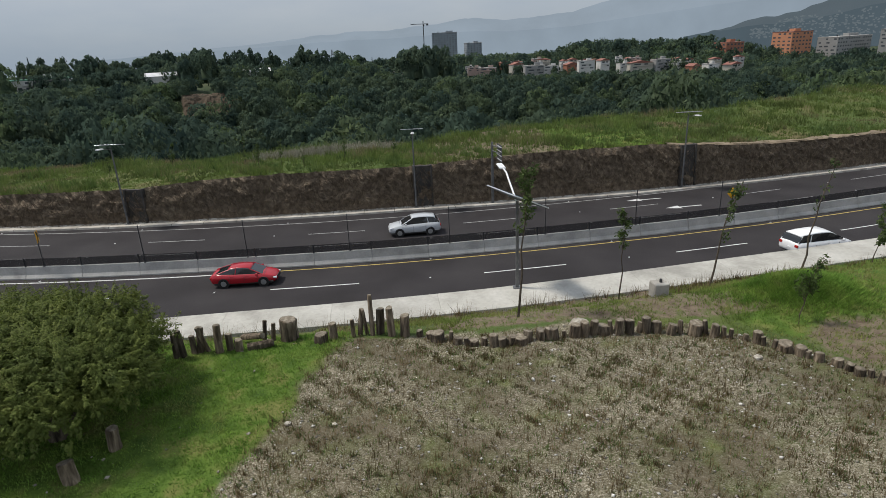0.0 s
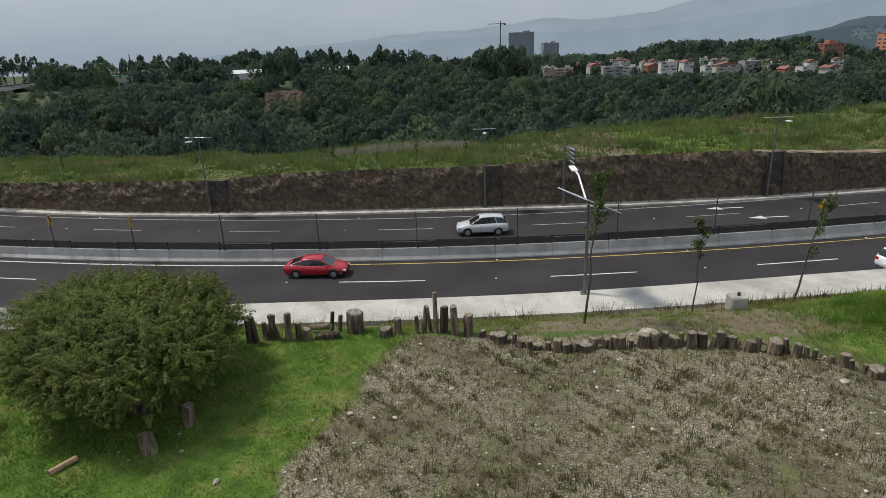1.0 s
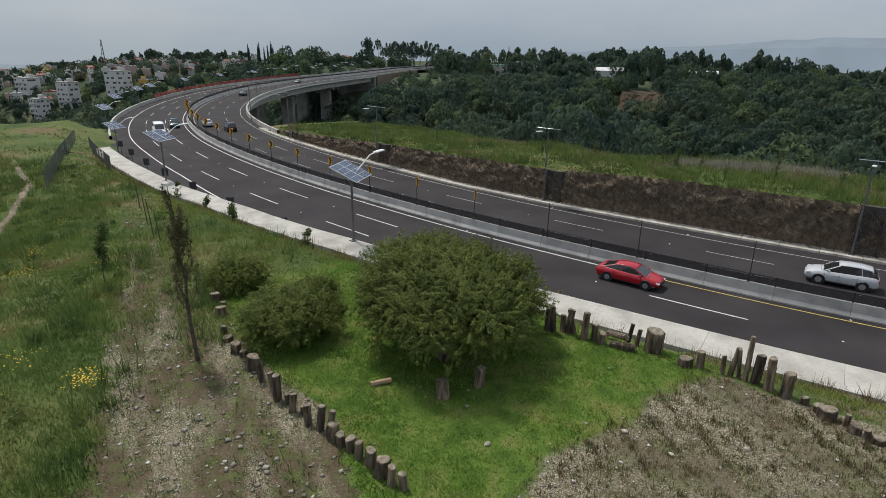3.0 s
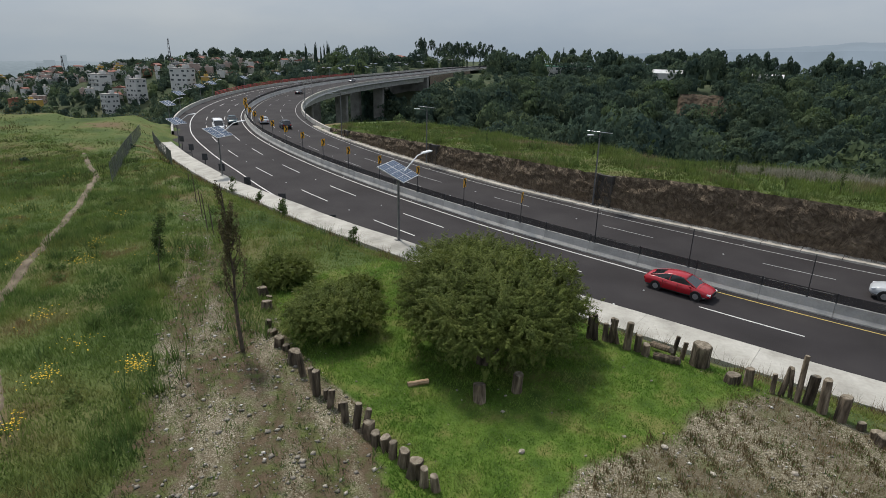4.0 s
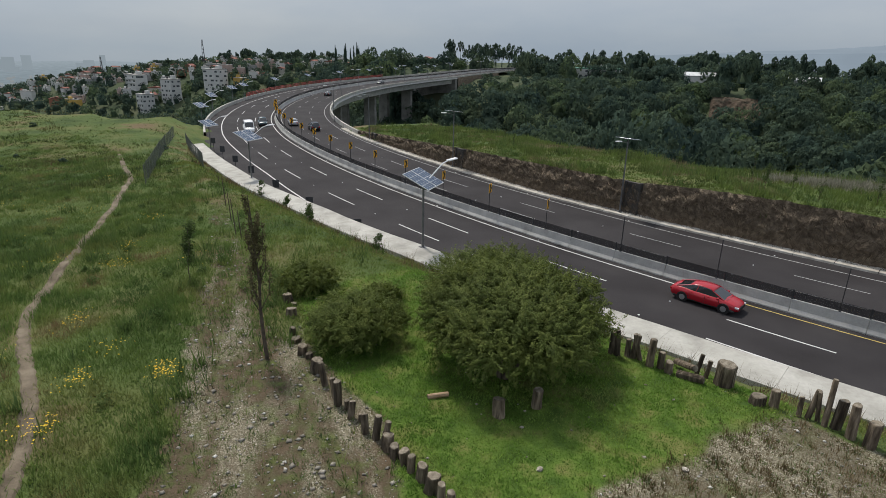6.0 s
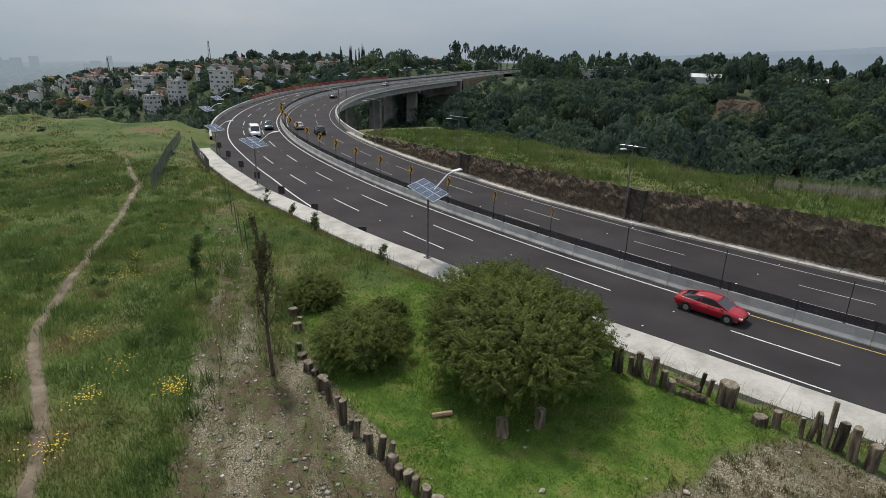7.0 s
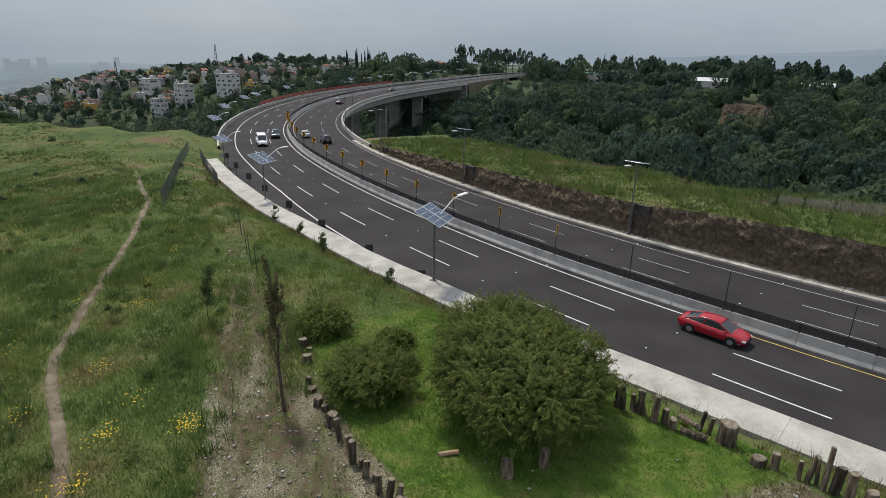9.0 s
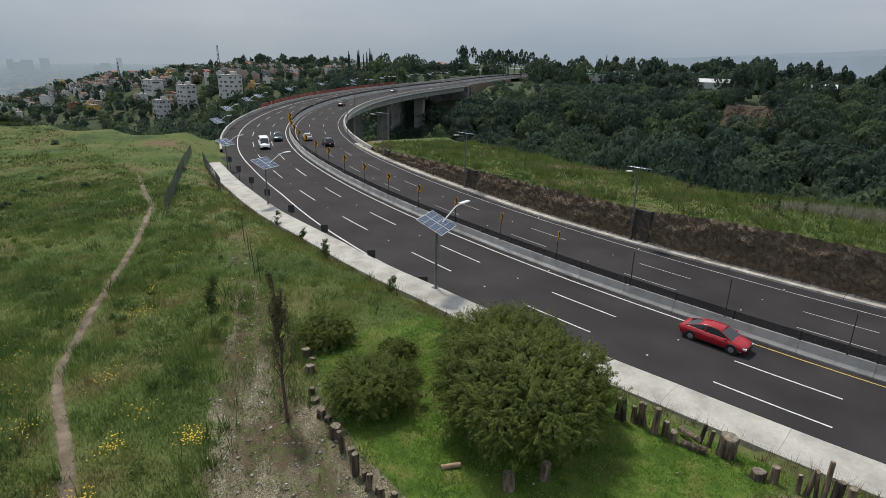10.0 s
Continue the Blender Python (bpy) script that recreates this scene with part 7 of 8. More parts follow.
def car(kind, colour, x, y, turn, label):
    k = KINDS[kind]
    t = thing("car" if kind != "bus" else "van", x, y, 0, turn, label, "car" if kind in ("sedan", "suv") else "van")
    rings = []
    for cx, lo, hi, hw in k["body"]:
        m = lo + (hi - lo) * 0.55
        rings.append([(cx, -hw * 0.92, lo), (cx, -hw, lo + 0.12), (cx, -hw * 1.01, m), (cx, -hw * 0.93, hi - 0.03), (cx, -hw * 0.80, hi), (cx, 0, hi + 0.03), (cx, hw * 0.80, hi), (cx, hw * 0.93, hi - 0.03), (cx, hw * 1.01, m), (cx, hw, lo + 0.12), (cx, hw * 0.92, lo)])
    body = part("body", loft(rings), colour, t)
    for p in body.data.polygons:
        p.use_smooth = True
    c = k["cabin"]
    belt = [np.interp(q[0], [b[0] for b in k["body"]], [b[2] for b in k["body"]]) for q in c]
    base_w = [np.interp(q[0], [b[0] for b in k["body"]], [b[3] for b in k["body"]]) * 0.86 for q in c]
    rings = []
    for (cx, top, hw), bl, bw in zip(c, belt, base_w):
        tp = max(top - 0.05, bl + 0.01)
        rings.append([(cx, -bw, bl - 0.03), (cx, -hw - (bw - hw) * 0.15, tp - 0.05 * (tp - bl)), (cx, -hw * 0.8, tp), (cx, hw * 0.8, tp), (cx, hw + (bw - hw) * 0.15, tp - 0.05 * (tp - bl)), (cx, bw, bl - 0.03)])
    part("glasshouse", loft(rings), GLASS, t, "dark tinted glass")
    part("bonnet_seam", box_bm(0.02, k["W"] * 0.72, 0.012, pose(c[-1][0] + 0.12, 0, float(np.interp(c[-1][0] + 0.12, [b[0] for b in k["body"]], [b[2] for b in k["body"]])) + 0.028)), PLASTIC, t)
    for dx in (-0.95, 0.12, 1.05):      # door shuts
        for sd in (-1, 1):
            part("door_seam", box_bm(0.018, 0.02, 0.5, pose(dx, sd * float(np.interp(dx, [b[0] for b in k["body"]], [b[3] for b in k["body"]])) * 1.0, 0.66)), PLASTIC, t)
    high = max(q[1] for q in c)
    rf = [(cx, top, hw) for cx, top, hw in c if top > high - 0.16]
    first, last = c.index(rf[0]), c.index(rf[-1])
    rings = []
    for cx, top, hw in [(rf[0][0] - 0.12, rf[0][1] - 0.06, rf[0][2]), *rf, (rf[-1][0] + 0.12, rf[-1][1] - 0.07, rf[-1][2])]:
        rings.append([(cx, -hw * 1.02, top - 0.09), (cx, -hw * 0.82, top - 0.01), (cx, 0, top + 0.015), (cx, hw * 0.82, top - 0.01), (cx, hw * 1.02, top - 0.09), (cx, 0, top - 0.08)])
    roof = part("roof", loft(rings), colour, t)
    for p in roof.data.polygons:
        p.use_smooth = True
    for sd in (-1, 1):      # pillars
        for i, j in ((first, 0), (last, len(c) - 1), ((first + last) // 2, (first + last) // 2)):
            q = c[i]
            p0 = (c[j][0] if j != i else q[0] - 0.1, sd * base_w[j] * 0.99, belt[j] - 0.02)
            p1 = (q[0], sd * q[2] * 1.0, q[1] - 0.07)
            part("pillar", tube_bm(p0, p1, 0.045, 0.035, 5), colour, t)
        part("mirror", box_bm(0.16, 0.18, 0.13, pose(c[-1][0] - 0.35, sd * (base_w[-1] + 0.2), belt[-1] + 0.08), 0.03), colour, t)
        bw0, bw1 = k["body"][1], k["body"][-2]
        part("tail_lamp", box_bm(0.12, 0.3, 0.2, pose(bw0[0] - 0.03, sd * bw0[3] * 0.8, bw0[2] - 0.2), 0.03), TAIL, t, "red tail lamp")
        part("head_lamp", box_bm(0.28, 0.34, 0.14, pose(bw1[0] - 0.08, sd * bw1[3] * 0.82, bw1[2] - 0.08, 0, 12, -12 * sd), 0.03), HEAD, t, "clear head lamp")
    part("grille", box_bm(0.06, 0.9, 0.22, pose(k["body"][-1][0] - 0.02, 0, 0.5), 0.02), PLASTIC, t)
    part("number_plate", box_bm(0.03, 0.34, 0.14, pose(k["body"][0][0] - 0.01, 0, 0.66), 0.005), WHITE_METAL, t)
    part("lower_trim", box_bm(k["L"] * 0.9, k["W"] * 0.985, 0.16, pose(0, 0, 0.31), 0.04), PLASTIC, t, "black lower trim")
    for cx in (-0.75, 0.35):
        for sd in (-1, 1):
            part("door_handle", box_bm(0.2, 0.05, 0.04, pose(cx, sd * k["W"] * 0.5, 0.86), 0.01), colour, t)
    hw = k["W"] / 2
    for ax in k["axle"]:
        for sd in (-1, 1):
            w = part("wheel", tube_bm((ax, sd * (hw - 0.2), k["wheel"]), (ax, sd * (hw + 0.015), k["wheel"]), k["wheel"], None, 18), TYRE, t, "black tyre")
            part("rim", tube_bm((ax, sd * (hw - 0.02), k["wheel"]), (ax, sd * (hw + 0.022), k["wheel"]), k["wheel"] * 0.66, k["wheel"] * 0.6, 12), RIM, w, "silver alloy rim")
            part("wheel_arch", tube_bm((ax, sd * (hw - 0.25), k["wheel"]), (ax, sd * (hw + 0.005), k["wheel"]), k["wheel"] * 1.16, None, 18), PLASTIC, t)
    t.matrix_basis = t.matrix_basis @ Matrix.Scale(0.9, 4)
    return t


def lane_car(kind, colour, x, y, label, back=False):
    s = road_coords(np.array([x]), np.array([y]))[0]
    car(kind, colour, x, y, heading(float(s[0])) + (0 if back else 180), label)


P_SILVER, P_WHITE, P_RED, P_DARK, P_TEAL, P_GREY = (paint(n, c) for n, c in (("silver", (0.42, 0.44, 0.46)), ("white", (0.75, 0.76, 0.77)), ("red", (0.33, 0.009, 0.018)), ("dark", (0.02, 0.024, 0.03)), ("teal", (0.02, 0.05, 0.06)), ("grey", (0.16, 0.17, 0.18))))
lane_car("suv", P_SILVER, -2.2, 44.4, "silver sport utility car on the far carriageway", True)
lane_car("van", P_WHITE, 25.0, 36.6, "white minivan on the near carriageway")
lane_car("sedan", P_RED, -12.9, 35.5, "red saloon car beside the median barrier")
lane_car("bus", P_WHITE, -98.5, 46.0, "white passenger van on the near carriageway")
lane_car("suv", P_TEAL, -105.3, 52.0, "dark teal sport utility car beside the median")
lane_car("sedan", P_SILVER, -102.8, 57.0, "silver saloon car on the far carriageway", True)
lane_car("suv", P_DARK, -94.5, 56.6, "dark sport utility car on the far carriageway", True)
lane_car("sedan", P_DARK, -157.5, 99.6, "dark saloon car on the viaduct", True)
lane_car("sedan", P_GREY, -197, 149.5, "dark grey saloon car far along the viaduct")


# ---- the town beyond the ravine ----
WALLS = [mat("house_wall_" + n, [tuple(v * 0.88 for v in c), c], 0.4, 0.9, fine=(2.5, 0.12), per_object=0.08) for n, c in
         (("white", (0.55, 0.545, 0.525)), ("cream", (0.45, 0.425, 0.37)), ("grey", (0.30, 0.30, 0.295)), ("pink", (0.44, 0.33, 0.29)), ("brick", (0.32, 0.14, 0.09)), ("ochre", (0.55, 0.36, 0.10)), ("orange", (0.46, 0.21, 0.12)), ("steel", (0.25, 0.285, 0.32)))]
ROOFS = [mat("roof_" + n, [tuple(v * 0.8 for v in c), c], 0.5, 0.9, fine=(3, 0.15)) for n, c in
         (("tile", (0.25, 0.11, 0.085)), ("slab", (0.34, 0.33, 0.31)), ("metal", (0.66, 0.67, 0.68)), ("green", (0.10, 0.24, 0.17)))]
WINDOW = mat("house_window", [(0.05, 0.058, 0.068), (0.10, 0.11, 0.12)], 0.7, 0.15, spec=0.6)


def house(name, w, d, floors, wall, roof, pitched, label, category="house", bays=3, group="houses of the town", parent_z=0):
    """A house: walls on a sunk footing, floor bands, windows and balconies on its faces, a flat or pitched roof."""
    t = thing(name, 0, 0, -500, 0, label, category, group)
    h = 2.9 * floors
    part("wall", box_bm(w, d, h + 5, pose(0, 0, h / 2 - 2.5)), wall, t)
    if pitched:
        part("roof", prism_bm([(-w / 2 - 0.4, h), (0, h + w * 0.22), (w / 2 + 0.4, h), (w / 2 + 0.4, h - 0.15), (-w / 2 - 0.4, h - 0.15)], -d / 2 - 0.4, d / 2 + 0.4), roof, t)
    else:
        part("roof", box_bm(w + 0.3, d + 0.3, 0.5, pose(0, 0, h + 0.15)), roof, t)
        part("stair_head", box_bm(w * 0.28, d * 0.3, 2.2, pose(w * 0.2, d * 0.1, h + 1.4)), wall, t)
        part("water_tank", tube_bm((-w * 0.25, 0, h + 0.4), (-w * 0.25, 0, h + 1.7), 0.6, 0.55, 8), PLASTIC, t, "black water tank")
    for f in range(floors):
        for face in ((0, 1, 3) if floors > 3 else (0, 1)):
            L = w if face % 2 == 0 else d
            off = (d if face % 2 == 0 else w) / 2
            n = max(1, int(bays * L / w))
            for b in range(n):
                if (b * 5 + f * 3 + face + int(w * 10)) % 7 == 0:
                    continue
                u = (b + 0.5 + (0.12 if (b + f) % 2 else -0.1) * (n < 4)) / n * L - L / 2
                m_ = pose(0, 0, 0, 0, 0, 90 * face) @ pose(u, -off, 2.9 * f + 1.55)
                part("window", box_bm(L / n * (0.5 if n > 3 else 0.34 + 0.12 * ((b + 2 * f + face) % 3)), 0.12, 1.15, m_), WINDOW, t)
            if f and face == 0 and floors < 5:
                part("balcony", box_bm(L * 0.7, 0.9, 0.22, pose(0, 0, 0, 0, 0, 90 * face) @ pose(L * 0.08, -off - 0.4, 2.9 * f + 0.1)), wall, t)
    return t


rgh = random.Random(4)
TYPES = []
for i, (w, d, fl, wa, ro, pi, lab) in enumerate([
        (9, 8, 2, 0, 1, False, "white flat-roofed house among trees on the far hill"), (8, 9, 3, 0, 1, False, "tall white flat-roofed house among trees on the far hill"),
        (10, 8, 2, 1, 0, True, "cream house with a red tiled roof on the far hill"), (8, 8, 2, 3, 1, False, "pinkish flat-roofed house on the far hill"),
        (11, 8, 3, 2, 1, False, "grey concrete house block on the far hill"), (9, 7, 1, 4, 0, True, "low brick house with a red tiled roof"),
        (7, 8, 2, 0, 0, True, "white house with a red tiled roof"), (8, 7, 2, 5, 1, False, "ochre flat-roofed house among trees")]):
    TYPES.append([house("house", w, d, fl, WALLS[wa], ROOFS[ro], pi, lab, bays=2), False])


def put_house(kind, az, dist, turn, lift=0.0, size=0.76, long=1.0):
    a = radians(az)
    x, y = -math.sin(a) * dist, math.cos(a) * dist
    m = pose(x, y, gz(x, y) + lift, 0, 0, turn) @ Matrix.Diagonal((size * long, size, size, 1))
    slot = TYPES[kind]
    if slot[1]:
        copy_thing(slot[0], m)
    else:
        slot[0].matrix_basis, slot[1] = m, True


# the town's hill: small houses close together, with trees between
for k in range(175):
    az = rgh.uniform(57, 86)
    put_house(rgh.choice((0, 0, 1, 0, 2, 3, 4, 0, 6, 6, 2, 5, 7, 3)), az, rgh.uniform(430, 640) + max(0, az - 70) * 7, rgh.uniform(90, 180) + az, rgh.uniform(0.5, 3.0), rgh.uniform(0.6, 0.85), rgh.uniform(0.8, 1.5))
put_house(7, 65.8, 472, 60)
put_house(2, 63.4, 452, 70)
put_house(2, 61.9, 458, 40)
put_house(6, 56.1, 398, 35)
put_house(2, 55.2, 405, 60)
for k in range(16):
    put_house(rgh.choice((0, 1, 2, 6, 5)), rgh.uniform(47.5, 58), rgh.uniform(455, 580), rgh.uniform(0, 90), rgh.uniform(1, 3))
put_house(1, 50.4, 440, 60, 3)
put_house(0, 49.8, 448, 40, 3)
put_house(0, 51.2, 450, 75, 3)
# villas in a row along the rim
for k, az in enumerate((-4.9, -7.6, -9.2, -10.7, -12.6, -13.9, -15.4, -17.2, -18.6, -20.3, -21.9, -23.0, -24.4, -26.1)):
    put_house((3, 2, 4, 0, 5, 1, 6, 0, 2, 4, 0, 5, 1, 2)[k], az, 428 + 8 * math.sin(k * 2.1), -az + rgh.uniform(-14, 14), 3.2 + rgh.uniform(0, 2.6), 1.0, (1.5, 1.0, 1.3, 1.7, 1.2)[k % 5])
for k in range(26):
    put_house((0, 2, 3, 5, 6)[k % 5], rgh.uniform(-27, -3), rgh.uniform(442, 462), rgh.uniform(-25, 25), rgh.uniform(5.5, 8.5), 0.75, rgh.uniform(1.0, 1.6))
put_house(3, 3.0, 408, 5, 4)
put_house(0, 4.0, 412, 0, 4)
for slot in TYPES:
    if not slot[1]:
        slot[0].matrix_basis = pose(-430, 180, gz(-430, 180))


def block(name, az, dist, w, d, fl, wa, ro, turn, label, lift=0.0, bays=6, pitched=False):
    t = house(name, w, d, fl, WALLS[wa], ROOFS[ro], pitched, label, "building", bays, "", 0)
    a = radians(az)
    x, y = -math.sin(a) * dist, math.cos(a) * dist
    t.matrix_basis = pose(x, y, gz(x, y) + lift, 0, 0, turn)
    return t


block("apartment_block", -33.8, 640, 62, 16, 8, 2, 1, 33, "long grey apartment block with rows of windows", -3, 14)
block("apartment_block", -37.0, 640, 30, 16, 10, 2, 1, 40, "tall grey apartment tower on a wooded hill", -3, 7)
block("apartment_block", -30.2, 600, 26, 18, 9, 6, 0, 25, "orange brick apartment tower on the hill", -1, 6)
block("apartment_block", -25.6, 545, 18, 14, 5, 4, 0, 20, "dark red brick apartment block among trees", -2, 5)
block("office_tower", -1.0, 900, 36, 22, 12, 7, 1, 0, "unfinished grey office tower with open floors", 20, 9)
block("office_tower", -3.6, 915, 22, 20, 10, 7, 1, 10, "grey glass office tower", 11, 5)
block("white_building", 67.5, 446, 13, 9, 5, 0, 1, 30, "white five-storey house with broad windows on the slope", 0, 3)
block("white_building", 71.2, 446, 10, 8, 5, 0, 1, 20, "white stepped house on the slope", 0, 3)
block("white_building", 73.8, 500, 15, 9, 3, 0, 1, 10, "long white house on the slope", 0, 3)
block("white_building", 73.3, 440, 8, 8, 4, 0, 1, 10, "narrow white house low on the slope", 0, 3)
block("school_building", 32.8, 405, 30, 12, 2, 0, 3, 25, "long pale building with a green roof among trees", 3.5, 8)
block("shed", 24.1, 400, 9, 17, 1, 0, 2, 112, "long shed with a white metal roof among trees", 4.8, 2, True)
block("shed", 16.2, 405, 9, 16, 1, 0, 2, 104, "long shed with a white metal roof among trees", 6.4, 2, True)


# masts, crane
def mast(az, dist, h, label, name="radio_mast", z=0.0):
    a = radians(az)
    x, y = -math.sin(a) * dist, math.cos(a) * dist
    t = thing(name, x, y, gz(x, y) + z, 0, label, "mast")
    for k in range(3):
        p = Vector((math.cos(k * 2.09), math.sin(k * 2.09), 0))
        part("leg", tube_bm(p * 1.6, p * 0.35 + Vector((0, 0, h)), 0.22, 0.14, 5), STEEL_DARK, t)
    for k in range(int(h / 3)):
        r = 1.6 + (0.35 - 1.6) * (k * 3 + 1) / h
        bm = bmesh.new()
        for q in range(3):
            a0, a1 = q * 2.09, (q + 1) * 2.09
            add_tube(bm, (r * math.cos(a0), r * math.sin(a0), k * 3 + 1), (r * math.cos(a1), r * math.sin(a1), k * 3 + 2.6), 0.1, None, 4)
        part("brace", bm, STEEL_DARK, t)


mast(68.3, 520, 24, "tall lattice radio mast on the town's hill")
mast(76.2, 600, 18, "slim lattice radio mast far along the hill")
mast(9.4, 470, 20, "slim lattice radio mast among skyline trees")


def crane(az, dist, h):
    """A tower crane: mast, jib with ties, cab."""
    a = radians(az)
    x, y = -math.sin(a) * dist, math.cos(a) * dist
    t = thing("tower_crane", x, y, gz(x, y), 0, "yellow-grey tower crane over an unfinished tower", "crane")
    part("mast", box_bm(1.2, 1.2, h, pose(0, 0, h / 2)), STEEL_DARK, t)
    part("jib", box_bm(24, 0.8, 0.8, pose(-6, 0, h - 4)), STEEL_DARK, t)
    part("cab", box_bm(2.0, 2.0, 2.4, pose(0.6, 0, h - 6)), STEEL_DARK, t)
    part("counterweight", box_bm(3, 1.6, 2.6, pose(6, 0, h - 5)), STEEL_DARK, t)


crane(0.9, 900, 72)


# ---- tall trees on the skyline ----
def skyline_trees():
    rng = np.random.default_rng(33)
    out, kinds = [], []
    for k in range(9):
        kinds.append((canopy(rng, int(rng.integers(9, 15)), 520, 0.12, wide=rng.uniform(0.30, 0.55), base=0.42, rise=0.42, r0=0.15, r1=0.27), 1.1))
    cypress = crown(rng, 8, 110, 0.16, lobes=(np.stack([np.zeros(8), np.zeros(8), np.linspace(0.15, 0.95, 8)], 1), np.linspace(0.42, 0.10, 8)))

    gum = [(canopy(rng, 12, 330, 0.075, wide=0.46, base=0.46, rise=0.42, r0=0.07, r1=0.15, heart=0.15), 1.1) for k in range(6)]

    def tall(x, y, h, z, spire=False, bare=False):
        tint = 0.15 + rng.random() * 0.6
        if spire:
            out.append(stand(cypress, x, y, z, h * 0.16, h, rng.random() * 6.283, tint * 0.5))
            return
        kind, top = gum[rng.integers(6)] if bare else kinds[rng.integers(9)]
        w = h * (rng.uniform(0.30, 0.50) if bare else rng.uniform(0.40, 0.68)) / top
        out.append(stand(kind, x, y, z, w, h / top, rng.random() * 6.283, tint))
        stem, nn = [], []
        for a in (0.0, 2.1, 4.2):
            s = 0.25
            stem.append([(s * math.cos(a), s * math.sin(a), 0), (s * math.cos(a + 2.1), s * math.sin(a + 2.1), 0), (0, 0, h * 0.85)])
            nn.append((math.cos(a + 1), math.sin(a + 1), 0))
        out.append((np.array(stem) + np.array([x, y, z]), np.repeat(np.array(nn)[:, None], 3, axis=1), 0.1))
    for az0, az1, d, n, h0, h1, spires in ((38.5, 47.0, 430, 30, 11, 22, 0.0), (47, 58, 430, 20, 5, 9, 0.2), (53.6, 57.0, 440, 14, 14, 20, 1.0), (36, 40, 420, 10, 12, 18, 0.2), (8, 36, 440, 85, 14, 23, 0.12), (19, 22.5, 376, 8, 15, 21, 0.0), (57, 70, 600, 45, 9, 14, 0.05),
                                           (70, 86, 640, 60, 6, 10, 0.05), (57, 84, 440, 100, 4, 8, 0.1), (60, 86, 520, 100, 4.5, 8.5, 0.1), (-2.2, 2.6, 392, 12, 19, 28, 0.0), (2, 9, 440, 24, 10, 19, 0.1), (-9, -2, 470, 12, 9, 15, 0.2), (-30, -8, 540, 90, 9, 16, 0.08), (-40, -29, 520, 40, 9, 16, 0.1), (-30, -4, 414, 60, 5, 9, 0.12), (-30, -4, 440, 50, 8, 13, 0.15)):
        for k in range(n):
            a = radians(rng.uniform(az0, az1))
            dd = d * rng.uniform(0.96, 1.12)
            x, y = -math.sin(a) * dd, math.cos(a) * dd
            tall(x, y, rng.uniform(h0, h1), gz(x, y) - 0.5, rng.random() < spires, az0 == 38.5)
    tagged(new("skyline_trees", woods_mesh("skyline_trees", out, LEAF_FOREST)), "tall uneven trees along the skyline", "trees", kind="stuff")


skyline_trees()


# ---- distance: ridges and the far city's plain, their haze painted in as glow ----
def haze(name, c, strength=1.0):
    """Far things, with the air's haze painted in as a glow of their own."""
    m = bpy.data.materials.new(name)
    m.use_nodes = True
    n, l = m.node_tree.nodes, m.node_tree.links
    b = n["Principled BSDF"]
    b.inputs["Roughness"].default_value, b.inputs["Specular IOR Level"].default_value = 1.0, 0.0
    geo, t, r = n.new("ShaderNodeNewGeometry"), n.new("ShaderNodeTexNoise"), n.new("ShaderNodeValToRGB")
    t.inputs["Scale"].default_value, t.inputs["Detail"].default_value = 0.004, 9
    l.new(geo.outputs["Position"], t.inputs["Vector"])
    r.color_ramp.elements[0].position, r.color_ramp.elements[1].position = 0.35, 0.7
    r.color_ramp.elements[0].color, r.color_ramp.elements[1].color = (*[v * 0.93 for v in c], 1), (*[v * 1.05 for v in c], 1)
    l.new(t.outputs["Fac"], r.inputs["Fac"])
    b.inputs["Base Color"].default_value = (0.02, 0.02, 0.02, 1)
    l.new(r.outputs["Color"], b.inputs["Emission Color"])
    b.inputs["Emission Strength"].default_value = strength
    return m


def ridge(name, dist, az0, az1, height, material, label, seed):
    """A mountain ridge: height is a function of azimuth."""
    az = np.linspace(az0, az1, 220)
    verts, faces = [], []
    for a in az:
        r = radians(a)
        h = height(a) + 14 * noise.noise((a * 0.35, seed, 0)) + 6 * noise.noise((a * 1.3, seed, 4.0))
        for f, z in ((1.0, -400), (1.0, h * 0.4), (1.05, h)):
            verts.append((-math.sin(r) * dist * f, math.cos(r) * dist * f, z))
    for i in range(len(az) - 1):
        for j in range(2):
            q = i * 3 + j
            faces.append((q, q + 3, q + 4, q + 1))
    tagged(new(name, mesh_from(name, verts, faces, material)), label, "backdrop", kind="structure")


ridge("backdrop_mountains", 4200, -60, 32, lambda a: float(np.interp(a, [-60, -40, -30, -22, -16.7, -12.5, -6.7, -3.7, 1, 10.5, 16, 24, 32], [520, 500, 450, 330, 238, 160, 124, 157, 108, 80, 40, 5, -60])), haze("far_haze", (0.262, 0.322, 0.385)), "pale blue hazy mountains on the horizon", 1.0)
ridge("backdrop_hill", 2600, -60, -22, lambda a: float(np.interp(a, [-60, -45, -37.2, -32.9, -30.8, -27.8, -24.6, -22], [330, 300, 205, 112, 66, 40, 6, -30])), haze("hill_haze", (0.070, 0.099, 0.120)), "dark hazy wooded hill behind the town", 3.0)


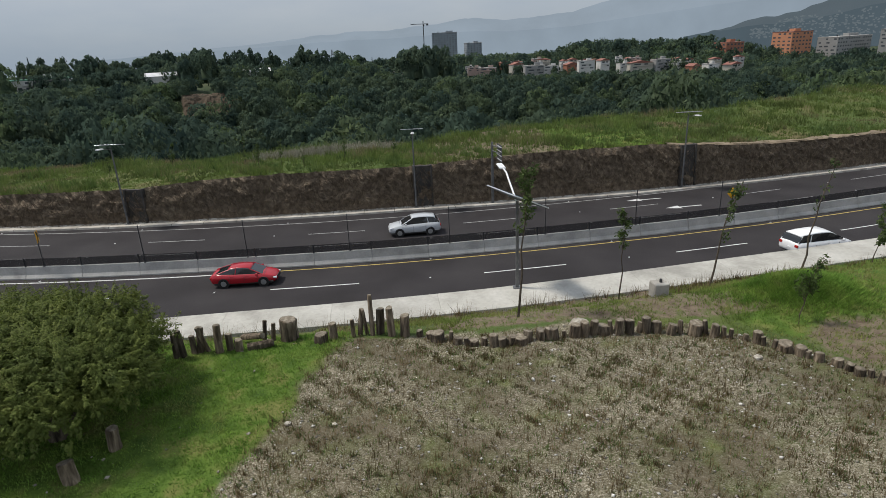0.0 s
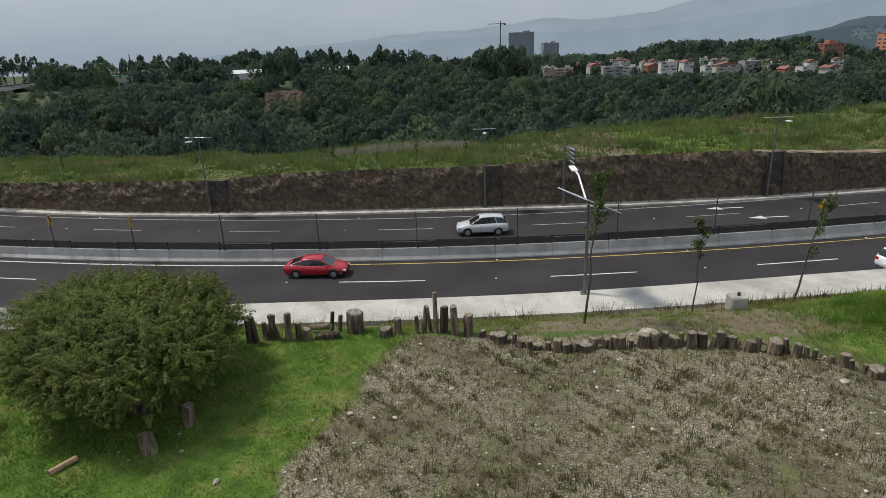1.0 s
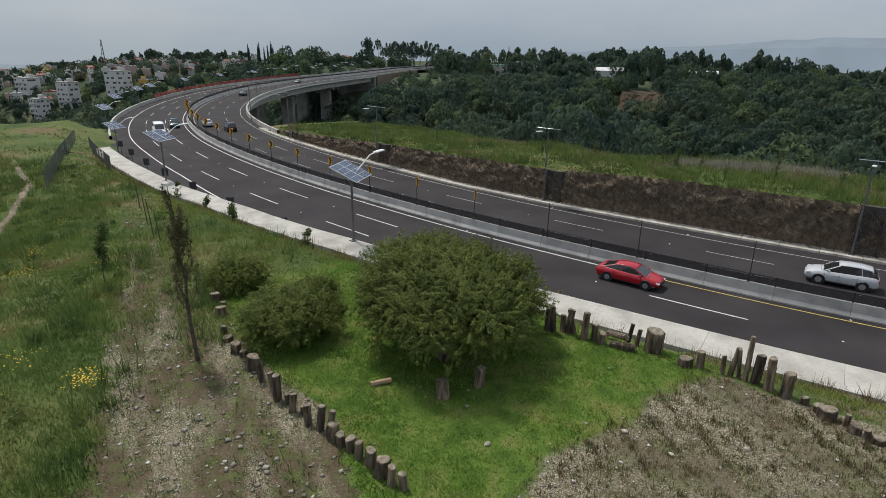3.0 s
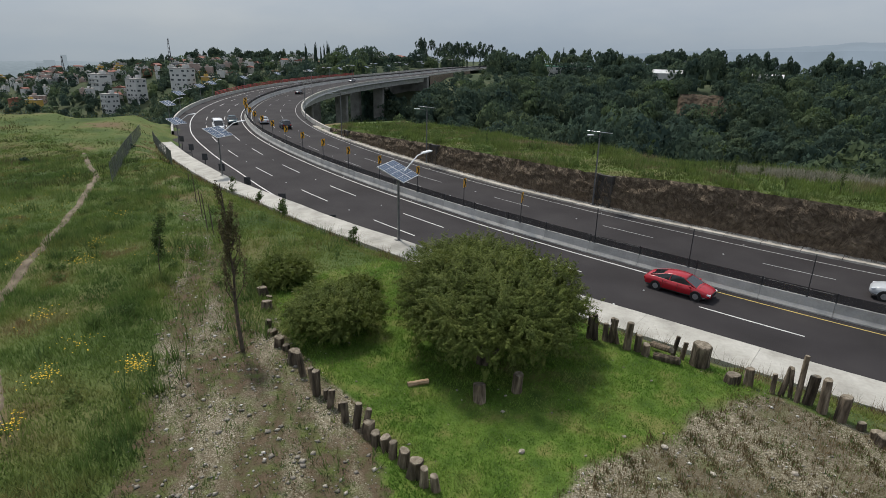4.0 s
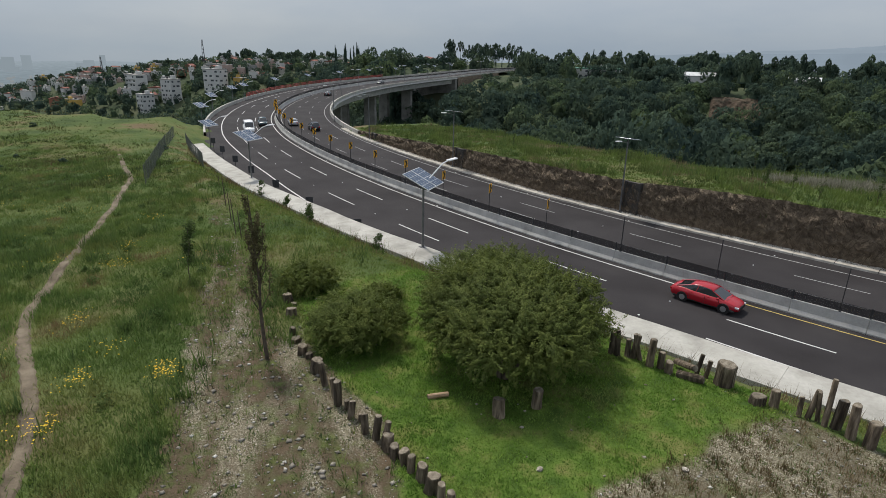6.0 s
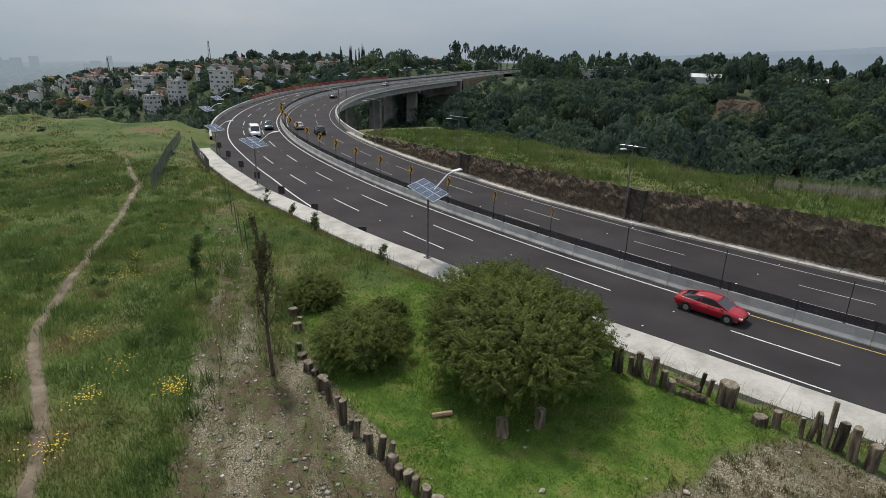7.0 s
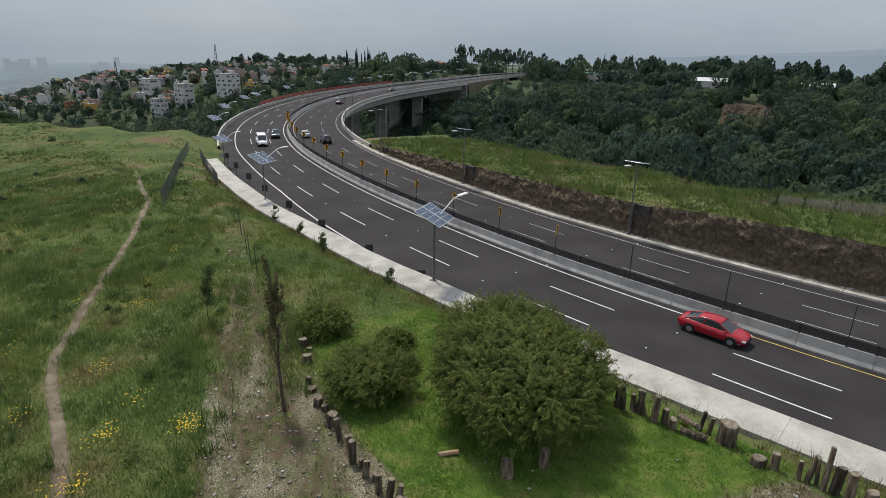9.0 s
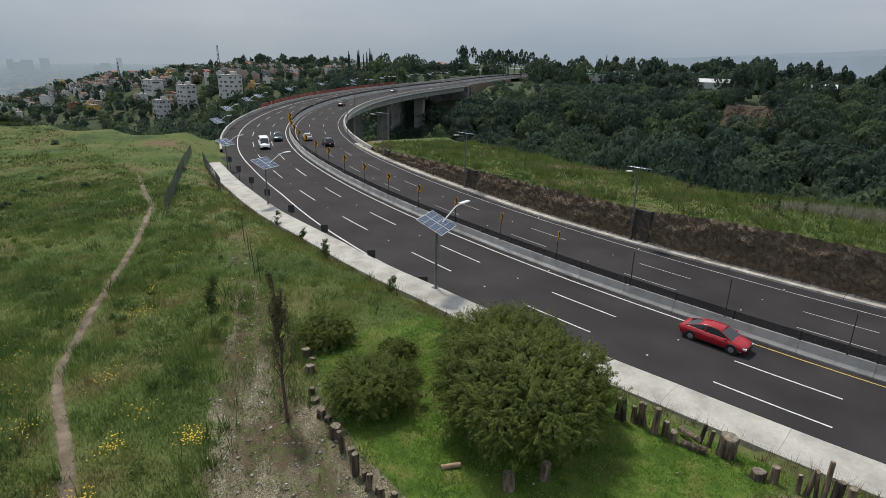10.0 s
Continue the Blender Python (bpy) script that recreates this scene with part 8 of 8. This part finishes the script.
def far_plain():
    """The valley floor with its city; its painted glow pales outwards as bright air would."""
    dist, az = np.geomspace(1250, 4300, 40), np.linspace(26, 112, 90)
    verts, faces = [], []
    for a in az:
        r = radians(a)
        for d in dist:
            x, y = -math.sin(r) * d, math.cos(r) * d
            verts.append((x, y, float(gz(x, y)) + 6))
    n = len(dist)
    for i in range(len(az) - 1):
        for j in range(n - 1):
            q = i * n + j
            faces.append((q, q + 1, q + n + 1, q + n))
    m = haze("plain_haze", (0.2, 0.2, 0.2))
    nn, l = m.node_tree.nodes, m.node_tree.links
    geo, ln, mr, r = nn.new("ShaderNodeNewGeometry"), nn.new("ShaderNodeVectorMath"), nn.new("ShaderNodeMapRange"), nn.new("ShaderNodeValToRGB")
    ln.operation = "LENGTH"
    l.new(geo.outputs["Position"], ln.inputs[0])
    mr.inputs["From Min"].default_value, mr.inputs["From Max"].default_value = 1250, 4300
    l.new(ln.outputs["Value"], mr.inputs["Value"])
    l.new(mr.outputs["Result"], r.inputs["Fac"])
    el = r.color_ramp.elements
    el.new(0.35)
    # emission paler with distance: haze put into the colour
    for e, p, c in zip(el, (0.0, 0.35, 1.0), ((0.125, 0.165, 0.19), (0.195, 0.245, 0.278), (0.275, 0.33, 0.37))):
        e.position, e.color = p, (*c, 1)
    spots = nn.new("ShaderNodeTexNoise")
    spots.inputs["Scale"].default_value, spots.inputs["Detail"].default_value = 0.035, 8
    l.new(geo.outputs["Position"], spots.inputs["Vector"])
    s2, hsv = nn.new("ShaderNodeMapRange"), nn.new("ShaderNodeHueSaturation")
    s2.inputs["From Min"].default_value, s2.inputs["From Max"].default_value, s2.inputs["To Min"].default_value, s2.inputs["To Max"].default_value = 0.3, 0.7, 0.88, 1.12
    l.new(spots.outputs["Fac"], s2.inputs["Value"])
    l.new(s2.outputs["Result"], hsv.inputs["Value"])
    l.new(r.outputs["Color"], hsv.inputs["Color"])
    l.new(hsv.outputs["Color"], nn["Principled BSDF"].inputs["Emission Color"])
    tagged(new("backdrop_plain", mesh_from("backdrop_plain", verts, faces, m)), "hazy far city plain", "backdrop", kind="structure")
    # its houses, and a few towers, glowing pale to paint in the air's haze
    rng = random.Random(8)
    for label, count, a0, a1, d0, d1, w0, w1, h0, h1, c, name in (("pale houses of the far plain", 700, 60, 100, 1300, 2600, 6, 16, 4, 9, (0.25, 0.275, 0.285), "backdrop_houses"), ("hazy towers of the far city", 16, 76, 88, 3000, 3700, 22, 50, 15, 62, (0.25, 0.298, 0.332), "backdrop_towers"),
                                                                  ("pale houses at the hazy hill's foot", 620, -44, -27, 2300, 2560, 4, 8, 2.5, 5, (0.122, 0.150, 0.168), "backdrop_houses")):
        verts, faces = [], []
        for k in range(count):
            a, d = radians(rng.uniform(a0, a1)), rng.uniform(d0, d1)
            w, h = rng.uniform(w0, w1), rng.uniform(h0, h1)
            x, y = -math.sin(a) * d, math.cos(a) * d
            z = gz(x, y) + 4
            if a0 < 0:
                up = float(np.interp(math.degrees(a), [-44, -37.2, -30, -27], [90, 62, 40, 0]))
                z, x, y = rng.uniform(-30, up), -math.sin(a) * 2560, math.cos(a) * 2560
            b0 = len(verts)
            c_, s_ = math.cos(a), math.sin(a)
            for dz in (0, h):
                for ux, uy in ((-1, -1), (1, -1), (1, 1), (-1, 1)):
                    verts.append((x + (ux * c_ - uy * s_) * w / 2, y + (ux * s_ + uy * c_) * w / 2, z + dz))
            for f in ((0, 1, 5, 4), (1, 2, 6, 5), (2, 3, 7, 6), (3, 0, 4, 7), (4, 5, 6, 7)):
                faces.append(tuple(b0 + q for q in f))
        tagged(new(name, mesh_from(name, verts, faces, haze(name, c))), label, "backdrop", kind="structure")


far_plain()
